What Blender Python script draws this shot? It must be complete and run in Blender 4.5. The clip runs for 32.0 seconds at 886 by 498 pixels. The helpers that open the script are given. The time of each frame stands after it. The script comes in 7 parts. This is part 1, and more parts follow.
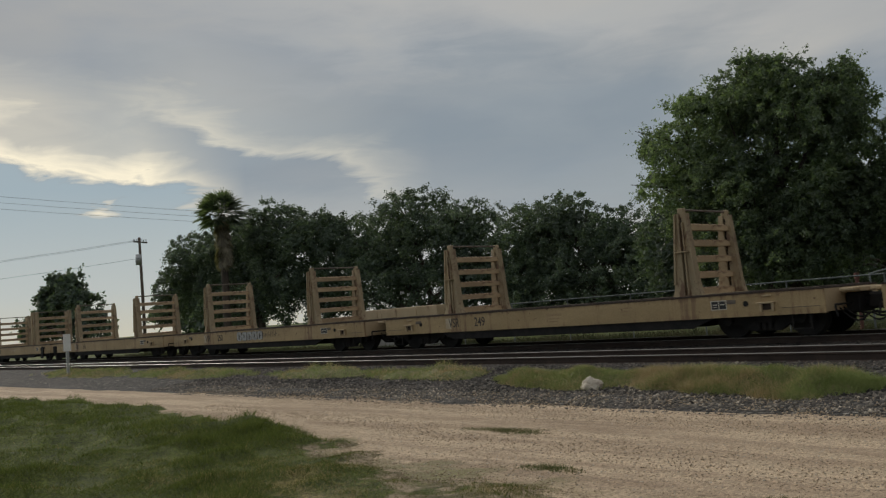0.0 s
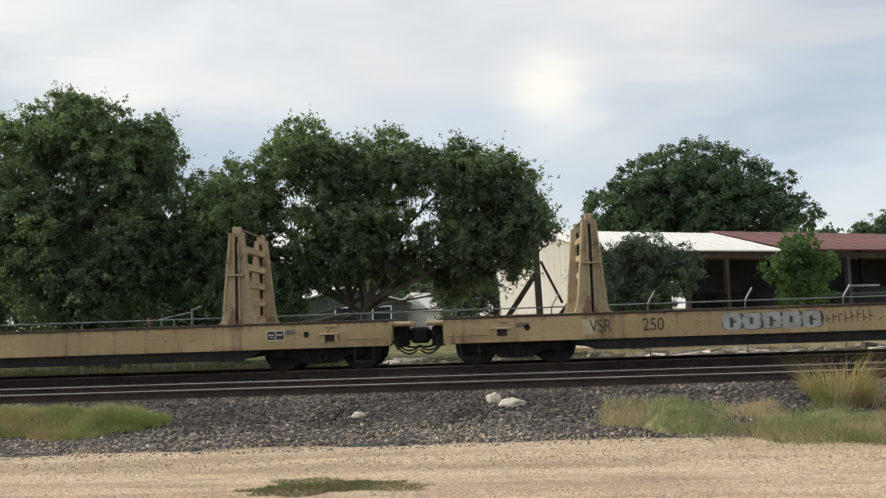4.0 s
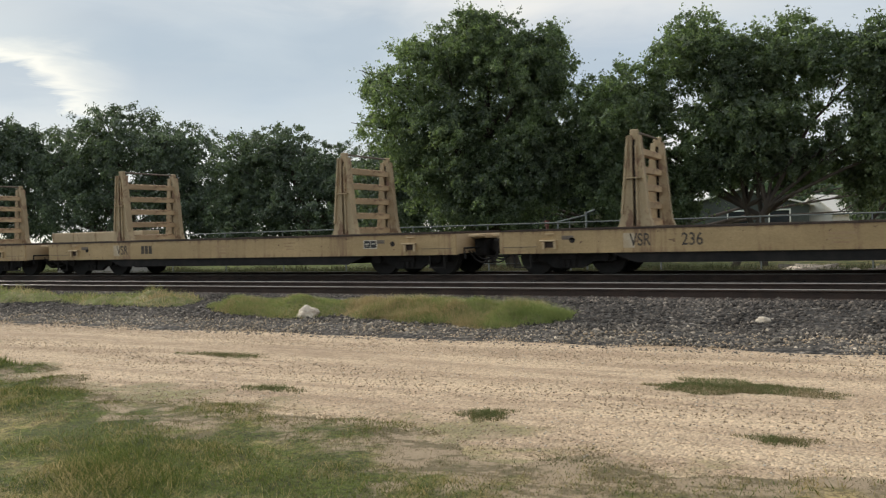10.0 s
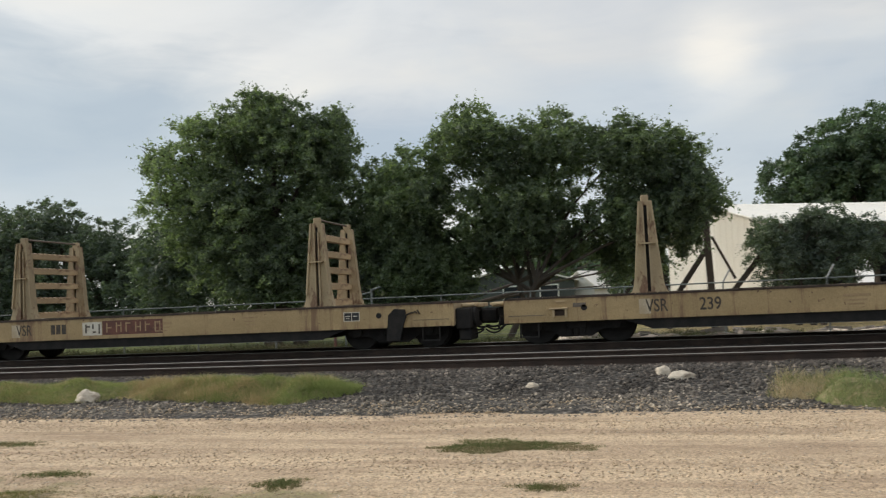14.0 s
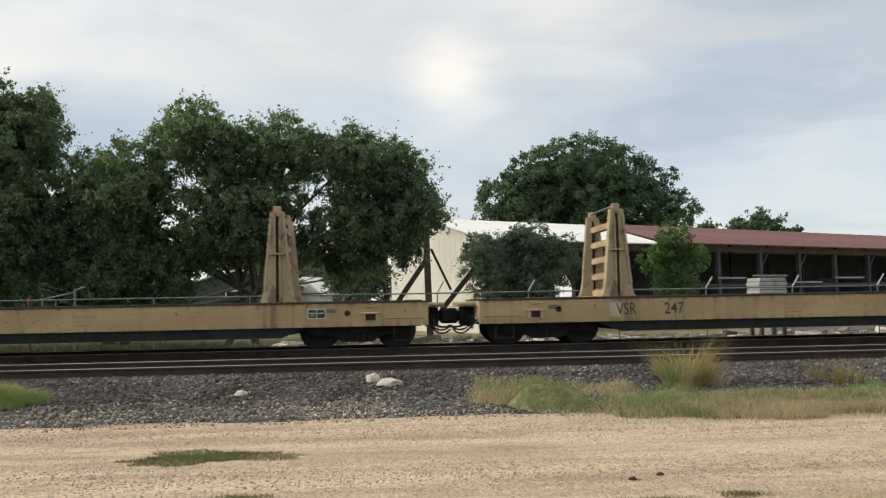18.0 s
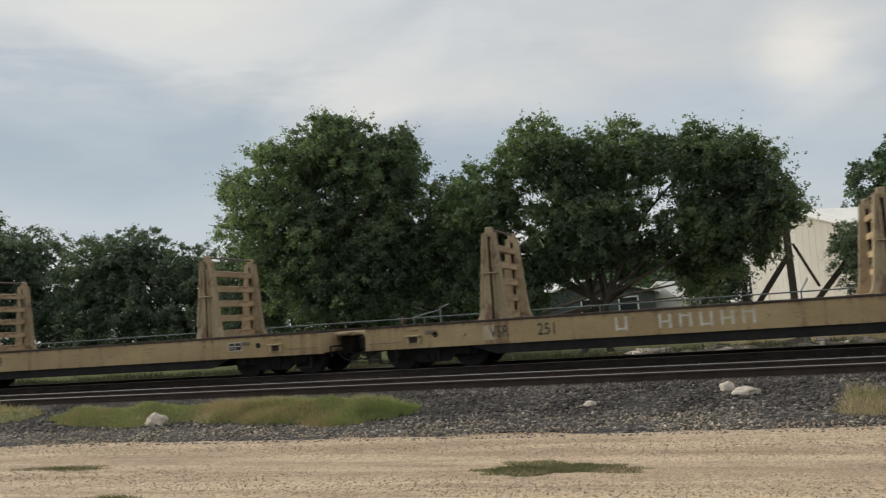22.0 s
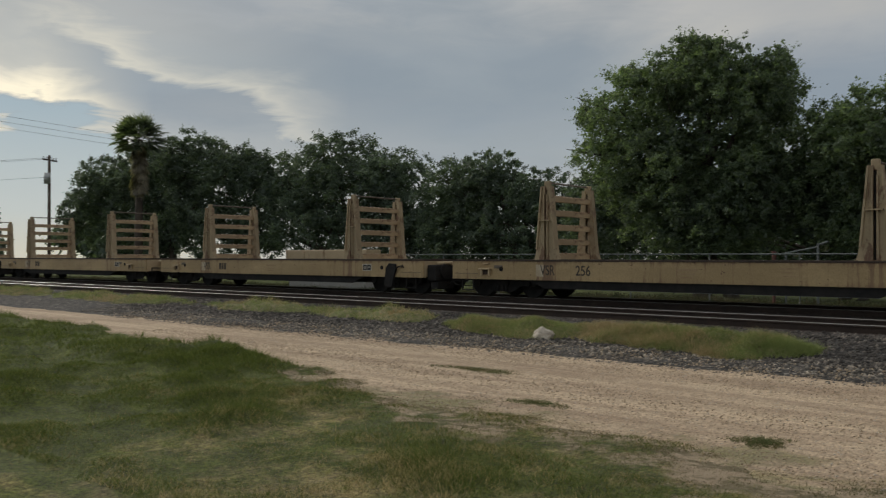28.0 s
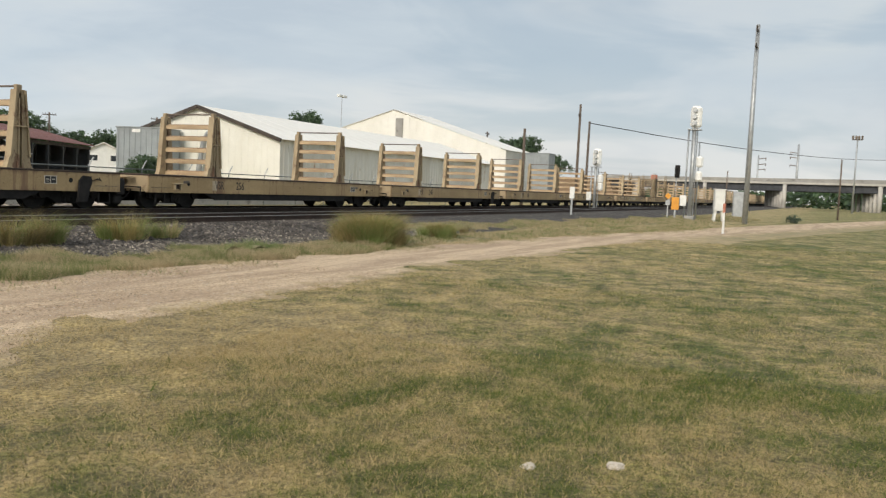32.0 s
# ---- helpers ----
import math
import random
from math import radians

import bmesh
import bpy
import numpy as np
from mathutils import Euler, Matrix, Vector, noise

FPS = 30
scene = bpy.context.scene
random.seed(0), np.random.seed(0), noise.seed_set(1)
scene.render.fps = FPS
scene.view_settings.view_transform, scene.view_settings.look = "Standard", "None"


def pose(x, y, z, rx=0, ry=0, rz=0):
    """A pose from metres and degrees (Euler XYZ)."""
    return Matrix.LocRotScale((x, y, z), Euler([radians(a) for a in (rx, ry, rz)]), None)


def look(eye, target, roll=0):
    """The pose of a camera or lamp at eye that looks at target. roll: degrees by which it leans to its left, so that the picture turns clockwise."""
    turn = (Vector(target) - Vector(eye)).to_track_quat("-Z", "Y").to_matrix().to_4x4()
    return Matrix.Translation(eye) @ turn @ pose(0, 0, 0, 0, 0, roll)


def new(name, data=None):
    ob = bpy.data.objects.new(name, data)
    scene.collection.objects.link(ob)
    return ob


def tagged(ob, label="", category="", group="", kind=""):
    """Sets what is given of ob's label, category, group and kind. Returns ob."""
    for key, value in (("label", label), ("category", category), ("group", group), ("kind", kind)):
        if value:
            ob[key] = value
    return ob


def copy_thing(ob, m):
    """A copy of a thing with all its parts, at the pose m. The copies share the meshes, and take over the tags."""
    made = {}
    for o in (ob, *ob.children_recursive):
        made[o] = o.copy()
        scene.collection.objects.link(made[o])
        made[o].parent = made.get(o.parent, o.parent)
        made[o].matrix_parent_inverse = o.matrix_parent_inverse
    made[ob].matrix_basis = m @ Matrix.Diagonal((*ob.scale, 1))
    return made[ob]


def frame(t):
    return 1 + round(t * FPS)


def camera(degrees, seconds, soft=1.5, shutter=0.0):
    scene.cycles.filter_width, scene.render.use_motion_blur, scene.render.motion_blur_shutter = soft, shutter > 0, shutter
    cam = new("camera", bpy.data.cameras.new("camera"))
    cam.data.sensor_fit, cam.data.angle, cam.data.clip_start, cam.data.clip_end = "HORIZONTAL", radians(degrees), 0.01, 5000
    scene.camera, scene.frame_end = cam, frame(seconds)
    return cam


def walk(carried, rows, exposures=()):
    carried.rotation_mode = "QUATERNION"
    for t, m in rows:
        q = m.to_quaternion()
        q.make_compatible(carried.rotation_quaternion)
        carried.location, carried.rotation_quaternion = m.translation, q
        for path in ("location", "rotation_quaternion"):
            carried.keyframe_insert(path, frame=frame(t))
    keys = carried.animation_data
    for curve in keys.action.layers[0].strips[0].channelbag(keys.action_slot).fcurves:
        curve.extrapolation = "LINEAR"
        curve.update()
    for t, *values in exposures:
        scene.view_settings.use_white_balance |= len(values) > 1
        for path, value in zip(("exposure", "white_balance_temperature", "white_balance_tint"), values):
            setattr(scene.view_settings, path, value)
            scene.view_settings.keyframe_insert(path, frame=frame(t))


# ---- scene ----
cam = camera(54.91, 32.0, soft=1.25, shutter=0.12)
PATH = [
    (0, pose(-0.05, 0.49, 1.62, 94.17, 4.52, 47.15)),
    (0.5, pose(-0.08, 0.38, 1.63, 95.22, 3.35, 42.06)),
    (1, pose(-0.11, 0.23, 1.62, 94.87, 3.78, 33.25)),
    (1.5, pose(-0.08, 0.25, 1.61, 93.77, 2.42, 21.37)),
    (2, pose(-0.09, 0.24, 1.60, 93.70, 2.77, 14.91)),
    (2.5, pose(-0.09, 0.34, 1.56, 94.15, 3.24, 12.59)),
    (3, pose(-0.08, 0.31, 1.58, 94.28, 2.35, 8.52)),
    (3.5, pose(0.00, 0.42, 1.55, 94.51, 1.94, 4.16)),
    (5.5, pose(0.03, 0.31, 1.58, 93.98, 1.91, 1.00)),
    (6, pose(-0.02, 0.32, 1.56, 93.00, 2.50, 7.49)),
    (6.5, pose(-0.07, 0.31, 1.54, 91.67, 2.66, 14.95)),
    (7, pose(-0.09, 0.28, 1.51, 90.99, 3.21, 19.68)),
    (7.5, pose(-0.12, 0.32, 1.52, 91.79, 3.44, 23.01)),
    (8, pose(-0.12, 0.31, 1.53, 92.22, 3.63, 23.89)),
    (8.5, pose(-0.11, 0.29, 1.53, 92.22, 3.96, 23.63)),
    (9, pose(-0.12, 0.29, 1.53, 91.49, 2.57, 23.43)),
    (9.5, pose(-0.15, 0.27, 1.51, 89.80, 1.33, 26.20)),
    (10, pose(-0.14, 0.27, 1.52, 88.84, 1.62, 27.80)),
    (10.5, pose(-0.13, 0.30, 1.53, 88.59, 1.75, 23.92)),
    (11, pose(-0.11, 0.27, 1.53, 88.36, 2.53, 21.46)),
    (11.5, pose(-0.12, 0.28, 1.52, 88.78, 1.74, 20.01)),
    (12, pose(-0.11, 0.28, 1.52, 90.06, -0.09, 16.10)),
    (12.5, pose(-0.05, 0.23, 1.53, 92.06, -0.32, 15.75)),
    (13, pose(0.07, 0.04, 1.53, 92.59, 0.49, 18.95)),
    (13.5, pose(0.07, -0.12, 1.52, 93.12, 2.22, 19.55)),
    (14, pose(0.04, -0.32, 1.52, 93.50, 2.53, 13.48)),
    (14.5, pose(0.09, -0.29, 1.53, 93.54, 1.46, -2.04)),
    (15, pose(0.17, -0.28, 1.53, 93.02, 0.85, -16.62)),
    (15.5, pose(0.20, -0.29, 1.54, 92.41, 1.64, -21.12)),
    (17.5, pose(0.19, -0.28, 1.51, 91.79, 0.84, -7.57)),
    (18, pose(0.23, -0.27, 1.53, 93.34, 1.05, -4.66)),
    (18.5, pose(0.35, -0.27, 1.51, 93.99, 1.83, -4.51)),
    (19, pose(0.40, -0.33, 1.51, 93.51, 2.98, -3.88)),
    (19.5, pose(0.38, -0.25, 1.51, 93.83, 4.39, -4.05)),
    (20, pose(0.37, -0.13, 1.49, 94.41, 5.93, -8.37)),
    (20.5, pose(0.53, 0.05, 1.48, 95.26, 4.28, -11.85)),
    (21, pose(0.58, 0.06, 1.48, 95.48, 3.30, -5.81)),
    (21.5, pose(0.49, -0.08, 1.53, 94.96, 3.64, 7.58)),
    (22, pose(0.47, -0.16, 1.56, 94.80, 3.83, 19.09)),
    (22.5, pose(0.34, -0.26, 1.57, 94.38, 3.53, 23.79)),
    (23, pose(0.15, -0.33, 1.56, 94.03, 3.72, 26.00)),
    (23.5, pose(0.08, -0.35, 1.58, 93.34, 3.63, 25.75)),
    (24, pose(-0.01, -0.27, 1.60, 93.57, 3.92, 23.07)),
    (24.5, pose(-0.14, -0.21, 1.55, 92.14, 2.17, 21.08)),
    (25, pose(-0.30, -0.33, 1.55, 91.47, 2.93, 27.10)),
    (25.5, pose(-0.41, -0.52, 1.56, 91.16, 3.40, 36.05)),
    (27.5, pose(-0.50, -0.68, 1.51, 90.37, 2.60, 48.13)),
    (28, pose(-0.47, -0.57, 1.54, 90.64, -0.14, 40.76)),
    (28.5, pose(-0.22, -0.62, 1.51, 92.38, 0.66, 31.00)),
    (29, pose(-0.15, -0.61, 1.52, 92.35, 0.50, 19.18)),
    (29.2, pose(-0.16, -0.68, 1.54, 92.10, 0.45, 13.42)),
    (29.6, pose(-0.07, -0.66, 1.52, 92.36, 0.22, -5.59)),
    (30, pose(-0.05, -0.83, 1.51, 92.67, -0.40, -24.86)),
    (30.2, pose(0.14, -0.57, 1.47, 92.56, 0.12, -31.57)),
    (30.5, pose(0.12, -0.31, 1.47, 92.14, 1.18, -38.29)),
    (31, pose(0.16, 0.04, 1.48, 89.87, 1.84, -46.91)),
    (31.5, pose(0.19, -0.18, 1.48, 87.20, -0.11, -57.95)),
    (32, pose(0.30, -0.23, 1.49, 85.90, -2.54, -65.76)),
]
EXPO = [(0, -1.06), (1, -0.78), (1.6, -0.33), (2.2, 0.04), (3.5, 0.04), (6, -0.04), (8, -0.14), (9, -0.17), (10, -0.07), (11, 0.06), (12, 0.06), (13, -0.02), (14, -0.12), (15, -0.03), (19, 0.0), (20.5, 0.0), (21.3, -0.12), (22, -0.33), (23, -0.28), (24, -0.14), (25, -0.11), (25.6, -0.42), (27.5, -0.92), (28.2, -0.96), (28.7, -0.5), (29.2, 0), (30, 0.05), (31, -0.08), (32, -0.12)]
walk(cam, PATH, EXPO)

# ---- world and sun: a low veiled sun down the line, bright thin cloud overhead ----
SUN_AZ, SUN_EL = -88.0, 25.0


def heading(az, el):
    return Vector((math.sin(radians(az)) * math.cos(radians(el)), math.cos(radians(az)) * math.cos(radians(el)), math.sin(radians(el))))


SUN_DIR, GAP_DIR = heading(SUN_AZ, SUN_EL), heading(5.4, 15.0)


class Net:
    """Short hand for node trees."""

    def __init__(self, tree):
        self.t = tree
        tree.nodes.clear()

    def node(self, kind, **sets):
        n = self.t.nodes.new(kind)
        for k, v in sets.items():
            n.inputs[k].default_value = v
        return n

    def link(self, a, b):
        self.t.links.new(a, b)

    def math(self, op, a, b=None, clamp=False):
        n = self.t.nodes.new("ShaderNodeMath")
        n.operation, n.use_clamp = op, clamp
        for i, v in enumerate((a, b)):
            if v is None:
                continue
            if isinstance(v, (int, float)):
                n.inputs[i].default_value = v
            else:
                self.link(v, n.inputs[i])
        return n.outputs[0]

    def ramp(self, v, stops):
        n = self.t.nodes.new("ShaderNodeValToRGB")
        n.color_ramp.interpolation = "EASE" if len(stops) == 2 else "LINEAR"
        e = n.color_ramp.elements
        while len(e) < len(stops):
            e.new(0.5)
        for s, (p, c) in zip(e, stops):
            s.position = p
            s.color = c if len(c) == 4 else (*c, 1)
        self.link(v, n.inputs[0])
        return n.outputs[0]

    def mix(self, f, a, b, blend="MIX"):
        n = self.t.nodes.new("ShaderNodeMix")
        n.data_type, n.blend_type = "RGBA", blend
        for s, v in ((n.inputs[0], f), (n.inputs[6], a), (n.inputs[7], b)):
            if isinstance(v, (int, float)):
                s.default_value = v
            elif isinstance(v, tuple):
                s.default_value = v if len(v) == 4 else (*v, 1)
            else:
                self.link(v, s)
        return n.outputs[2]

    def noise(self, vec, scale, detail=5.0, rough=0.55, dist=0.0):
        n = self.t.nodes.new("ShaderNodeTexNoise")
        n.inputs["Scale"].default_value, n.inputs["Detail"].default_value = scale, detail
        n.inputs["Roughness"].default_value, n.inputs["Distortion"].default_value = rough, dist
        if vec is not None:
            self.link(vec, n.inputs["Vector"])
        return n.outputs[0]

    def scaled(self, vec, s, off=(0, 0, 0)):
        n = self.t.nodes.new("ShaderNodeMapping")
        n.inputs["Scale"].default_value, n.inputs["Location"].default_value = s, off
        self.link(vec, n.inputs[0])
        return n.outputs[0]


def make_world():
    w = bpy.data.worlds.new("sky")
    scene.world = w
    w.use_nodes = True
    n = Net(w.node_tree)
    out = n.node("ShaderNodeOutputWorld")
    bg = n.node("ShaderNodeBackground")
    bg.inputs["Strength"].default_value = 1.0
    n.link(bg.outputs[0], out.inputs[0])
    sky = n.node("ShaderNodeTexSky")
    sky.sky_type, sky.sun_disc, sky.sun_elevation, sky.sun_rotation = "NISHITA", False, radians(SUN_EL), radians(SUN_AZ)
    co = n.node("ShaderNodeTexCoord").outputs["Generated"]
    sep = n.node("ShaderNodeSeparateXYZ")
    n.link(co, sep.inputs[0])
    z = n.math("MAXIMUM", sep.outputs[2], 0.0)
    big = n.noise(n.scaled(co, (1.0, 1.0, 3.2), (3.1, 0.4, 0)), 1.7, 4, 0.45, 0.7)
    mid = n.noise(n.scaled(co, (1.0, 1.0, 2.6), (7.7, 2.2, 3)), 3.6, 5, 0.48, 0.6)
    # layers of thin cloud: height in the sky, bent by slow turbulence
    lift = n.math("ADD", z, n.math("MULTIPLY", n.math("SUBTRACT", big, 0.5), 0.30))
    lift = n.math("ADD", lift, n.math("MULTIPLY", n.math("SUBTRACT", mid, 0.5), 0.10), True)
    cloud = n.ramp(lift, [(0.0, (0.92, 0.90, 0.85)), (0.06, (0.86, 0.88, 0.87)), (0.13, (0.64, 0.73, 0.80)), (0.20, (0.65, 0.73, 0.80)), (0.29, (0.70, 0.735, 0.77)), (0.5, (0.83, 0.845, 0.86)), (1.0, (1.24, 1.25, 1.26))])
    fine = n.noise(n.scaled(co, (1.0, 1.0, 4.5), (2.1, 8.2, 3)), 9.0, 6, 0.6, 0.8)
    shade = n.math("ADD", n.math("MULTIPLY", mid, 0.8), n.math("MULTIPLY", fine, 0.2))
    cloud = n.mix(1.0, cloud, n.ramp(shade, [(0.36, (0.84, 0.87, 0.91)), (0.5, (1.0, 1.0, 1.0)), (0.66, (1.12, 1.08, 1.02))]), "MULTIPLY")
    # clear sky shows through in the east
    blue = n.mix(0.5, n.mix(1.0, sky.outputs[0], (0.08, 0.08, 0.08), "MULTIPLY"), (0.40, 0.54, 0.68))
    east = n.math("MULTIPLY", sep.outputs[0], 1.0, True)
    gaps = n.ramp(n.noise(n.scaled(co, (1, 1, 4.5), (1.3, 5.2, 7)), 2.6, 5, 0.5, 0.6), [(0.44, (0, 0, 0)), (0.60, (1, 1, 1))])
    col = n.mix(n.math("MULTIPLY", gaps, n.math("ADD", n.math("MULTIPLY", east, 0.55), 0.08)), cloud, blue)
    col = n.mix(n.math("MULTIPLY", n.math("SUBTRACT", sep.outputs[0], 0.55), 0.9, True), col, (0.60, 0.67, 0.72))
    # the evening side is brighter low down
    west = n.math("MULTIPLY", n.math("SUBTRACT", n.math("MULTIPLY", sep.outputs[0], -1.0), 0.72), 4.0, True)
    low = n.ramp(z, [(0.05, (1, 1, 1)), (0.20, (0, 0, 0))])
    col = n.mix(n.math("MULTIPLY", n.math("MULTIPLY", west, low), 0.75), col, (1.12, 1.16, 1.10))
    # lit rims of two cloud banks near the sun, as bands sloping across the western sky
    az = n.math("ARCTAN2", sep.outputs[0], sep.outputs[1])
    wave = n.math("ADD", n.math("MULTIPLY", n.math("SUBTRACT", mid, 0.5), 0.16), n.math("MULTIPLY", n.math("SUBTRACT", fine, 0.5), 0.07))
    for a0, e0, slope, a_lo, a_hi, clear, f in ((-0.96, 0.165, -0.33, -1.20, -0.82, 0.0, 0.42), (-1.108, 0.134, -0.365, -1.60, -1.04, 0.85, 0.95)):
        line = n.math("ADD", n.math("MULTIPLY", n.math("SUBTRACT", az, a0), slope), e0)
        off = n.math("ADD", n.math("SUBTRACT", n.math("ADD", z, wave), line), 0.02)
        here = n.math("MULTIPLY", n.math("MULTIPLY", n.math("SUBTRACT", az, a_lo), 9.0, True), n.math("MULTIPLY", n.math("SUBTRACT", a_hi, az), 9.0, True))
        if clear:
            # clear pale sky under the bank's edge
            below = n.ramp(n.math("DIVIDE", off, 0.16), [(0.04, (1, 1, 1)), (0.16, (0, 0, 0))])
            wide = n.math("MULTIPLY", n.math("SUBTRACT", -0.86, az), 5.0, True)
            col = n.mix(n.math("MULTIPLY", n.math("MULTIPLY", below, wide), clear), col, n.ramp(z, [(0.0, (1.22, 1.16, 0.92)), (0.05, (1.02, 1.10, 1.06)), (0.16, (0.74, 0.92, 1.02))]))
        rim = n.ramp(n.math("DIVIDE", off, 0.16), [(0.08, (0, 0, 0)), (0.17, (1, 1, 1)), (0.40, (0.32, 0.32, 0.32)), (0.85, (0, 0, 0))])
        col = n.mix(n.math("MULTIPLY", n.math("MULTIPLY", rim, here), f), col, (2.1, 1.9, 1.45))
    # a brighter sheet of high cloud over the west
    sheet = n.math("MULTIPLY", n.math("MULTIPLY", n.math("ADD", az, 1.3), 3.0, True), n.math("MULTIPLY", n.math("SUBTRACT", -0.05, az), 3.0, True))
    sheet = n.math("MULTIPLY", sheet, n.ramp(n.math("ADD", z, wave), [(0.22, (0, 0, 0)), (0.34, (1, 1, 1))]))
    col = n.mix(sheet, col, n.mix(1.0, col, (1.10, 1.10, 1.09), "MULTIPLY"))
    # a slate-blue bank in the north-west, and a long bright streak of cloud above it
    da, dz = n.math("DIVIDE", n.math("ADD", az, 0.70), 0.40), n.math("DIVIDE", n.math("SUBTRACT", n.math("ADD", z, wave), 0.215), 0.085)
    slate = n.ramp(n.math("SUBTRACT", 1.0, n.math("ADD", n.math("MULTIPLY", da, da), n.math("MULTIPLY", dz, dz)), True), [(0.0, (0, 0, 0)), (0.8, (1, 1, 1))])
    col = n.mix(n.math("MULTIPLY", slate, 0.45), col, (0.53, 0.62, 0.69))
    ridge = n.math("SUBTRACT", n.math("ADD", z, n.math("MULTIPLY", wave, 0.7)), n.math("ADD", n.math("MULTIPLY", n.math("ADD", az, 0.64), -0.19), 0.335))
    streak = n.ramp(n.math("ADD", n.math("DIVIDE", ridge, 0.19), 0.5, True), [(0.0, (0, 0, 0)), (0.42, (1, 1, 1)), (0.62, (0.75, 0.75, 0.75)), (1.0, (0, 0, 0))])
    run = n.math("MULTIPLY", n.math("MULTIPLY", n.math("ADD", az, 1.15), 3.5, True), n.math("MULTIPLY", n.math("SUBTRACT", -0.10, az), 3.0, True))
    col = n.mix(n.math("MULTIPLY", n.math("MULTIPLY", streak, run), 0.42), col, (1.08, 1.05, 0.98))
    # veiled sun, and a thin place in the cloud
    for way, lo, hi, f, c in ((SUN_DIR, 0.972, 1.0, 0.9, (6.5, 5.9, 4.9)), (GAP_DIR, 0.955, 0.995, 0.22, (0.75, 0.77, 0.79)), (GAP_DIR, 0.9966, 1.0010, 0.42, (1.10, 1.06, 0.98)), (GAP_DIR, 0.9988, 1.0009, 0.55, (1.20, 1.12, 0.98))):
        dot = n.node("ShaderNodeVectorMath")
        dot.operation = "DOT_PRODUCT"
        n.link(co, dot.inputs[0])
        dot.inputs[1].default_value = way
        d = n.math("ADD", dot.outputs["Value"], n.math("ADD", n.math("MULTIPLY", n.math("SUBTRACT", mid, 0.5), 0.0016), n.math("MULTIPLY", n.math("SUBTRACT", fine, 0.5), 0.0008)))
        col = n.mix(n.math("MULTIPLY", n.ramp(n.math("DIVIDE", n.math("SUBTRACT", d, lo), hi - lo, True), [(0.0, (0, 0, 0)), (1.0, (1, 1, 1))]), f), col, c)
    n.link(col, bg.inputs[0])


make_world()
sun = new("sun", bpy.data.lights.new("sun", "SUN"))
sun.data.energy, sun.data.angle, sun.data.color = 2.3, radians(18), (1.0, 0.92, 0.82)
sun.matrix_world = look(SUN_DIR * 60, (0, 0, 0))


# ---- materials ----
def surf(name, a, b, scale=1.5, fine=35.0, rough=0.8, bump=0.15, metal=0.0, dirt=None, dirt_at=0.58, stretch=(1, 1, 1), coords="Object", island=False, dscale=None, rand=0.0, spec=0.5):
    m = bpy.data.materials.new(name)
    m.use_nodes = True
    n = Net(m.node_tree)
    out = n.node("ShaderNodeOutputMaterial")
    bs = n.node("ShaderNodeBsdfPrincipled")
    n.link(bs.outputs[0], out.inputs[0])
    co = n.node("ShaderNodeTexCoord").outputs[coords]
    st = n.scaled(co, stretch)
    big = n.noise(st, scale, 6, 0.6, 0.3)
    col = n.mix(n.ramp(big, [(0.33, (0, 0, 0)), (0.67, (1, 1, 1))]), a, b)
    fn = n.noise(co, fine, 4, 0.6)
    col = n.mix(0.22, col, n.ramp(fn, [(0.3, (0.55, 0.55, 0.55)), (0.7, (1.35, 1.35, 1.35))]), "MULTIPLY")
    if dirt:
        dn = n.noise(n.scaled(co, stretch, (5.3, 2.2, 9.1)), dscale or scale * 2.1, 8, 0.65, 0.5)
        col = n.mix(n.ramp(dn, [(dirt_at - 0.05, (0, 0, 0)), (dirt_at + 0.09, (1, 1, 1))]), col, dirt)
    if island or rand:
        src = n.node("ShaderNodeNewGeometry").outputs["Random Per Island"] if island else n.node("ShaderNodeObjectInfo").outputs["Random"]
        k = 0.6 if island else rand
        col = n.mix(1.0, col, n.ramp(src, [(0.0, (1 - k, 1 - k, 1 - k)), (0.85, (1 + 0.6 * k, 1 + 0.6 * k, 1 + 0.6 * k)), (1.0, (1 + 3 * k * (1.25 if island else 0.33), 1 + 3 * k * (1.2 if island else 0.33), 1 + 3 * k * (1.1 if island else 0.33)))]), "MULTIPLY")
    n.link(col, bs.inputs["Base Color"])
    bs.inputs["Metallic"].default_value = metal
    bs.inputs["Specular IOR Level"].default_value = spec
    rr = n.math("ADD", n.math("MULTIPLY", big, 0.25), rough - 0.12, True)
    n.link(rr, bs.inputs["Roughness"])
    if bump:
        bp = n.node("ShaderNodeBump")
        bp.inputs["Strength"].default_value, bp.inputs["Distance"].default_value = bump, 0.02
        n.link(fn, bp.inputs["Height"])
        n.link(bp.outputs[0], bs.inputs["Normal"])
    return m


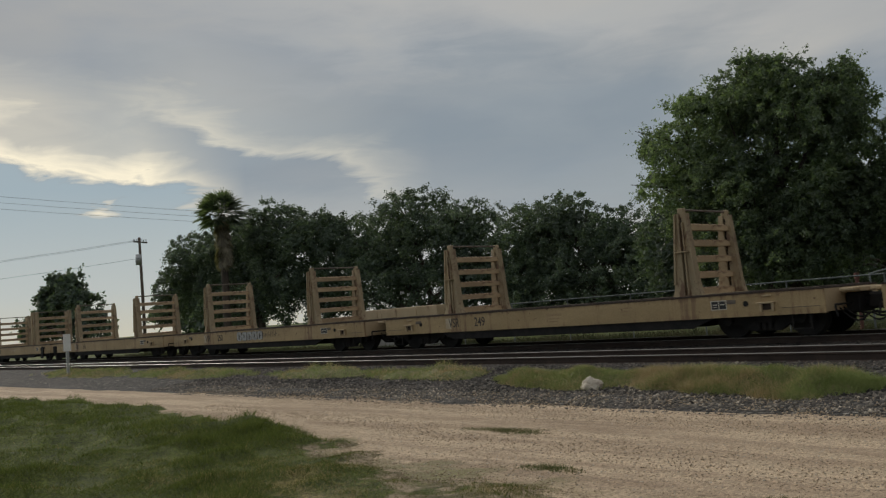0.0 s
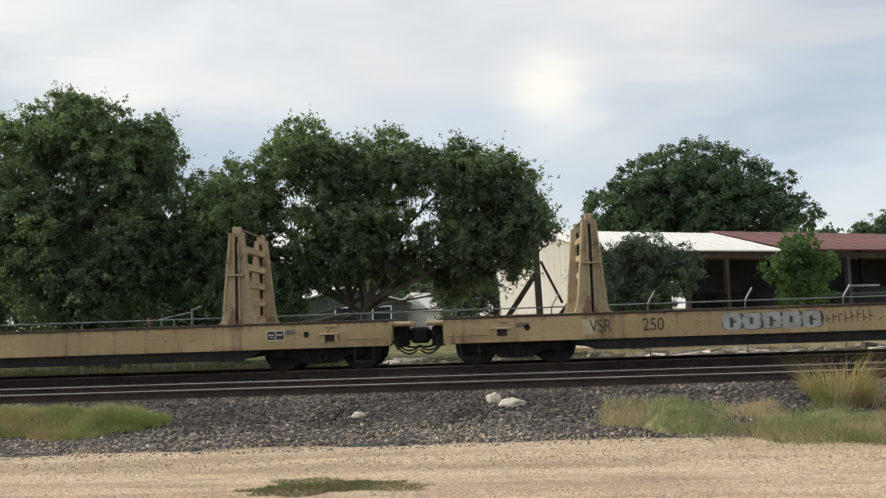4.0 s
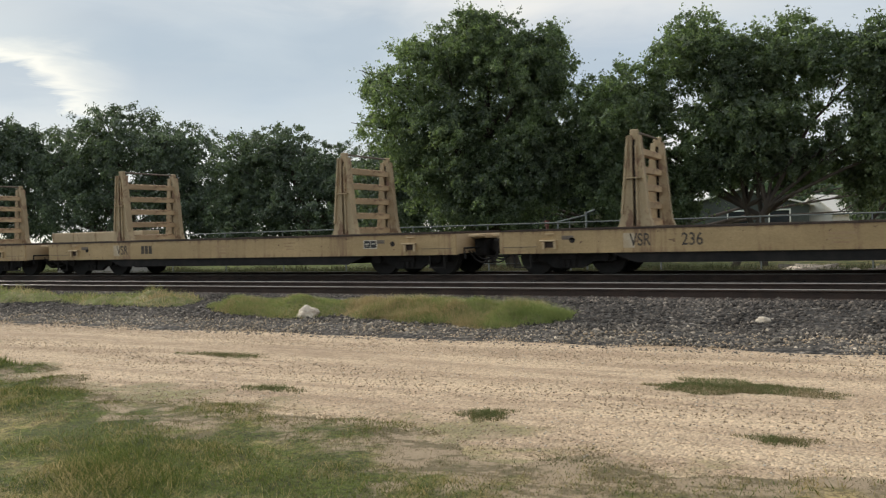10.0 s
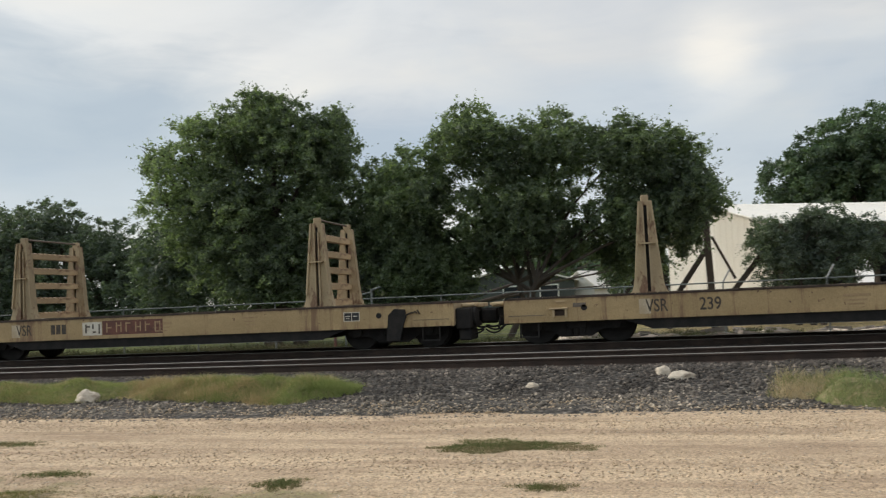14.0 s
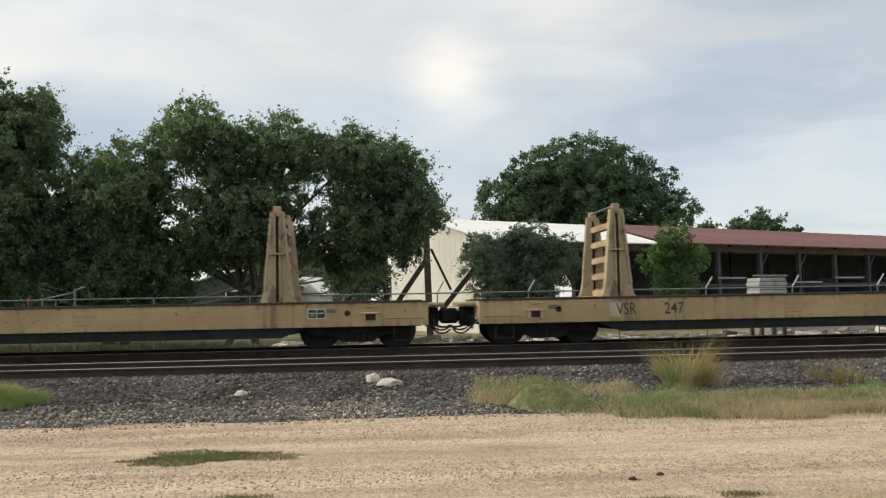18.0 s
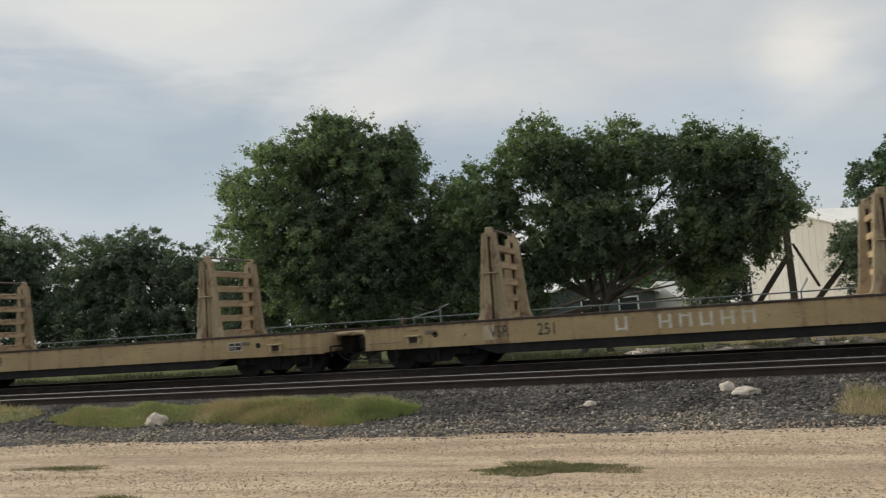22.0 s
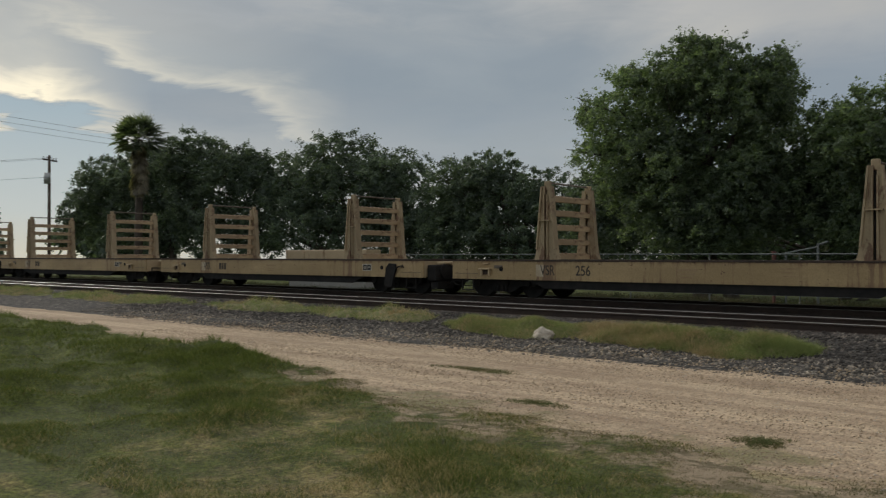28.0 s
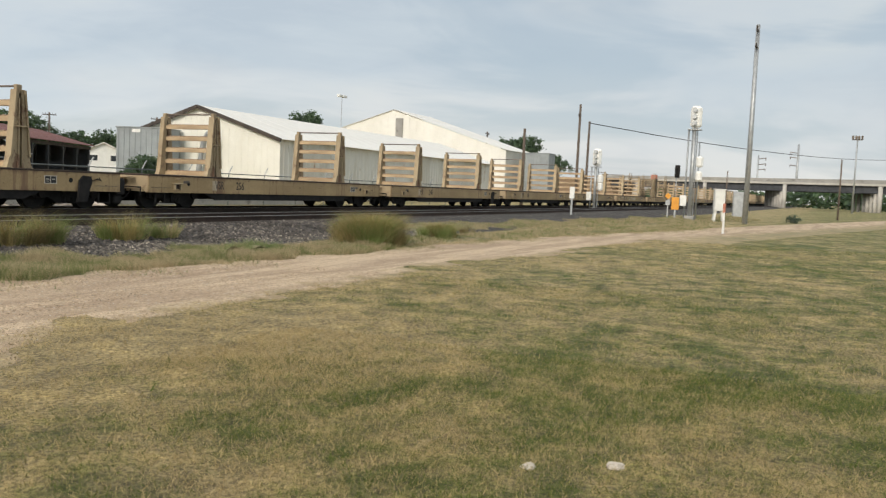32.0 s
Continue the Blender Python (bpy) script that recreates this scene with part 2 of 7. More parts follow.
def leaf_mat(name, a, b, thru=0.35, gloss=0.5):
    m = bpy.data.materials.new(name)
    m.use_nodes = True
    n = Net(m.node_tree)
    out = n.node("ShaderNodeOutputMaterial")
    geo = n.node("ShaderNodeNewGeometry")
    col = n.ramp(geo.outputs["Random Per Island"], [(0.0, tuple(0.6 * v for v in a)), (0.5, a), (1.0, b)])
    co = n.node("ShaderNodeTexCoord").outputs["Object"]
    col = n.mix(0.6, col, n.ramp(n.noise(co, 0.42, 3), [(0.36, (0.6, 0.62, 0.66)), (0.66, (1.5, 1.5, 1.3))]), "MULTIPLY")
    bs = n.node("ShaderNodeBsdfPrincipled", Roughness=0.5)
    n.link(col, bs.inputs["Base Color"])
    bs.inputs["Specular IOR Level"].default_value = gloss
    tr = n.node("ShaderNodeBsdfTranslucent")
    n.link(n.mix(1.0, col, (1.1, 1.25, 0.5), "MULTIPLY"), tr.inputs[0])
    mx = n.node("ShaderNodeMixShader")
    mx.inputs[0].default_value = thru
    n.link(bs.outputs[0], mx.inputs[1])
    n.link(tr.outputs[0], mx.inputs[2])
    n.link(mx.outputs[0], out.inputs[0])
    return m


CREAM = surf("cream_car_paint", (0.47, 0.355, 0.215), (0.39, 0.285, 0.165), 0.8, 30, 0.62, 0.08, 0, (0.16, 0.085, 0.045), 0.61, (1.3, 1, 0.6), dscale=1.6, rand=0.12)


def sill_mat():
    """Car paint with rust along the deck edge and grime run down below the racks."""
    m = bpy.data.materials.new("stained_car_paint")
    m.use_nodes = True
    n = Net(m.node_tree)
    out = n.node("ShaderNodeOutputMaterial")
    bs = n.node("ShaderNodeBsdfPrincipled", Roughness=0.62)
    n.link(bs.outputs[0], out.inputs[0])
    co = n.node("ShaderNodeTexCoord").outputs["Object"]
    sep = n.node("ShaderNodeSeparateXYZ")
    n.link(co, sep.inputs[0])
    wear = n.node("ShaderNodeObjectInfo").outputs["Random"]
    slide = n.node("ShaderNodeVectorMath")
    slide.operation = "ADD"
    n.link(co, slide.inputs[0])
    push = n.node("ShaderNodeCombineXYZ")
    n.link(n.math("MULTIPLY", wear, 37.0), push.inputs[0])
    n.link(push.outputs[0], slide.inputs[1])
    v = slide.outputs[0]
    big = n.noise(n.scaled(v, (0.5, 1, 1.2)), 0.9, 6, 0.6, 0.3)
    fine = n.noise(v, 32, 4, 0.6)
    col = n.mix(n.ramp(big, [(0.33, (0, 0, 0)), (0.67, (1, 1, 1))]), (0.43, 0.305, 0.155), (0.33, 0.230, 0.112))
    col = n.mix(0.30, col, n.ramp(fine, [(0.3, (0.6, 0.6, 0.6)), (0.7, (1.3, 1.3, 1.3))]), "MULTIPLY")
    run = n.noise(n.scaled(v, (5.0, 1, 0.35), (3, 1, 7)), 1.6, 6, 0.65, 0.2)
    side = n.math("SUBTRACT", n.math("ABSOLUTE", sep.outputs[0]), 3.97)
    under = n.math("SUBTRACT", 1.0, n.math("MULTIPLY", n.math("ABSOLUTE", side), 1.9), True)
    ends = n.math("MULTIPLY", n.math("SUBTRACT", n.math("ABSOLUTE", sep.outputs[0]), 6.2), 1.1, True)
    top = n.math("MULTIPLY", n.math("SUBTRACT", sep.outputs[2], 0.90), 6.0, True)
    low = n.math("MULTIPLY", n.math("SUBTRACT", 0.64, sep.outputs[2]), 7.0, True)
    grime = n.math("ADD", run, n.math("MULTIPLY", n.math("ADD", n.math("ADD", n.math("MULTIPLY", under, 0.9), n.math("MULTIPLY", top, 1.15)), n.math("ADD", n.math("MULTIPLY", low, 0.6), n.math("MULTIPLY", ends, 0.35))), 0.17))
    col = n.mix(n.ramp(grime, [(0.55, (0, 0, 0)), (0.80, (0.85, 0.85, 0.85))]), col, (0.17, 0.092, 0.052))
    chip = n.noise(n.scaled(v, (1, 1, 1.6), (8, 2, 5)), 7.0, 5, 0.6, 0.6)
    col = n.mix(n.ramp(n.math("ADD", chip, n.math("MULTIPLY", top, 0.05)), [(0.66, (0, 0, 0)), (0.70, (0.9, 0.9, 0.9))]), col, (0.11, 0.055, 0.035))
    n.link(col, bs.inputs["Base Color"])
    bp = n.node("ShaderNodeBump", Strength=0.12, Distance=0.02)
    n.link(n.math("ADD", fine, n.math("MULTIPLY", big, 2.0)), bp.inputs["Height"])
    n.link(bp.outputs[0], bs.inputs["Normal"])
    return m


SILLP = sill_mat()
RACKP = surf("rack_paint", (0.41, 0.315, 0.190), (0.31, 0.235, 0.142), 1.4, 40, 0.65, 0.1, 0, (0.17, 0.095, 0.058), 0.57, (1, 1, 0.5), dscale=4.0, rand=0.12)
CHANNELP = surf("channel_paint", (0.50, 0.365, 0.215), (0.36, 0.255, 0.15), 2.5, 40, 0.62, 0.1, 0, (0.19, 0.11, 0.065), 0.60, (1, 0.4, 1), dscale=3.0, rand=0.15)
ROLLER = surf("roller_steel", (0.48, 0.34, 0.20), (0.27, 0.175, 0.105), 6, 50, 0.6, 0.1, 0.1, (0.10, 0.06, 0.045), 0.55, (1, 7, 1), dscale=1.5)
BLACK = surf("black_running_gear", (0.021, 0.020, 0.020), (0.034, 0.031, 0.029), 3, 40, 0.85, 0.25, 0, (0.035, 0.026, 0.020), 0.68, spec=0.12)
DECKW = surf("deck_boards", (0.10, 0.075, 0.055), (0.055, 0.042, 0.034), 2, 40, 0.9, 0.3)
STENCIL = surf("stencil_black", (0.035, 0.03, 0.028), (0.10, 0.075, 0.05), 6, 40, 0.8, 0)
FADED = surf("faded_stencil", (0.36, 0.25, 0.14), (0.30, 0.20, 0.11), 6, 40, 0.8, 0)
WHITEP = surf("chalk_white_paint", (0.62, 0.58, 0.50), (0.48, 0.42, 0.33), 5, 40, 0.8, 0)
PATCHP = surf("pale_patch_paint", (0.50, 0.42, 0.31), (0.42, 0.33, 0.22), 5, 40, 0.8, 0)
SILVERP = surf("silver_spray", (0.36, 0.36, 0.35), (0.26, 0.25, 0.235), 5, 40, 0.55, 0)
REDP = surf("oxide_red_spray", (0.15, 0.058, 0.042), (0.10, 0.045, 0.036), 5, 40, 0.8, 0)
PANELB = surf("panel_black", (0.02, 0.02, 0.02), (0.03, 0.03, 0.03), 6, 40, 0.7, 0)
ORANGE = surf("orange_red_crate_paint", (0.58, 0.235, 0.155), (0.48, 0.17, 0.11), 3, 40, 0.6, 0.08, 0, (0.25, 0.10, 0.06), 0.6)
RAILH = surf("rail_head_steel", (0.33, 0.31, 0.29), (0.23, 0.21, 0.19), 2, 60, 0.42, 0.02, 0.9, stretch=(0.2, 6, 1))
RAILW = surf("rusty_rail_web", (0.058, 0.036, 0.027), (0.036, 0.025, 0.020), 2, 40, 0.9, 0.2)
TIE = surf("creosoted_tie", (0.075, 0.058, 0.045), (0.045, 0.036, 0.030), 2, 30, 0.95, 0.4, rand=0.3)
# Crib stones are darkened in colour for the shadow of sleepers and rails.
CRIB = surf("shade_dark_crib_stone", (0.060, 0.049, 0.040), (0.032, 0.027, 0.023), 0.5, 30, 0.9, 0.2, island=True)
DUST = surf("dusty_fine_stone", (0.19, 0.165, 0.135), (0.11, 0.098, 0.083), 0.5, 30, 0.95, 0.2, island=True)
STONE = surf("ballast_stone", (0.104, 0.091, 0.079), (0.047, 0.041, 0.036), 0.5, 30, 0.85, 0.2, island=True, spec=0.3)
TANSTONE = surf("tan_pebble", (0.46, 0.355, 0.240), (0.34, 0.258, 0.170), 9, 30, 0.9, 0.1, spec=0.2)
BROWNSTONE = surf("brown_pebble", (0.30, 0.225, 0.150), (0.19, 0.145, 0.100), 9, 30, 0.9, 0.1, spec=0.2)
LIME = surf("pale_limestone", (0.56, 0.50, 0.41), (0.40, 0.34, 0.27), 7, 30, 0.9, 0.5, 0, (0.22, 0.18, 0.14), 0.62)
BARK = surf("rough_bark", (0.075, 0.058, 0.045), (0.045, 0.036, 0.03), 3, 30, 0.95, 0.8, stretch=(1, 1, 0.3))
OLDWOOD = surf("dark_weathered_timber", (0.075, 0.058, 0.046), (0.045, 0.037, 0.032), 2, 30, 0.9, 0.3, stretch=(1, 1, 0.2))
WHITEMETAL = surf("white_metal_sheet", (0.66, 0.64, 0.58), (0.56, 0.53, 0.46), 0.5, 20, 0.55, 0.05, 0, (0.34, 0.24, 0.15), 0.66, (1, 1, 0.3))
WHITEROOF = surf("white_roof_sheet", (0.80, 0.775, 0.71), (0.73, 0.70, 0.63), 0.3, 12, 0.45, 0.04)
REDROOF = surf("rusty_red_roof", (0.165, 0.060, 0.049), (0.118, 0.045, 0.038), 0.5, 15, 0.75, 0.08, 0, (0.10, 0.045, 0.036), 0.6)
# Shed interior and girders: the shade under roof and deck is in this colour.
SHADEDARK = surf("shade_dark_boards", (0.072, 0.076, 0.086), (0.050, 0.053, 0.060), 1, 20, 0.9, 0.2)
CREAMWALL = surf("cream_metal_wall", (0.78, 0.76, 0.68), (0.71, 0.685, 0.60), 0.4, 15, 0.6, 0.04)
BLUEGREY = surf("grey_blue_metal", (0.30, 0.325, 0.33), (0.24, 0.26, 0.265), 0.6, 20, 0.5, 0.05)
GREENGREY = surf("grey_green_siding", (0.075, 0.085, 0.078), (0.06, 0.068, 0.062), 1, 20, 0.85, 0.1)
RUSTGREY = surf("weathered_brown_steel", (0.17, 0.135, 0.105), (0.11, 0.085, 0.066), 3, 40, 0.7, 0.08, 0.1, (0.26, 0.22, 0.18), 0.6)
GALV = surf("galvanised_steel", (0.42, 0.43, 0.43), (0.33, 0.34, 0.34), 3, 40, 0.45, 0.03, 0.5)
PALECONC = surf("pale_concrete", (0.52, 0.49, 0.44), (0.42, 0.40, 0.36), 0.4, 15, 0.9, 0.12, 0, (0.24, 0.22, 0.20), 0.66)
CONC = surf("weathered_concrete", (0.36, 0.345, 0.32), (0.28, 0.27, 0.25), 0.4, 15, 0.9, 0.15, 0, (0.16, 0.15, 0.14), 0.62)
WOODPOLE = surf("utility_pole_wood", (0.14, 0.105, 0.08), (0.09, 0.07, 0.055), 3, 40, 0.9, 0.2, stretch=(1, 1, 0.1))
GLASS = surf("dark_window_glass", (0.02, 0.025, 0.03), (0.03, 0.035, 0.04), 1, 10, 0.12, 0)
PAINTW = surf("white_paint", (0.78, 0.77, 0.73), (0.70, 0.69, 0.65), 2, 30, 0.55, 0.03)
DEBRIS = surf("mixed_rubble", (0.30, 0.26, 0.22), (0.16, 0.135, 0.115), 3, 30, 0.9, 0.3, island=True)
# Paler and bluer than oak foliage: the haze over the trees is in the colour.
LEAF = leaf_mat("hazed_oak_leaf", (0.146, 0.188, 0.140), (0.220, 0.270, 0.194), 0.56, 0.5)
# Darker copy of LEAF for shaded trees, lifted towards blue for distance haze.
LEAF_DARK = leaf_mat("shade_haze_leaf", (0.096, 0.128, 0.104), (0.150, 0.190, 0.142), 0.36, 0.45)
LEAF_FAR = leaf_mat("far_tree_leaf", (0.078, 0.122, 0.078), (0.120, 0.176, 0.104), 0.36, 0.45)
LEAF_LIGHT = leaf_mat("young_leaf", (0.085, 0.15, 0.055), (0.15, 0.225, 0.085), 0.5)
# Palm fronds and skirt are lightened to carry distance haze in their colour.
PALMLEAF = leaf_mat("hazed_palm_leaf", (0.11, 0.140, 0.10), (0.19, 0.215, 0.15), 0.45)
PALMDRY = leaf_mat("hazed_dry_skirt", (0.19, 0.16, 0.12), (0.28, 0.24, 0.18), 0.35)
DRYGRASS = leaf_mat("dry_grass_blade", (0.26, 0.20, 0.105), (0.38, 0.30, 0.165), 0.3, 0.2)


def dry_share(n, co):
    """Where the grass is dry: slow patches, scarcer to the west."""
    mid = n.noise(co, 1.3, 6, 0.62, 0.4)
    sep = n.node("ShaderNodeSeparateXYZ")
    n.link(co, sep.inputs[0])
    drift = n.math("MULTIPLY", n.math("MINIMUM", n.math("MAXIMUM", n.math("ADD", sep.outputs[0], 10.0), -6.0), 7.5), 0.017)
    drift = n.math("ADD", drift, n.math("MULTIPLY", n.math("MULTIPLY", n.math("SUBTRACT", sep.outputs[0], 5.0), 0.1, True), 0.015))
    s = n.math("ADD", n.math("MULTIPLY", n.noise(co, 0.32, 4, 0.6, 0.6), 0.36), n.math("ADD", n.math("MULTIPLY", mid, 0.34), n.math("MULTIPLY", n.noise(co, 5.0, 4, 0.6, 0.3), 0.30)))
    edge = n.math("MULTIPLY", n.math("MULTIPLY", n.math("SUBTRACT", sep.outputs[1], 1.0), 0.25, True), n.math("MULTIPLY", n.math("ADD", sep.outputs[0], 1.0), 0.3, True))
    return n.math("ADD", n.math("ADD", s, drift), n.math("MULTIPLY", edge, n.math("ADD", n.math("MULTIPLY", n.math("MULTIPLY", n.math("SUBTRACT", 11.0, sep.outputs[0]), 0.25, True), 0.10), 0.06))), mid


def meadow_mat(name, green, dry, lo=0.46, hi=0.60, thru=0.3, patch=0.0):
    """Grass blades: green or dry by slow patches, each blade a little different."""
    m = bpy.data.materials.new(name)
    m.use_nodes = True
    n = Net(m.node_tree)
    out = n.node("ShaderNodeOutputMaterial")
    co = n.node("ShaderNodeTexCoord").outputs["Object"]
    rnd = n.node("ShaderNodeNewGeometry").outputs["Random Per Island"]
    share = n.noise(co, patch, 4, 0.6, 0.4) if patch else dry_share(n, co)[0]
    share = n.math("ADD", share, n.math("MULTIPLY", n.math("SUBTRACT", rnd, 0.5), 0.22))
    col = n.mix(n.ramp(share, [(lo, (0, 0, 0)), (hi, (1, 1, 1))]), n.ramp(rnd, [(0.0, green[0]), (1.0, green[1])]), n.ramp(rnd, [(0.0, dry[0]), (1.0, dry[1])]))
    bs = n.node("ShaderNodeBsdfPrincipled", Roughness=0.7)
    bs.inputs["Specular IOR Level"].default_value = 0.2
    n.link(col, bs.inputs["Base Color"])
    tr = n.node("ShaderNodeBsdfTranslucent")
    n.link(col, tr.inputs[0])
    mx = n.node("ShaderNodeMixShader")
    mx.inputs[0].default_value = thru
    n.link(bs.outputs[0], mx.inputs[1])
    n.link(tr.outputs[0], mx.inputs[2])
    n.link(mx.outputs[0], out.inputs[0])
    return m


LAWN_GREEN, LAWN_DRY = ((0.080, 0.112, 0.020), (0.172, 0.205, 0.044)), ((0.29, 0.216, 0.100), (0.53, 0.408, 0.205))
GRASS = meadow_mat("lawn_blade", LAWN_GREEN, LAWN_DRY, 0.56, 0.76)
RIMGRASS = meadow_mat("trodden_blade", ((0.082, 0.086, 0.032), (0.150, 0.148, 0.058)), ((0.155, 0.122, 0.066), (0.27, 0.210, 0.115)), 0.36, 0.52, patch=1.7)
ROADGRASS = meadow_mat("road_tuft_blade", ((0.095, 0.120, 0.042), (0.16, 0.18, 0.07)), ((0.15, 0.14, 0.065), (0.25, 0.21, 0.11)), 0.4, 0.62, patch=3.0)
WEED = meadow_mat("wild_grass_blade", ((0.175, 0.225, 0.066), (0.31, 0.350, 0.130)), ((0.31, 0.245, 0.125), (0.49, 0.385, 0.21)), 0.45, 0.60, 0.35, 0.75)
LUSH = meadow_mat("fresh_clump_blade", ((0.14, 0.20, 0.070), (0.26, 0.31, 0.125)), ((0.24, 0.23, 0.10), (0.36, 0.32, 0.16)), 0.52, 0.70, 0.35, 1.6)
VERGE = meadow_mat("dry_verge_blade", ((0.16, 0.185, 0.070), (0.27, 0.285, 0.12)), ((0.33, 0.265, 0.155), (0.52, 0.425, 0.26)), 0.40, 0.54, 0.35, 1.3)
# Blades beyond the tracks: shade of the cars and thickets is in the colour.
FARGRASS = meadow_mat("shade_dark_far_blade", ((0.040, 0.050, 0.020), (0.075, 0.085, 0.034)), ((0.08, 0.072, 0.038), (0.13, 0.115, 0.06)), 0.45, 0.65, patch=0.5)


def lawn_colour(n, co):
    share, mid = dry_share(n, co)
    fine = n.noise(n.scaled(co, (1, 1, 1)), 26, 5, 0.75)
    green = n.mix(mid, (0.062, 0.085, 0.013), (0.124, 0.145, 0.027))
    dry = n.mix(mid, (0.265, 0.203, 0.095), (0.45, 0.352, 0.178))
    col = n.mix(n.ramp(share, [(0.55, (0, 0, 0)), (0.76, (1, 1, 1))]), green, dry)
    col = n.mix(0.8, col, n.ramp(n.noise(co, 2.6, 5, 0.6, 0.4), [(0.34, (0.58, 0.60, 0.62)), (0.5, (1, 1, 1)), (0.66, (1.4, 1.36, 1.2))]), "MULTIPLY")
    # The ramp's dark end paints the shade in gaps between blades.
    return n.mix(0.75, col, n.ramp(fine, [(0.34, (0.22, 0.22, 0.22)), (0.66, (1.6, 1.6, 1.55))]), "MULTIPLY"), fine


def thatch_mat(name, a, b, c):
    """Matted stems under the blades."""
    return surf(name, a, b, 2.2, 34, 0.95, 1.0, 0, c, 0.52, dscale=7.0)


THATCH_GREEN = thatch_mat("weed_thatch", (0.17, 0.18, 0.065), (0.10, 0.105, 0.040), (0.26, 0.22, 0.12))
# Darker copy of the thatch, with the far side's shade painted in.
THATCH_DARK = thatch_mat("shade_dark_thatch", (0.045, 0.050, 0.022), (0.028, 0.030, 0.015), (0.075, 0.065, 0.036))
THATCH_DRY = thatch_mat("verge_thatch", (0.26, 0.21, 0.12), (0.15, 0.125, 0.07), (0.14, 0.15, 0.06))


def ballast_mat():
    m = bpy.data.materials.new("grey_ballast")
    m.use_nodes = True
    n = Net(m.node_tree)
    out = n.node("ShaderNodeOutputMaterial")
    bs = n.node("ShaderNodeBsdfPrincipled", Roughness=0.92)
    n.link(bs.outputs[0], out.inputs[0])
    co = n.node("ShaderNodeTexCoord").outputs["Object"]
    vor = n.node("ShaderNodeTexVoronoi", Scale=13.0)
    n.link(co, vor.inputs["Vector"])
    cell = n.node("ShaderNodeSeparateColor")
    n.link(vor.outputs["Color"], cell.inputs[0])
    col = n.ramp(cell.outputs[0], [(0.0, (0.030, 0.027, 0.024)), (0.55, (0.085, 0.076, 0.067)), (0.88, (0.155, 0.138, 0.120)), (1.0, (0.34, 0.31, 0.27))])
    # Shade in the gaps between stones, painted near black by cell distance.
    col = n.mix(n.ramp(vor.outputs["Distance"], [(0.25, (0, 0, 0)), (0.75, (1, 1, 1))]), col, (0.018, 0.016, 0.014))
    big = n.noise(co, 0.4, 5, 0.6)
    col = n.mix(0.5, col, n.ramp(big, [(0.35, (0.6, 0.58, 0.55)), (0.65, (1.25, 1.2, 1.12))]), "MULTIPLY")
    n.link(col, bs.inputs["Base Color"])
    bp = n.node("ShaderNodeBump", Strength=1.0, Distance=0.05)
    n.link(n.math("MULTIPLY", vor.outputs["Distance"], -1.0), bp.inputs["Height"])
    n.link(bp.outputs[0], bs.inputs["Normal"])
    return m


def ground_mat():
    m = bpy.data.materials.new("mown_grass_and_soil")
    m.use_nodes = True
    n = Net(m.node_tree)
    out = n.node("ShaderNodeOutputMaterial")
    bs = n.node("ShaderNodeBsdfPrincipled", Roughness=0.95)
    n.link(bs.outputs[0], out.inputs[0])
    co = n.node("ShaderNodeTexCoord").outputs["Object"]
    col, fine = lawn_colour(n, co)
    # bare earth shows along the worn rim
    at = n.node("ShaderNodeAttribute")
    at.attribute_name = "rim"
    bare = n.math("ADD", at.outputs["Fac"], n.math("MULTIPLY", n.math("SUBTRACT", n.noise(co, 2.2, 6, 0.65, 0.3), 0.5), 1.6))
    earth = n.mix(fine, (0.33, 0.250, 0.165), (0.50, 0.390, 0.262))
    mat_ = n.math("ADD", n.math("MULTIPLY", n.noise(n.scaled(co, (0.7, 1.2, 1)), 2.6, 5, 0.62, 0.4), 0.6), n.math("MULTIPLY", n.noise(co, 11.0, 4, 0.65), 0.4))
    earth = n.mix(n.ramp(mat_, [(0.46, (0, 0, 0)), (0.56, (0.85, 0.85, 0.85))]), earth, n.mix(fine, (0.105, 0.090, 0.042), (0.21, 0.172, 0.09)))
    col = n.mix(n.ramp(bare, [(0.36, (0, 0, 0)), (0.64, (1, 1, 1))]), col, earth)
    n.link(col, bs.inputs["Base Color"])
    bp = n.node("ShaderNodeBump", Strength=0.9, Distance=0.05)
    n.link(fine, bp.inputs["Height"])
    n.link(bp.outputs[0], bs.inputs["Normal"])
    return m


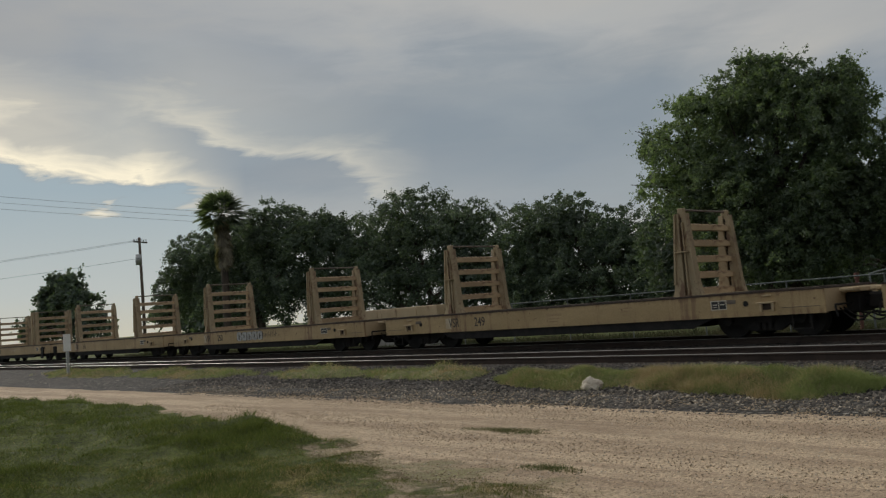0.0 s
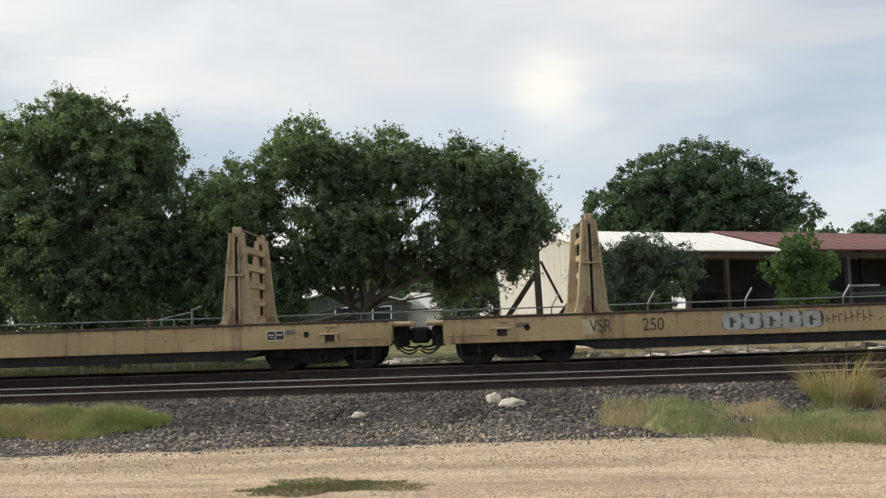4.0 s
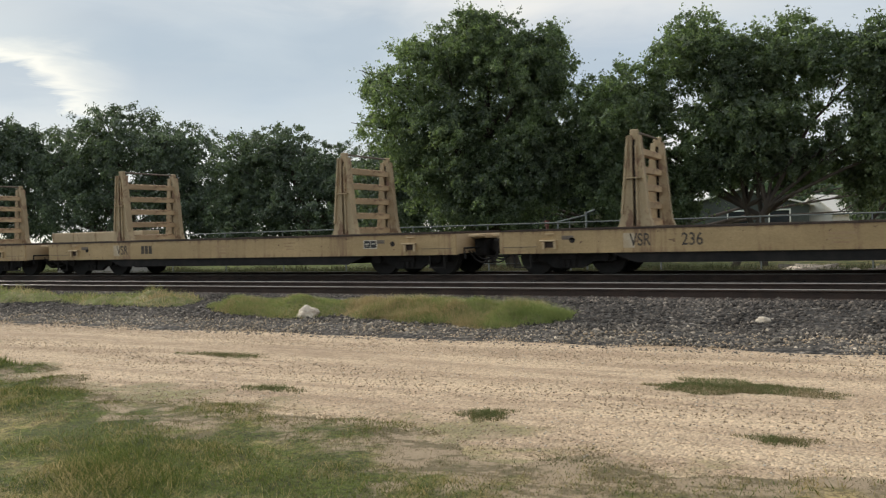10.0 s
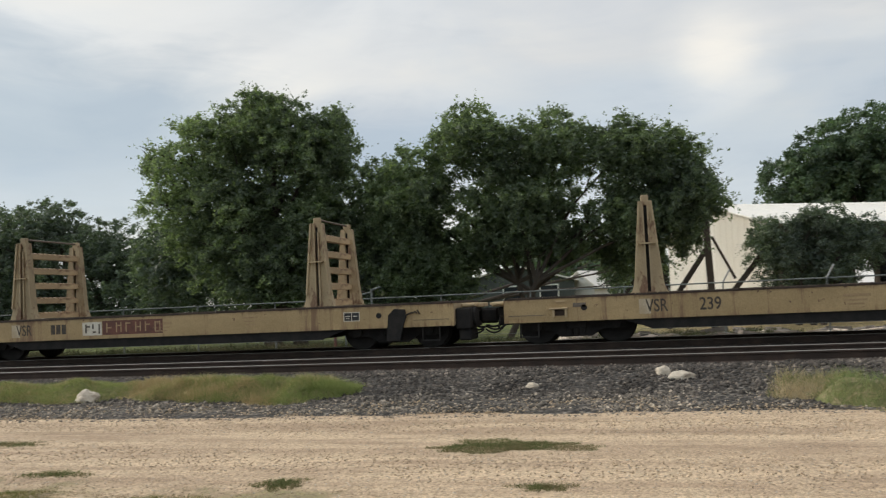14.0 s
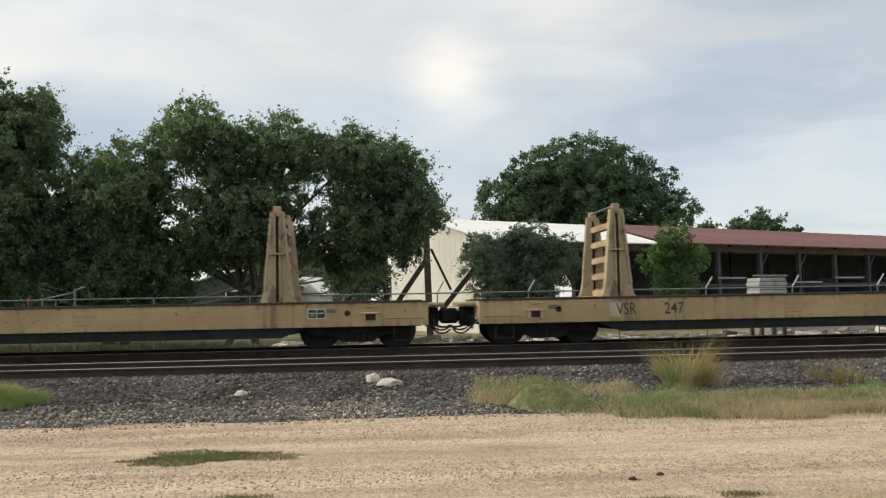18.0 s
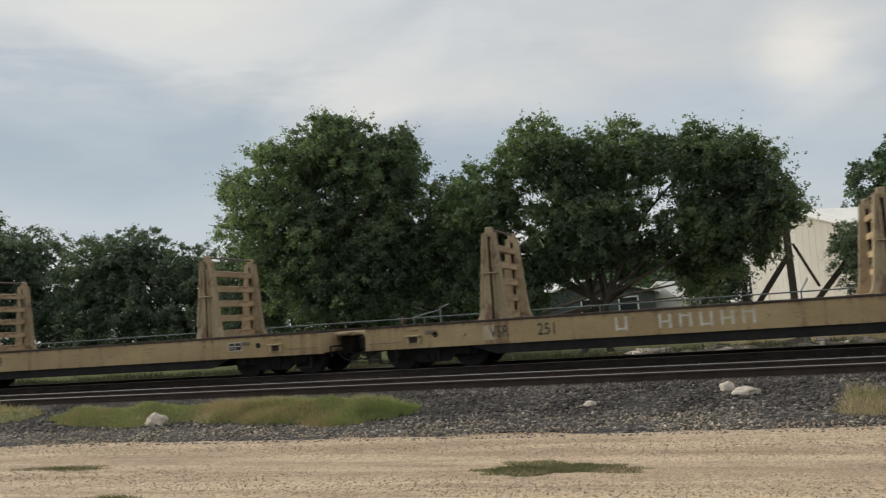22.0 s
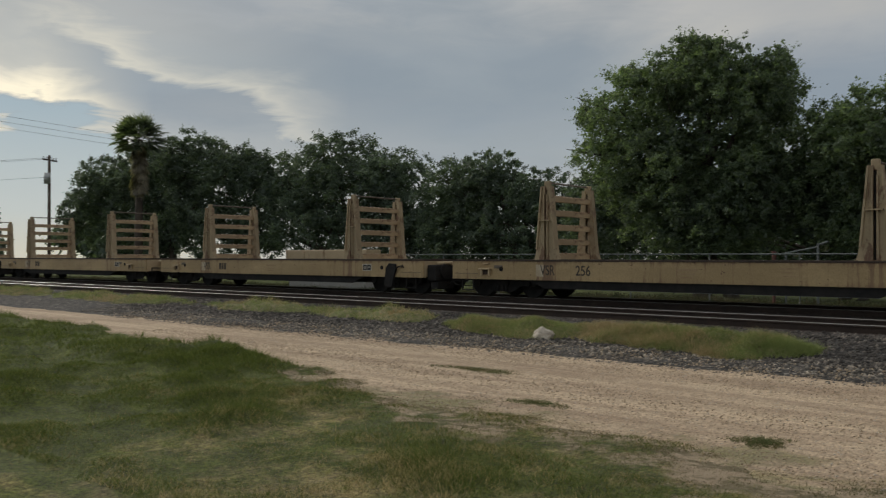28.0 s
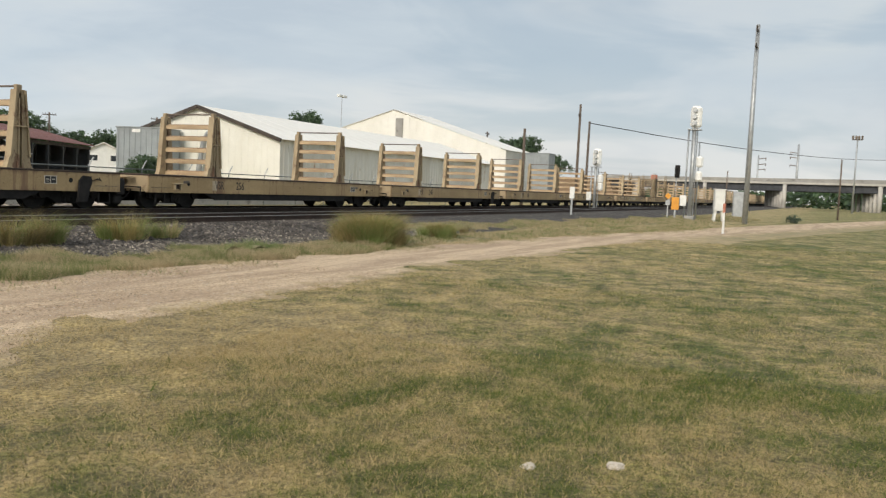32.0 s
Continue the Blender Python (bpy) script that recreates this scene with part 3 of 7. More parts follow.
def road_mat():
    m = bpy.data.materials.new("caliche_gravel_road")
    m.use_nodes = True
    n = Net(m.node_tree)
    out = n.node("ShaderNodeOutputMaterial")
    bs = n.node("ShaderNodeBsdfPrincipled", Roughness=0.92)
    n.link(bs.outputs[0], out.inputs[0])
    co = n.node("ShaderNodeTexCoord").outputs["Object"]
    along = n.noise(n.scaled(co, (0.10, 1.1, 1)), 1.6, 6, 0.6, 0.4)
    mid = n.noise(co, 2.2, 6, 0.6)
    vor = n.node("ShaderNodeTexVoronoi", Scale=38.0)
    n.link(co, vor.inputs["Vector"])
    col = n.mix(n.ramp(along, [(0.36, (0, 0, 0)), (0.62, (1, 1, 1))]), (0.36, 0.265, 0.178), (0.52, 0.400, 0.272))
    col = n.mix(n.ramp(mid, [(0.45, (0, 0, 0)), (0.75, (0.6, 0.6, 0.6))]), col, (0.52, 0.41, 0.28))
    streak = n.noise(n.scaled(co, (0.16, 1.6, 1), (4, 9, 2)), 2.3, 6, 0.65, 0.3)
    col = n.mix(n.ramp(streak, [(0.52, (0, 0, 0)), (0.70, (0.6, 0.6, 0.6))]), col, (0.26, 0.185, 0.125))
    peb = n.ramp(vor.outputs["Color"], [(0.0, (0.45, 0.43, 0.40)), (0.45, (1.0, 1.0, 1.0)), (1.0, (1.45, 1.42, 1.38))])
    grit = n.noise(co, 70.0, 3, 0.7)
    col = n.mix(0.7, col, peb, "MULTIPLY")
    col = n.mix(0.6, col, n.ramp(grit, [(0.32, (0.62, 0.60, 0.57)), (0.5, (1, 1, 1)), (0.68, (1.38, 1.36, 1.32))]), "MULTIPLY")
    worn_in = n.noise(n.scaled(co, (0.5, 1.6, 1), (1, 5, 2)), 1.1, 5, 0.6, 0.5)
    col = n.mix(n.ramp(worn_in, [(0.5, (0, 0, 0)), (0.72, (0.55, 0.55, 0.55))]), col, (0.33, 0.235, 0.155))
    # grass creeps in over the ragged edge
    at = n.node("ShaderNodeAttribute")
    at.attribute_name = "edge"
    lawn, fine = lawn_colour(n, co)
    soil = n.mix(0.45, lawn, (0.40, 0.31, 0.20))
    creep = n.math("ADD", at.outputs["Fac"], n.math("MULTIPLY", n.math("SUBTRACT", n.noise(co, 1.1, 7, 0.7, 0.4), 0.5), 1.5))
    col = n.mix(n.ramp(creep, [(0.35, (0, 0, 0)), (0.62, (1, 1, 1))]), soil, col)
    n.link(col, bs.inputs["Base Color"])
    bp = n.node("ShaderNodeBump", Strength=0.8, Distance=0.014)
    n.link(n.math("ADD", n.math("MULTIPLY", vor.outputs["Distance"], -1.2), mid), bp.inputs["Height"])
    n.link(bp.outputs[0], bs.inputs["Normal"])
    return m


GROUND, ROAD, BALL = ground_mat(), road_mat(), ballast_mat()


# ---- mesh helpers ----
def mesh_ob(name, bm, mat, parent=None, label="", smooth=False):
    me = bpy.data.meshes.new(name)
    bm.to_mesh(me)
    bm.free()
    if smooth:
        me.polygons.foreach_set("use_smooth", [True] * len(me.polygons))
    for mm in (mat if isinstance(mat, (list, tuple)) else [mat]):
        me.materials.append(mm)
    ob = new(name, me)
    if parent:
        ob.parent = parent
    if label:
        ob["label"] = label
    return ob


def part(name, bm, material, parent, label="", smooth=False):
    return mesh_ob(name, bm, material, parent, label, smooth)


def empty(name, x=0, y=0, z=0, rz=0, label="", category="", group="", kind=""):
    ob = new(name)
    ob.matrix_basis = pose(x, y, z, 0, 0, rz)
    return tagged(ob, label, category, group, kind)


def box(bm, x0, x1, y0, y1, z0, z1, m=None, bev=0.0):
    r = bmesh.ops.create_cube(bm, size=1.0, matrix=Matrix.Translation(((x0 + x1) / 2, (y0 + y1) / 2, (z0 + z1) / 2)) @ Matrix.Diagonal((abs(x1 - x0), abs(y1 - y0), abs(z1 - z0), 1)))
    vs = r["verts"]
    if bev:
        es = list({e for v in vs for e in v.link_edges})
        vs = list({v for f in bmesh.ops.bevel(bm, geom=es, offset=bev, segments=1, affect="EDGES")["faces"] for v in f.verts} | {v for v in vs if v.is_valid})
    if m is not None:
        bmesh.ops.transform(bm, matrix=m, verts=vs)
    return vs


def boxed(*args, **kw):
    bm = bmesh.new()
    box(bm, *args, **kw)
    return bm


def rod(bm, a, b, r, r2=None, seg=8):
    a, b = Vector(a), Vector(b)
    d = b - a
    m = Matrix.Translation((a + b) / 2) @ d.to_track_quat("Z", "Y").to_matrix().to_4x4()
    bmesh.ops.create_cone(bm, cap_ends=True, segments=seg, radius1=r, radius2=r if r2 is None else r2, depth=d.length, matrix=m)


def beam(bm, a, b, w, h):
    """A squared bar from a to b."""
    a, b = Vector(a), Vector(b)
    d = b - a
    m = Matrix.Translation((a + b) / 2) @ d.to_track_quat("X", "Z").to_matrix().to_4x4()
    bmesh.ops.create_cube(bm, size=1.0, matrix=m @ Matrix.Diagonal((d.length, w, h, 1)))


def prism(bm, pts, y0, y1):
    """A slab: the outline pts (x, z) from y0 to y1."""
    a = [bm.verts.new((x, y0, z)) for x, z in pts]
    b = [bm.verts.new((x, y1, z)) for x, z in pts]
    bm.faces.new(a)
    bm.faces.new(b[::-1])
    k = len(pts)
    for i in range(k):
        bm.faces.new((a[i], b[i], b[(i + 1) % k], a[(i + 1) % k]))
    bmesh.ops.recalc_face_normals(bm, faces=bm.faces)


def raw(name, verts, faces, mat, label="", category="", kind="", parent=None, group=""):
    me = bpy.data.meshes.new(name)
    verts, faces = np.asarray(verts, np.float32), np.asarray(faces, np.int32)
    nv, nf, k = len(verts), len(faces), faces.shape[1]
    me.vertices.add(nv)
    me.vertices.foreach_set("co", verts.ravel())
    me.loops.add(nf * k)
    me.loops.foreach_set("vertex_index", faces.ravel())
    me.polygons.add(nf)
    me.polygons.foreach_set("loop_start", np.arange(nf, dtype=np.int32) * k)
    me.update(calc_edges=True)
    me.materials.append(mat)
    ob = new(name, me)
    ob.parent = parent
    return tagged(ob, label, category, group, kind)


# ---- ground, road, tracks ----
RT = 0.45            # top of rail
TRACK_N, TRACK_F = 15.55, 19.95


def lerp_line(pts, x):
    xs, ys = zip(*pts)
    return float(np.interp(x, xs, ys))


FAR_EDGE = [(-300, 17), (-80, 13.4), (-43, 12.4), (-23.4, 11.4), (-13.3, 11.4), (-8, 11.4), (-4, 11.25), (-0.6, 11.05), (2.3, 10.95), (4, 10.2), (6.5, 9.9), (11.5, 9.6), (15.6, 9.3), (20, 8.9), (29, 8.0), (41, 6.0), (72.8, 0.2), (100, -5.2), (300, -50)]
NEAR_EDGE = [(-300, 12), (-80, 9.8), (-40, 8.9), (-28, 8.25), (-20, 8.6), (-16.8, 8.3), (-11.6, 7.65), (-7.2, 6.7), (-4.9, 6.6), (-1.7, 5.85), (2.5, 5.75), (5.7, 6.3), (9.6, 6.6), (14.5, 6.7), (20.7, 6.0), (32.9, 5.0), (42.3, 3.2), (72.8, -3.0), (100, -7), (300, -52)]
PROFILE = [(10.8, 0.0), (11.5, 0.06), (13.7, 0.27), (21.9, 0.27), (23.3, 0.05), (24.0, 0.0)]


def bed_z(y):
    return lerp_line(PROFILE, y)


LATTICE = np.random.default_rng(41).random((64, 64))


def vn(x, y, o=0):
    """Smooth lattice noise of arrays, about -0.6 to 0.6."""
    x, y = np.asarray(x, float) + 7.3 * o, np.asarray(y, float) + 3.9 * o
    i, j = np.floor(x).astype(int), np.floor(y).astype(int)
    u, w = x - i, y - j
    u, w = u * u * (3 - 2 * u), w * w * (3 - 2 * w)
    g = lambda a, b: LATTICE[a % 64, b % 64]
    return ((g(i, j) * (1 - u) + g(i + 1, j) * u) * (1 - w) + (g(i, j + 1) * (1 - u) + g(i + 1, j + 1) * u) * w - 0.5) * 1.2


def near_edge(x):
    return np.interp(x, [p[0] for p in NEAR_EDGE], [p[1] for p in NEAR_EDGE])


def far_edge(x):
    return np.interp(x, [p[0] for p in FAR_EDGE], [p[1] for p in FAR_EDGE])


def bank(y):
    return np.interp(y, [p[0] for p in PROFILE], [p[1] for p in PROFILE])


def inside(x, y):
    """How far a point lies inside the lawn from the road's ragged edge."""
    return near_edge(x) - y + 0.8 * vn(x * 0.6, y * 0.6, 1) + 0.6 * vn(x * 1.9, y * 1.9, 2) + 0.3 * vn(x * 5, y * 5, 3)


def worn(x, y):
    """How bare the turf is: only its rim, wide where cars pull over."""
    wide = np.interp(x, [-13, -9, -6, -2, 2, 5, 26], [0.25, 1.0, 2.3, 2.7, 1.8, 0.6, 0.4])
    return np.clip(1 - inside(x, y) / wide, 0, 1) * (y < 9.4) * (y > -6) * (np.abs(x - 2) < 28)


def turf(x, y):
    """Height of the lumpy turf."""
    d = inside(x, y)
    lush = np.clip((-5.5 - x) / 5.0, 0, 1)
    lump = 0.5 + 1.0 * vn(x * 1.15, y * 1.4, 4) + 0.7 * vn(x * 2.9, y * 2.9, 5)
    h = np.clip(d / (0.5 + 1.3 * worn(x, y)), 0, 1) * (0.016 + (0.034 + 0.150 * lush) * np.clip(lump, 0, 1.3))
    return np.where(d < 0, -0.012, h) * ((np.abs(x - 2) < 28) & (y > -6) & (y < 9.4))


xs = np.concatenate([[-2500, -900, -300, -120, -60, -40, -32], np.arange(-26, 30.1, 0.16), [34, 42, 60, 100, 200, 400, 900, 2500]])
ys = np.concatenate([[-2500, -900, -300, -120, -60, -30, -15, -8], np.arange(-5.8, 9.3, 0.16), [10, 11, 14, 20, 26, 40, 70, 120, 300, 900, 2500]])
gx, gy = np.meshgrid(xs, ys, indexing="ij")
v = np.stack([gx, gy, turf(gx, gy)], -1).reshape(-1, 3)
ii, jj = np.meshgrid(np.arange(len(xs) - 1), np.arange(len(ys) - 1), indexing="ij")
p = (ii * len(ys) + jj).ravel()
ground = tagged(raw("ground", v, np.stack([p, p + len(ys), p + len(ys) + 1, p + 1], -1), GROUND), "flat ground of mown grass and dry soil reaching the horizon", "ground", kind="structure")
ground.data.attributes.new("rim", "FLOAT", "POINT").data.foreach_set("value", worn(gx, gy).ravel().astype(np.float32))

# dirt road: a strip with ragged edges
xs = np.concatenate([np.arange(-300, -40, 4.0), np.arange(-40, 60, 0.25), np.arange(60, 300, 4.0)])
v, f, edge = [], [], []
for i, x in enumerate(xs):
    w = 1.0 if -45 < x < 60 else 0.3
    a = lerp_line(NEAR_EDGE, x) + w * 0.35 * noise.noise((x * 0.55, 3.1, 0))
    b = lerp_line(FAR_EDGE, x) + w * (0.22 * noise.noise((x * 0.7, 1.3, 5)) + 0.10 * noise.noise((x * 2.7, 4.7, 2)))
    row = [(a - 2.4, 0.004, 0.0), (a - 0.9, 0.008, 0.36), (a, 0.012, 0.55), (a + 0.5, 0.014, 0.85), (a + 0.26 * (b - a), 0.008, 1.2), (a + 0.5 * (b - a), 0.016, 1.2), (a + 0.74 * (b - a), 0.008, 1.2), (b - 0.3, 0.014, 1.0), (b, 0.012, 0.75), (b + 0.4, 0.004, 0.3)]
    for y, z, e in row:
        v.append((x, y, z))
        edge.append(e)
    if i:
        for k in range(9):
            p = (i - 1) * 10 + k
            f.append((p, p + 10, p + 11, p + 1))
road = tagged(raw("dirt_road", v, f, ROAD), "pale tan gravel track with wheel ruts and ragged edges", "road", kind="structure")
road.data.attributes.new("edge", "FLOAT", "POINT").data.foreach_set("value", np.asarray(edge, np.float32))

# ballast bed
xs = np.concatenate([np.arange(-500, -30, 10.0), np.arange(-30, 40, 0.35), np.arange(40, 501, 10.0)])
ys = [10.55, 10.85, 11.1, 11.45, 11.9, 12.4, 12.9, 13.4, 13.8, 14.2, 15.0, 15.8, 16.6, 17.4, 18.4, 19.6, 20.8, 21.9, 22.6, 23.3, 24.0]
v, f = [], []
for i, x in enumerate(xs):
    for k, y in enumerate(ys):
        edge = 0.25 * noise.noise((x * 0.6, 2.0, 9)) if k < 2 else 0
        zz = bed_z(y) + (0.025 * noise.noise((x * 1.7, y * 1.7, 0)) + 0.015 if 0 < k < len(ys) - 1 else -0.03)
        v.append((x, y + edge, zz))
    if i:
        for k in range(len(ys) - 1):
            p, q = (i - 1) * len(ys) + k, i * len(ys) + k
            f.append((p, q, q + 1, p + 1))
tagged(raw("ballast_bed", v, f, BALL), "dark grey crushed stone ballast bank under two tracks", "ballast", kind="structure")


def rail_line(name, y):
    rail = empty(name, 0, y, RT, label="long steel running rail with bright worn head and rusty web", category="rail", group="running rails", kind="structure")
    h = bmesh.new()
    prism(h, [(-0.036, -0.011), (-0.036, -0.006), (-0.028, 0.0), (0.028, 0.0), (0.036, -0.006), (0.036, -0.011)], -520, 520)
    bmesh.ops.rotate(h, verts=h.verts, matrix=Matrix.Rotation(radians(90), 3, "Z"))
    part("rail_head", h, RAILH, rail)
    w = bmesh.new()
    prism(w, [(-0.07, -0.17), (-0.07, -0.16), (-0.012, -0.14), (-0.010, -0.045), (-0.037, -0.036), (-0.037, -0.0112), (0.037, -0.0112), (0.037, -0.036), (0.010, -0.045), (0.012, -0.14), (0.07, -0.16), (0.07, -0.17)], -520, 520)
    bmesh.ops.rotate(w, verts=w.verts, matrix=Matrix.Rotation(radians(90), 3, "Z"))
    part("rail_web", w, RAILW, rail)


for c in (TRACK_N, TRACK_F):
    for s in (-0.755, 0.755):
        rail_line("rail", c + s)


def rock(name, x, y, z, sx, sy, sz, mat, label, seed, rz=0.0):
    b = bmesh.new()
    bmesh.ops.create_icosphere(b, subdivisions=3, radius=1.0)
    for vt in b.verts:
        d = 1 + 0.34 * noise.noise(vt.co * 1.3 + Vector((seed, 0, 0))) + 0.10 * noise.noise(vt.co * 4 + Vector((0, seed, 0)))
        vt.co = Vector((vt.co.x * d * sx, vt.co.y * d * sy, max(vt.co.z * d, -0.55) * sz))
    ob = mesh_ob(name, b, mat)
    ob.matrix_basis = pose(x, y, z, 0, 0, rz)
    return tagged(ob, label, "rock", "loose pale rocks")


rock("rock", -9.02, 12.05, 0.17, 0.205, 0.15, 0.15, LIME, "pale rounded limestone boulder beside the weeds on the ballast", 1.0)
rock("rock", -1.72, 12.5, 0.19, 0.095, 0.08, 0.065, LIME, "small pale limestone lump lying on dark ballast", 2.0)
rock("rock", 0.21, 13.3, 0.28, 0.12, 0.10, 0.10, LIME, "small rounded pale rock high on the ballast bank", 3.0)
rock("rock", 0.46, 12.95, 0.24, 0.20, 0.12, 0.085, LIME, "flat broad pale limestone slab on the ballast", 4.0, 12)

rock("rock", 4.55, 1.12, 0.02, 0.07, 0.05, 0.03, LIME, "flat pale stone half sunk in the lawn", 5.0)
rock("rock", 4.85, 0.72, 0.02, 0.06, 0.05, 0.025, LIME, "flat pale stone half sunk in the lawn", 6.0)
rock("rock", 2.34, 6.70, 0.022, 0.034, 0.024, 0.018, RAILW, "small dark clod lying on the road", 7.0)
rock("rock", 2.62, 6.85, 0.022, 0.028, 0.022, 0.016, RAILW, "small dark clod lying on the road", 8.0)
# loose ballast stones on the near bank
def stones(name, x0, x1, y0, y1, count, size, mat, label, seed, zoff=0.015):
    r = np.random.default_rng(seed)
    base = np.array([(1, 0, 0), (-1, 0, 0), (0, 1, 0), (0, -1, 0), (0, 0, 1), (0, 0, -1)], float)
    fc = np.array([(0, 2, 4), (2, 1, 4), (1, 3, 4), (3, 0, 4), (2, 0, 5), (1, 2, 5), (3, 1, 5), (0, 3, 5)])
    px, py = r.uniform(x0, x1, count), r.uniform(y0, y1, count)
    pz = np.interp(py, [p[0] for p in PROFILE], [p[1] for p in PROFILE]) + zoff
    s = size * r.uniform(0.5, 1.3, count)
    jit = r.uniform(0.6, 1.15, (count, 6, 1)) * base[None] + r.normal(0, 0.16, (count, 6, 3))
    ang = r.uniform(0, 6.28, count)
    ca, sa = np.cos(ang)[:, None], np.sin(ang)[:, None]
    x, y, z = jit[..., 0], jit[..., 1], jit[..., 2] * 0.75
    vv = np.stack([(x * ca - y * sa) * s[:, None] + px[:, None], (x * sa + y * ca) * s[:, None] + py[:, None], z * s[:, None] + pz[:, None]], -1).reshape(-1, 3)
    ff = (fc[None] + 6 * np.arange(count)[:, None, None]).reshape(-1, 3)
    return raw(name, vv, ff, mat, label, "gravel", "stuff")


stones("ballast_stones", -24, 26, 11.7, 14.75, 33000, 0.042, STONE, "loose angular grey ballast stones on the bank", 3)
stones("ballast_fines", -24, 26, 10.95, 12.1, 14000, 0.034, DUST, "small dusty grey stones at the foot of the bank", 8)
stones("crib_stones", -24, 30, 14.75, 23.0, 9500, 0.045, CRIB, "grey stones between the sleepers, coloured dark for shade", 4, 0.02)
stones("road_pebbles", -15, 12, 5.6, 11.0, 7000, 0.010, LIME, "small pale pebbles scattered on the dirt road", 5, 0.014)
stones("road_pebbles", -17, 13, 5.4, 11.0, 24000, 0.0115, TANSTONE, "small tan pebbles scattered on the dirt road", 6, 0.013)
stones("road_pebbles", -17, 13, 5.4, 11.0, 15000, 0.009, BROWNSTONE, "small brown pebbles scattered on the dirt road", 44, 0.013)
stones("spilled_gravel", -8.3, -6.9, 10.85, 11.12, 420, 0.030, STONE, "small dark heap of grit left on the road's edge", 43, 0.01)
stones("spilled_gravel", -22, 3, 10.5, 11.2, 2600, 0.022, DUST, "grey stones spilled from the bank onto the road's edge", 41, 0.012)
stones("spilled_gravel", -22, 3, 10.8, 11.8, 5000, 0.022, TANSTONE, "tan gravel thrown up on the foot of the bank", 42, 0.012)


# ---- grass ----
def blades(name, pts, h, w, mat, label, seed, lean=0.5, cat="grass", out=None, whole=False):
    """One leaning blade at each point, bent in the middle if whole."""
    r = np.random.default_rng(seed)
    c = len(pts)
    pts = np.asarray(pts, float)
    h = np.broadcast_to(h, c) * r.uniform(0.5, 1.3, c)
    w = np.broadcast_to(w, c) * r.uniform(0.7, 1.3, c)
    a, b = r.uniform(0, 6.28, c), r.uniform(0, 6.28, c)
    if out:
        b = np.arctan2(pts[:, 1] - out[1], pts[:, 0] - out[0]) + r.normal(0, 0.7, c)
    side = np.stack([np.cos(a), np.sin(a), 0 * a], -1) * w[:, None] / 2
    ln = np.stack([np.cos(b), np.sin(b), 0 * b], -1) * (h * r.uniform(0.1, lean, c))[:, None]
    up = np.array([0, 0, 1.0])
    p0, p1 = pts - side, pts + side
    tip = pts + ln + up * h[:, None]
    if not whole:
        return raw(name, np.stack([p0, p1, tip], 1).reshape(-1, 3), np.arange(3 * c).reshape(-1, 3), mat, label, cat, "stuff")
    mid = pts + ln * 0.35 + up * (h * 0.6)[:, None]
    vv = np.stack([p0, p1, mid - side * 0.7, mid + side * 0.7, tip], 1).reshape(-1, 3)
    o = 5 * np.arange(c)[:, None]
    ff = np.concatenate([o + np.array([0, 1, 3]), o + np.array([0, 3, 2]), o + np.array([2, 3, 4])])
    return raw(name, vv, ff, mat, label, cat, "stuff")


def sown(n, x0, x1, y0, y1, seed, keep):
    """Points of the lawn where keep(x, y, d) beats chance, on the turf."""
    r = np.random.default_rng(seed)
    x, y = r.uniform(x0, x1, n), r.uniform(y0, y1, n)
    k = r.random(n) < keep(x, y, inside(x, y))
    x, y = x[k], y[k]
    return np.stack([x, y, turf(x, y) - 0.004], -1)


def thick(x, y, d):
    full = np.clip(0.35 + d / 1.2, 0, 1) * (0.75 + 0.8 * vn(x * 0.9, y * 0.9, 6))
    bare = worn(x, y)
    tufty = np.clip(0.35 + 1.6 * vn(x * 2.2, y * 2.6, 12) + 0.9 * vn(x * 6, y * 6, 13), 0, 1)
    return np.where(d < 0.02, 0, full * ((1 - bare) + bare * tufty))


def lumpy(p, h):
    """Blade heights that follow the lumps of the turf."""
    return h * np.clip(0.55 + 1.5 * vn(p[:, 0] * 1.15, p[:, 1] * 1.4, 4) + 0.9 * vn(p[:, 0] * 2.9, p[:, 1] * 2.9, 5), 0.25, 1.7)


def near_thick(x, y, d):
    return thick(x, y, d) * np.clip(1.3 - np.hypot(x, y) / 16, 0.15, 1)


pts = sown(330000, -12, -0.5, 2.2, 8.6, 11, thick)
blades("lawn_grass", pts, lumpy(pts, 0.058) * (1 - 0.76 * worn(pts[:, 0], pts[:, 1])), 0.0055, GRASS, "rough lumpy green grass at the road's edge", 12, 1.7)
pts = sown(110000, -26, -9, 1.5, 9.3, 10, thick)
blades("lawn_grass", pts, lumpy(pts, 0.085), 0.011, GRASS, "rough lumpy green grass at the road's edge", 9, 1.4)
blades("lawn_grass_dry", sown(12000, -20, 1.0, 0.8, 8.6, 13, thick), 0.07, 0.005, DRYGRASS, "dry straw-coloured stems among the green", 14, 1.2)
blades("lawn_grass", sown(150000, 0.6, 13, -4.0, 6.9, 15, near_thick), 0.042, 0.0055, GRASS, "short mown grass, patchy green and dry", 16, 1.7)
blades("lawn_grass", sown(60000, -1.5, 30, -6.0, 7.2, 17, thick), 0.045, 0.011, GRASS, "short mown grass, patchy green and dry", 18, 1.6)
rim_pts = sown(300000, -13, 6, 2.2, 9.0, 29, lambda x, y, d: np.where(d > -0.25, np.clip(worn(x, y) * 1.2, 0, 1) * np.clip(0.62 + 1.3 * vn(x * 2.0, y * 3.2, 14) + 2.0 * vn(x * 5.5, y * 7, 15), 0, 1), 0))
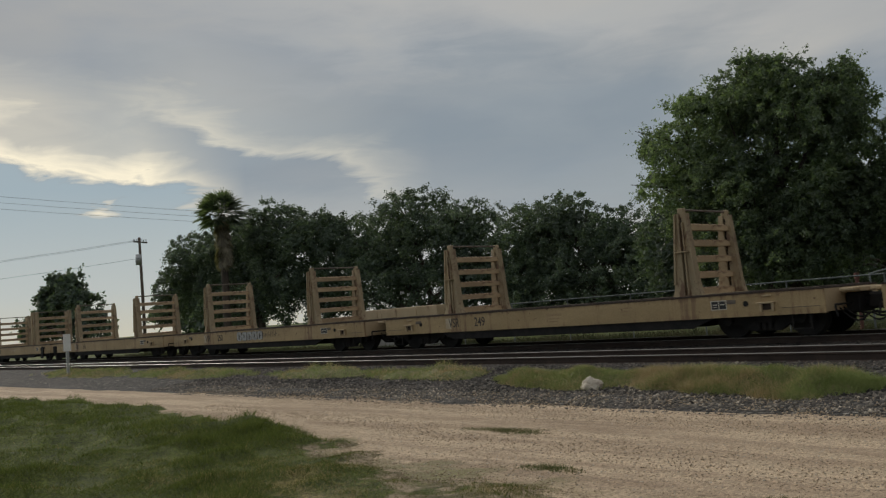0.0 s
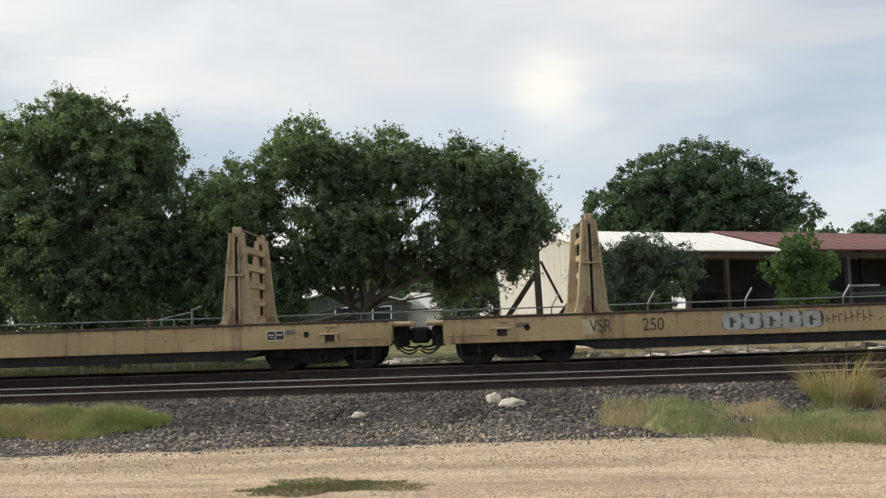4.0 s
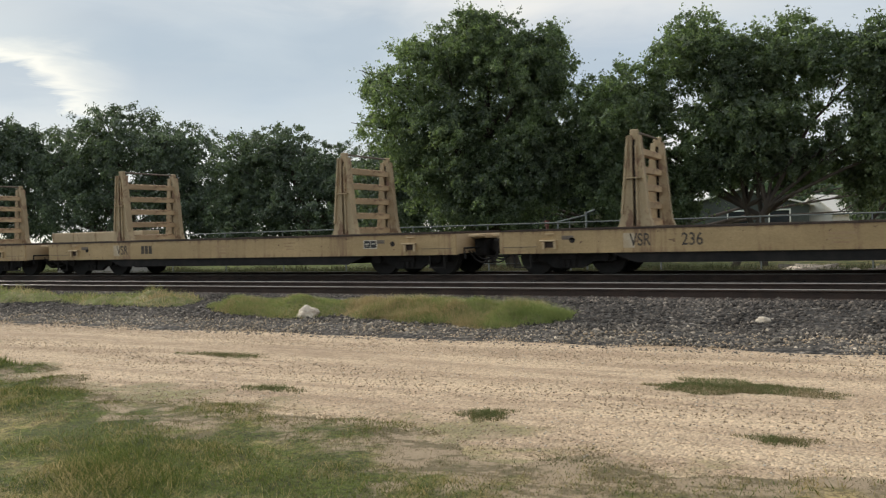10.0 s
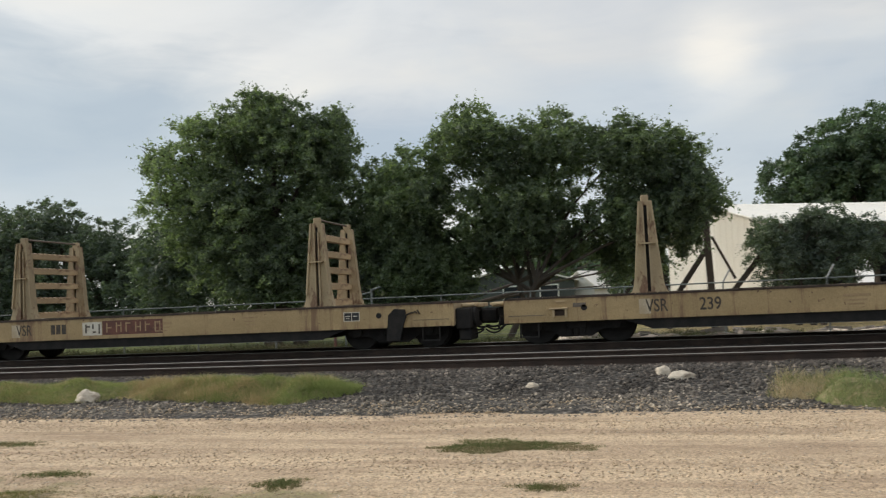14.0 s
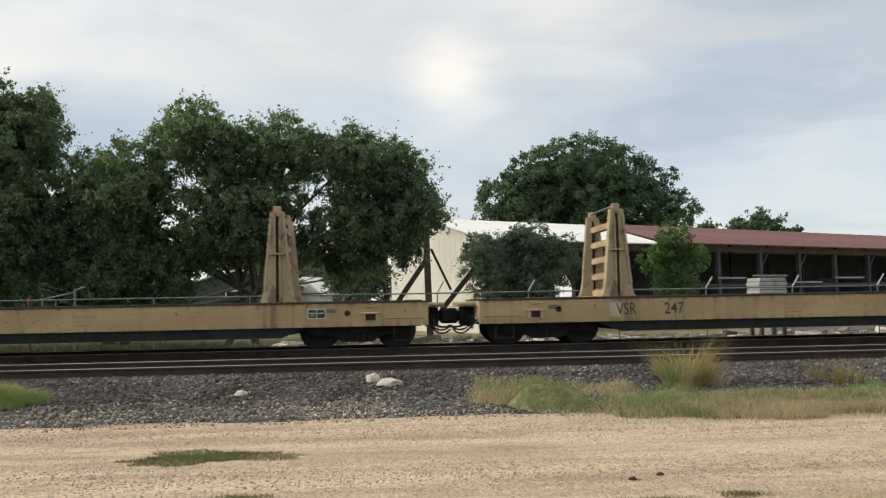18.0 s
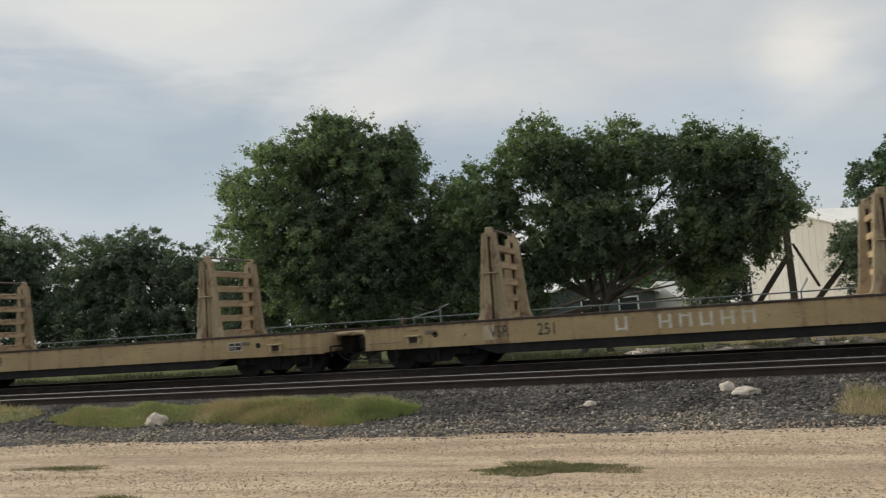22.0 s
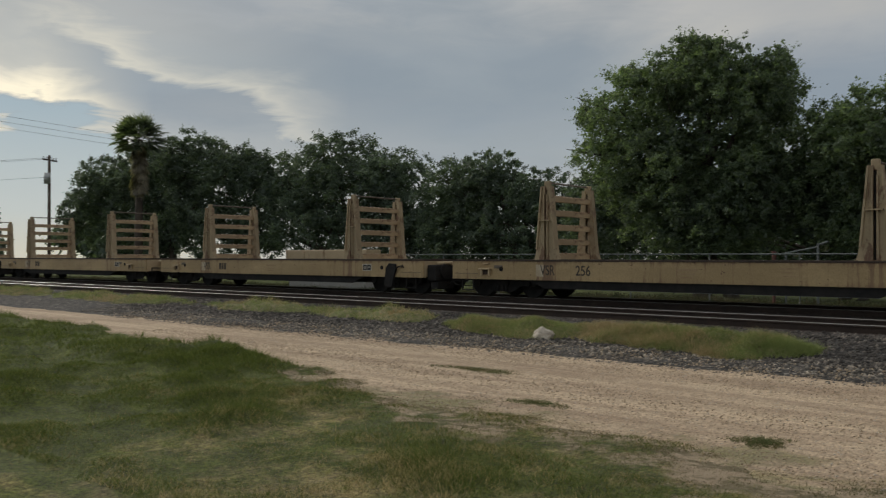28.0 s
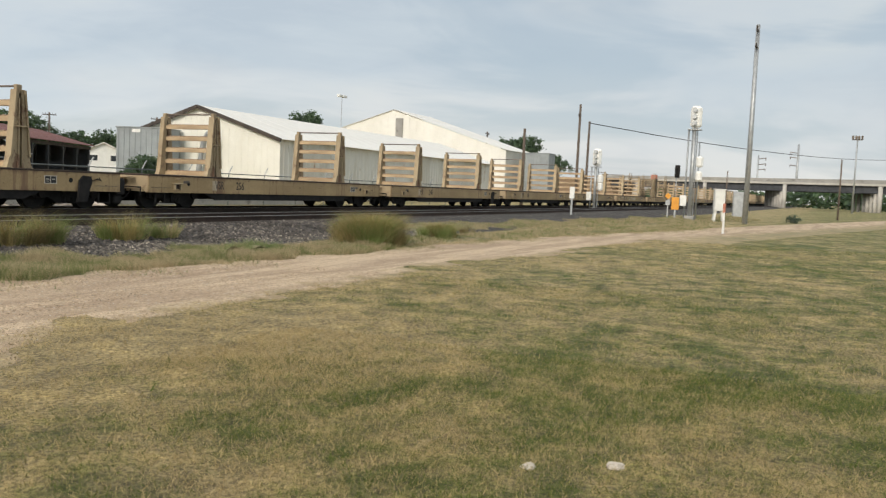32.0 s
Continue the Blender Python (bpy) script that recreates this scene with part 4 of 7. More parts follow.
blades("rim_grass", rim_pts, 0.022, 0.006, RIMGRASS, "sparse trodden grass along the worn edge of the lawn", 30, 1.5)
blades("lawn_grass", sown(230000, 1.4, 7.5, -2.4, 4.6, 31, thick), 0.032, 0.0038, GRASS, "fine short turf, patchy green and dry", 32, 1.5)
blades("lawn_grass_dry", sown(16000, 0.6, 14, -4.0, 6.9, 19, thick), 0.03, 0.004, DRYGRASS, "dry clippings and straw in the lawn", 20, 2.4)


def patch(n, cx, cy, rx, ry, seed, on_bank=False, power=0.5):
    r = np.random.default_rng(seed)
    a, q = r.uniform(0, 6.28, n), r.random(n) ** power
    wob = 1 + 0.25 * np.sin(3 * a + seed) + 0.15 * np.sin(5 * a + 2 * seed) + 0.12 * np.sin(11 * a + seed)
    x, y = cx + rx * q * wob * np.cos(a), cy + ry * q * wob * np.sin(a)
    return np.stack([x, y, bank(y) if on_bank else 0.012 + 0 * x], -1)


blades("grass_patch", patch(11000, -1.42, 8.36, 0.78, 0.34, 21, power=0.66), 0.028, 0.0055, ROADGRASS, "thin flat green grass patch growing in the road", 22, 1.6)
blades("grass_patch", patch(2600, -7.75, 8.62, 0.70, 0.18, 23, power=0.8), 0.024, 0.006, ROADGRASS, "thin flat green grass patch growing in the road", 24, 1.5)
for i, (x, y, rx, ry, n) in enumerate([(-3.1, 6.55, 0.22, 0.22, 900), (-0.84, 6.5, 0.25, 0.14, 500), (2.3, 5.95, 0.28, 0.12, 400), (3.0, 6.05, 0.22, 0.1, 300), (-5.6, 6.9, 0.4, 0.16, 600), (0.6, 6.0, 0.3, 0.12, 300)]):
    blades("grass_patch", patch(2 * n, x, y, rx, ry, 30 + i, power=0.85), 0.032, 0.0055, ROADGRASS, "small green grass tuft in the gravel", 50 + i, 1.3)


def hummocks(name, humps, x0, x1, y0, y1, n, h, mat, thatch, label, seed, floor_at=bank, w=0.009, lean=1.2, step=0.09):
    """Soft mounds of wild grass: a lumpy sheet that sinks into the ground at its rim, thick with blades."""
    def rise(x, y):
        top = np.full(np.shape(x), -0.08)
        for cx, cy, rx, ry, hh in humps:
            q = ((x - cx) / rx) ** 2 + ((y - cy) / ry) ** 2 + 0.9 * vn(x * 1.3, y * 1.6, 7) + 0.5 * vn(x * 3.6, y * 3.6, 8)
            top = np.maximum(top, np.where(q < 1, 1.35 * hh * np.clip(1 - q, 0, 1.2) ** 0.75, -0.06))
        return top * np.where(top > 0, 0.8 + 0.9 * vn(x * 2.4, y * 2.4, 9), 1)
    gx, gy = np.meshgrid(np.arange(x0, x1, step), np.arange(y0, y1, step), indexing="ij")
    top = rise(gx, gy)
    cells = (np.maximum.reduce([top[:-1, :-1], top[1:, :-1], top[:-1, 1:], top[1:, 1:]]) > 0)
    ii, jj = np.nonzero(cells)
    p = ii * gx.shape[1] + jj
    faces = np.stack([p, p + gx.shape[1], p + gx.shape[1] + 1, p + 1], -1)
    used, inv = np.unique(faces, return_inverse=True)
    vv = np.stack([gx, gy, floor_at(gy) + top], -1).reshape(-1, 3)[used]
    raw(name, vv - np.array([0, 0, 0.02]), inv.reshape(-1, 4), thatch, label, "grass", "stuff")
    r = np.random.default_rng(seed)
    x, y = r.uniform(x0, x1, n), r.uniform(y0, y1, n)
    t = rise(x, y)
    k = t > 0
    pts = np.stack([x[k], y[k], floor_at(y[k]) + t[k] - 0.01], -1)
    blades(name, pts, h * (0.75 + 0.8 * vn(x[k] * 1.7, y[k] * 1.7, 10)), w, mat, label, seed + 1, lean, whole=False)


hummocks("weeds", [(-9.6, 12.6, 2.0, 0.75, 0.15), (-6.9, 12.6, 2.4, 0.80, 0.17), (-5.3, 12.2, 1.0, 0.62, 0.14)], -13, -3.4, 11.2, 14.0, 150000, 0.13, WEED, THATCH_GREEN, "pale green wild grass in soft mounds on the ballast shoulder", 61, w=0.0065, lean=1.8)
hummocks("weeds", [(-14.6, 13.1, 1.9, 0.6, 0.13), (-18.6, 13.2, 2.3, 0.6, 0.13), (-26, 13.2, 4.0, 0.7, 0.13), (-35, 13.2, 5.0, 0.7, 0.13)], -41, -12, 11.8, 14.2, 40000, 0.14, WEED, THATCH_GREEN, "pale green wild grass low along the track", 64, w=0.011, lean=1.6)
hummocks("lush_clump", [(2.55, 11.3, 0.60, 0.42, 0.20), (4.0, 11.0, 0.75, 0.42, 0.16), (7.6, 11.3, 0.8, 0.4, 0.14), (13.9, 10.2, 1.4, 0.5, 0.14)], 1.4, 16, 10.0, 12.6, 36000, 0.15, LUSH, THATCH_GREEN, "fresh green grass clump at the foot of the ballast", 67, w=0.007, lean=1.6)
hummocks("dry_clump", [(2.3, 12.2, 0.55, 0.42, 0.14), (3.6, 12.0, 0.5, 0.4, 0.10), (1.9, 11.6, 0.4, 0.3, 0.10)], 1.2, 4.6, 11.0, 13.0, 9000, 0.22, VERGE, THATCH_DRY, "dry tan grass clump on the ballast", 69)
hummocks("verge_grass", [(5.6, 10.75, 2.6, 1.0, 0.05), (9.6, 10.6, 2.8, 1.15, 0.045), (13.5, 10.3, 3.0, 1.15, 0.045), (17.0, 9.9, 2.8, 1.15, 0.045)], 2.8, 18.0, 8.6, 12.4, 170000, 0.14, VERGE, THATCH_DRY, "dry tan grass verge with green tufts beside the road", 71, step=0.1)
hummocks("verge_grass", [(20, 10.0, 3.0, 1.0, 0.05), (25, 9.6, 3.5, 1.0, 0.05), (31, 8.9, 4.0, 1.0, 0.05), (38, 7.9, 4.5, 1.1, 0.05), (46, 6.6, 6, 1.2, 0.06), (28, 11.8, 4, 0.9, 0.08), (36, 11.2, 5, 1.1, 0.08), (45, 10.4, 6, 1.5, 0.08), (56, 9.0, 8, 2.4, 0.08), (70, 8.0, 10, 3.0, 0.08)], 17, 80, 4.5, 13.0, 210000, 0.13, VERGE, THATCH_DRY, "dry tan grass verge running along the road", 73, step=0.16, w=0.016)
r = np.random.default_rng(76)
x = r.uniform(2.6, 44, 16000)
y = far_edge(x) + 0.25 - np.abs(r.normal(0, 0.34, 16000)) * np.clip(1.2 + 1.8 * vn(x * 0.9, x * 0.13, 16), 0.15, 2.2)
blades("verge_fringe", np.stack([x, y, 0.012 + 0 * x], -1), 0.06, 0.010, VERGE, "short dry grass straggling onto the road's edge", 77, 1.6)
# taller tufts
for i, (x, y, r_, n, h, mt) in enumerate([(4.85, 12.3, 0.40, 900, 0.55, WEED), (4.9, 12.3, 0.36, 900, 0.66, DRYGRASS), (5.0, 12.4, 0.6, 700, 0.32, VERGE), (10.4, 12.8, 0.5, 1300, 0.46, WEED), (11.5, 12.7, 0.5, 1300, 0.52, WEED), (10.8, 12.7, 0.6, 1000, 0.56, DRYGRASS), (13.2, 12.5, 0.5, 1200, 0.50, WEED), (14.5, 12.6, 0.5, 900, 0.34, WEED), (13.3, 12.5, 0.5, 800, 0.54, DRYGRASS), (22.7, 9.9, 0.6, 1500, 0.40, WEED), (25.5, 10.2, 0.5, 800, 0.35, DRYGRASS), (5.1, 13.4, 0.4, 600, 0.3, DRYGRASS), (7.4, 12.3, 0.5, 500, 0.34, DRYGRASS)]):
    rr = np.random.default_rng(400 + i)
    tufts = [(x + r_ * 0.75 * a, y + r_ * 0.5 * b, s) for a, b, s in zip(rr.uniform(-1, 1, 5), rr.uniform(-1, 1, 5), rr.uniform(0.35, 1.1, 5))]
    pts = [patch(int(n * 0.17), tx, ty, r_ * 0.34 * s, r_ * 0.26 * s, 120 + 7 * i + q, True, 0.8) for q, (tx, ty, s) in enumerate(tufts)]
    hs = np.concatenate([np.full(len(p), h * (0.45 + 0.6 * s)) * (0.6 + 0.5 * rr.random(len(p))) for p, (_, _, s) in zip(pts, tufts)])
    blades("tall_grass_clump", np.concatenate(pts), hs, 0.008, mt, "tall arching clump of wild grass beside the track", 150 + i, 1.3, out=(x, y), whole=True)
def grass_dome(x, y, rx, ry, h, n, mat, label, seed):
    """A round bush of wild grass: blades fan out from its heart, tallest in the middle."""
    pts = patch(n, x, y, rx, ry, seed, True, 0.6)
    q = np.clip(((pts[:, 0] - x) / rx) ** 2 + ((pts[:, 1] - y) / ry) ** 2, 0, 1)
    blades("tall_grass_clump", pts, h * (0.45 + 0.6 * np.sqrt(1 - q)), 0.010, mat, label, seed + 1, 1.1, out=(x, y), whole=True)


for (x, y, rx, ry, h) in ((18.55, 9.85, 0.80, 0.62, 0.66), (18.2, 10.15, 0.45, 0.4, 0.5), (22.9, 9.95, 0.42, 0.36, 0.42)):
    grass_dome(x, y, rx, ry, h, int(9000 * rx * ry * 2), WEED, "round pale bush of wild grass beside the road", int(x * 10))
    grass_dome(x, y, rx * 1.03, ry * 1.03, h * 1.08, int(5000 * rx * ry * 2), DRYGRASS, "round pale bush of wild grass beside the road", int(x * 10) + 3)
# strip beyond the tracks; its grass is coloured dark for train and vegetation shade
r = np.random.default_rng(171)
x, y = r.uniform(-60, 50, 30000), r.uniform(22.9, 29.0, 30000)
k = vn(x * 0.3, y * 0.5, 11) > np.where(x < -2, -0.35, 0.0)
blades("far_side_grass", np.stack([x[k], y[k], 0 * x[k]], -1), 0.24, 0.034, FARGRASS, "unmown grass coloured dark for shade on the far side of the tracks", 172, 0.8)


hummocks("far_side_weeds", [(-58 + 7.5 * i, 25.6 + 0.3 * math.sin(i * 1.7), 5.2, 1.9, 0.13) for i in range(9)], -64, 4, 23.3, 28.0, 60000, 0.26, FARGRASS, THATCH_DARK, "unmown weeds coloured dark for shade along the far side of the tracks", 181, floor_at=lambda y: 0 * y, w=0.03, step=0.25)


# ---- trees ----
def leaf_cloud(lobes, count, size, seed, clump=0.30, shell=0.5, squash=0.7, wisp=0.34):
    """Leaves in tufts: each lobe is studded with rounded clumps whose leaves face outwards and up, with leafy sprigs between them."""
    r = np.random.default_rng(seed)
    vol = np.array([(l[3] * l[4] * l[5]) ** 0.67 * (l[6] if len(l) > 6 else 1.0) for l in lobes])
    out, face, big = [], [], []
    for (cx, cy, cz, a, b, c), q in zip((l[:6] for l in lobes), vol / vol.sum()):
        m = int(count * q)
        geo = (a * b * c) ** 0.333
        rc = clump * 1.45 * max(1.0, geo / 2.3)
        tw = max(16, int(8.5 * (geo / rc) ** 2))
        d = r.normal(size=(tw, 3))
        d /= np.linalg.norm(d, axis=1)[:, None]
        inner = r.random(tw) < 0.27
        ripple = 1 + 0.13 * np.sin(5 * d[:, 0] + seed) * np.cos(4 * d[:, 2] + 2 * seed)
        rad = np.where(inner, r.uniform(0.15, 0.72, tw), (shell + (0.96 - shell) * r.random(tw) ** 0.55) * ripple)
        cen = np.array([cx, cy, cz]) + d * rad[:, None] * np.array([a, b, c])
        girth = rc * np.where(inner, 1.25, r.uniform(0.40, 0.95, tw))
        pick = r.integers(0, tw, m)
        v = r.normal(size=(m, 3))
        v /= np.linalg.norm(v, axis=1)[:, None]
        # more leaves on the outer, upper skin of a clump
        v += 0.55 * d[pick] + np.array([0, 0, 0.30])
        v /= np.linalg.norm(v, axis=1)[:, None]
        depth = girth[pick] * r.random(m) ** 0.42
        p = cen[pick] + v * depth[:, None] * np.array([1, 1, squash]) - np.array([0, 0, 0.3]) * (girth[pick] * (1 - v[:, 2]) * 0.4)[:, None]
        # sprigs: three thin shoots to a clump
        sprig = (r.random(m) < 0.44) & ~inner[pick]
        way = d[:, None, :] + r.normal(0, 0.55, (tw, 3, 3)) + np.array([0, 0, 0.12])
        way /= np.linalg.norm(way, axis=2)[:, :, None]
        reach = girth[:, None] * (1.1 + wisp * 3.6 * r.random((tw, 3)) ** 1.5)
        which, along = r.integers(0, 3, m), r.random(m) ** 0.7
        w, L = way[pick, which], reach[pick, which]
        shoot = cen[pick] + w * (L * along)[:, None] - np.array([0, 0, 0.22]) * (L * along * along)[:, None] + r.normal(0, 1, (m, 3)) * (0.05 + 0.05 * (1 - along))[:, None] * (rc / 0.44)
        out.append(np.where(sprig[:, None], shoot, p))
        face.append(0.7 * v + np.array([0, 0, 0.25]) + 0.95 * r.normal(size=(m, 3)))
        big.append(np.where(inner[pick], 1.5, np.where(sprig, 0.9, 1.0)))
    p, nrm = np.concatenate(out), np.concatenate(face)
    k = len(p)
    nrm /= np.linalg.norm(nrm, axis=1)[:, None]
    u = np.cross(nrm, r.normal(size=(k, 3)))
    u /= np.linalg.norm(u, axis=1)[:, None]
    t = np.cross(nrm, u)
    s = (size * r.uniform(0.65, 1.35, k) * np.concatenate(big))[:, None]
    vv = np.stack([p - u * s, p + u * s * 0.6 + t * s * 0.6, p + u * s * 0.6 - t * s * 0.6], 1).reshape(-1, 3)
    return vv, np.arange(3 * k).reshape(-1, 3)


def limb_mesh(base, lobes, r0, seed, forks=2, lean=0.0):
    r = random.Random(seed)
    b = bmesh.new()
    for q in range(forks):
        bx, by, bz = base[0] + r.uniform(-0.25, 0.25) * forks, base[1] + r.uniform(-0.2, 0.2) * forks, base[2] - 0.1
        mine = lobes[q::forks]
        top = sum((Vector(l[:3]) for l in mine), Vector()) / max(1, len(mine))
        fork = Vector((bx, by, bz)).lerp(Vector((top.x, top.y, top.z)), 0.42)
        fork.x += r.uniform(-0.3, 0.3)
        rod(b, (bx, by, bz), fork, r0, r0 * 0.72, 9)
        for l in mine:
            tip = Vector(l[:3]) + Vector((r.uniform(-0.3, 0.3), r.uniform(-0.3, 0.3), 0.3 * l[5]))
            mid = fork.lerp(tip, 0.5) + Vector((r.uniform(-0.4, 0.4), r.uniform(-0.4, 0.4), 0.25))
            rod(b, fork, mid, r0 * 0.62, r0 * 0.38, 7)
            rod(b, mid, tip, r0 * 0.38, r0 * 0.10, 6)
            for _ in range(4):
                e = tip + Vector((r.uniform(-1, 1) * l[3], r.uniform(-1, 1) * l[4], r.uniform(-0.3, 0.9) * l[5])) * 0.75
                rod(b, mid.lerp(tip, r.uniform(0.1, 0.9)), e, r0 * 0.16, r0 * 0.04, 5)
    return b


def tree(lobes, base, r0, count, size, mat, label, seed, forks=2, clump=0.30, shell=0.55, wisp=0.34, name="tree", group="trees beyond the tracks"):
    top = empty(name, *base, label=label, category="tree", group=group)
    inv = Matrix.Translation(-Vector(base))
    b = limb_mesh(base, lobes, r0, seed, forks)
    bmesh.ops.transform(b, matrix=inv, verts=b.verts)
    part("trunk", b, BARK, top)
    vv, ff = leaf_cloud(lobes, count, size, seed, clump, shell, wisp=wisp)
    raw("crown", vv - np.array(base), ff, mat, parent=top)
    return top


tree([(-17.9, 31, 7.3, 1.7, 2.0, 1.6, 0.4), (-15.9, 31.3, 8.4, 1.5, 1.8, 1.3), (-14.0, 31.3, 8.6, 1.7, 2.0, 1.4), (-12.3, 31, 7.2, 1.6, 1.9, 1.6), (-11.9, 31.2, 8.4, 0.9, 1.2, 0.95), (-15.4, 31.5, 5.6, 3.0, 2.6, 2.4), (-12.2, 31.5, 4.8, 2.2, 2.2, 2.1), (-18.9, 31, 5.9, 1.2, 1.6, 1.0, 0.4), (-17.3, 31, 4.6, 1.5, 1.8, 1.3, 0.65), (-14.4, 31, 3.0, 3.4, 2.2, 1.7), (-19.3, 31, 7.7, 0.7, 0.9, 0.6, 0.5), (-17.6, 31, 8.9, 0.8, 1.0, 0.6, 0.6), (-14.9, 31.2, 9.7, 1.0, 1.2, 0.6, 0.8)], (-14.2, 31.5, 0), 0.30, 182000, 0.066, LEAF, "tall broad dark green oak with an airy uneven crown", 1, 3, 0.235, wisp=0.62, shell=0.45)
tree([(-8.3, 31, 5.9, 1.6, 2, 1.7), (-6.2, 31, 7.5, 1.5, 1.9, 1.4), (-4.6, 31.2, 7.0, 1.2, 1.6, 1.2), (-2.9, 31.3, 7.0, 1.6, 1.9, 1.4), (-0.4, 31, 6.5, 1.6, 2, 1.4), (1.2, 30.9, 6.1, 1.1, 1.5, 1.5), (1.9, 30.6, 4.7, 1.1, 1.4, 1.1), (-4.6, 31.5, 4.8, 3.3, 2.6, 1.8), (-9.0, 32, 3.6, 2.2, 2, 2.0), (-9.9, 31.6, 5.6, 1.3, 1.6, 1.7), (-0.2, 31.4, 4.5, 1.8, 2, 1.3), (-8.7, 32, 3.2, 1.8, 1.5, 1.7), (-4.4, 32.4, 4.05, 2.9, 1.3, 0.62), (0.7, 31.2, 3.6, 1.6, 1.5, 1.1), (-0.9, 32.8, 3.2, 1.1, 1.2, 1.1), (-5.6, 31.6, 3.35, 1.5, 1.2, 0.7), (-3.1, 31.8, 3.35, 1.3, 1.2, 0.65), (-7.3, 31.8, 2.6, 1.2, 1.2, 1.3)], (-4.8, 31.5, 0), 0.13, 225000, 0.066, LEAF, "wide spreading oak with several leaning trunks", 2, 3, 0.235, wisp=0.6, shell=0.45)
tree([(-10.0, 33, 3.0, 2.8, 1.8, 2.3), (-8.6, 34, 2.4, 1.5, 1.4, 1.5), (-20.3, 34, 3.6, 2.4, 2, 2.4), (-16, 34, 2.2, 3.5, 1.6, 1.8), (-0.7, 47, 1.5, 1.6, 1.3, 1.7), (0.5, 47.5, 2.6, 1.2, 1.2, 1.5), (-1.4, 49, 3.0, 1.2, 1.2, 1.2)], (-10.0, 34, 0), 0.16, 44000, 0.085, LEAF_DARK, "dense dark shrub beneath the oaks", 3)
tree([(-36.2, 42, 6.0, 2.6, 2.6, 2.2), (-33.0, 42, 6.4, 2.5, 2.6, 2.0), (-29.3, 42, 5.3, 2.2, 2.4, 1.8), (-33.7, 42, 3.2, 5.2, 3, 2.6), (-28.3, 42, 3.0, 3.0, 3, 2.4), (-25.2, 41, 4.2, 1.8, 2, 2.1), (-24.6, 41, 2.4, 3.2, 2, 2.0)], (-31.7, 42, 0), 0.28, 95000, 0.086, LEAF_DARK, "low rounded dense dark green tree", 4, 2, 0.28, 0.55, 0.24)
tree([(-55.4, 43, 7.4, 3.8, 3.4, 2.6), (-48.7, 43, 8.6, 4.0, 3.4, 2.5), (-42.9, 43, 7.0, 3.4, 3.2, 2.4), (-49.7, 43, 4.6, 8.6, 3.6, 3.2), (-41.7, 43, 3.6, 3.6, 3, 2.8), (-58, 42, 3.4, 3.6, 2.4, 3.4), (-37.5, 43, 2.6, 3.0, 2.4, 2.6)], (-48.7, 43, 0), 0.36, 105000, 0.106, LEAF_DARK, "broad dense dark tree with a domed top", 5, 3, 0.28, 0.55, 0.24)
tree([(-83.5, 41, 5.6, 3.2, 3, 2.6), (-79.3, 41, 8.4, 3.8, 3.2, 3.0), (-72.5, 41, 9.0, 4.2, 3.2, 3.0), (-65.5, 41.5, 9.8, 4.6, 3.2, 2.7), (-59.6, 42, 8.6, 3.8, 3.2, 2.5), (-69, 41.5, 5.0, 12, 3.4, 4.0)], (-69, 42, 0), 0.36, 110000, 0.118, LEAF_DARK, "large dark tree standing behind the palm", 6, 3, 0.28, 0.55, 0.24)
tree([(18.6, 75, 9.8, 6.4, 5, 4.2), (12.9, 75, 9.5, 3.6, 4, 3.5), (22.8, 75, 11.0, 4.7, 4.5, 4.0), (26.6, 75, 8.2, 3.2, 4, 3.2), (18.7, 75, 12.6, 4.9, 4.5, 3.4), (15.4, 75, 11.6, 3.6, 4, 3.2), (19, 75, 6.2, 7.8, 4.4, 3.4)], (19, 75, 0), 0.5, 120000, 0.135, LEAF_FAR, "big rounded green tree rising behind the sheds", 7, 3, 0.30, 0.62, 0.12)
tree([(56.5, 140, 11.0, 2.8, 3, 2.4), (65.5, 140, 12.2, 4.8, 4, 2.8), (71, 140, 10.8, 3.2, 3, 2.2), (64, 140, 8, 9, 4, 3.6)], (64, 140, 0), 0.5, 9000, 0.42, LEAF_FAR, "distant rounded green tree behind the red roof", 8, 2, 0.7)
tree([(4.9, 34.6, 3.2, 1.2, 1.2, 1.1), (6.5, 34.6, 3.9, 1.1, 1.2, 0.8), (7.8, 34.6, 3.2, 1.2, 1.2, 0.9), (6.2, 34.4, 2.3, 2.2, 1.4, 1.1)], (6.2, 34.6, 0), 0.12, 44000, 0.046, LEAF_DARK, "small dark bushy tree in front of the white barn", 9, 3, 0.2)
tree([(13.6, 37, 4.0, 0.8, 0.9, 0.8), (13.0, 37, 3.1, 0.9, 0.9, 0.8), (14.4, 37, 3.1, 0.9, 0.9, 0.8), (13.7, 37, 2.0, 1.2, 0.9, 0.8)], (13.7, 37, 0), 0.09, 9500, 0.062, LEAF_LIGHT, "small bright green young tree beside the shed", 10, 2, 0.2)
tree([(-184, 62, 10.4, 3.6, 4, 2.6), (-178, 62, 12.6, 3.6, 4, 2.6), (-173, 62, 9.8, 3.2, 4, 2.2), (-181, 62, 7.4, 3.4, 4, 2.0), (-194, 62, 4.4, 6, 4, 2.6), (-166, 62, 4.4, 6, 4, 2.6)], (-178, 62, 0), 0.5, 14000, 0.45, LEAF_DARK, "far tree on the skyline beyond the utility pole", 11, 2, 0.8)
tree([(123.8, 82.6, 11.6, 1.9, 2, 1.5), (126.4, 82, 12.0, 2.0, 2, 1.5), (125.2, 82.6, 9, 3, 2, 3)], (125.2, 82.6, 0), 0.3, 13000, 0.14, LEAF_FAR, "dark round tree rising behind the warehouse roofs", 13, 2, 0.4)
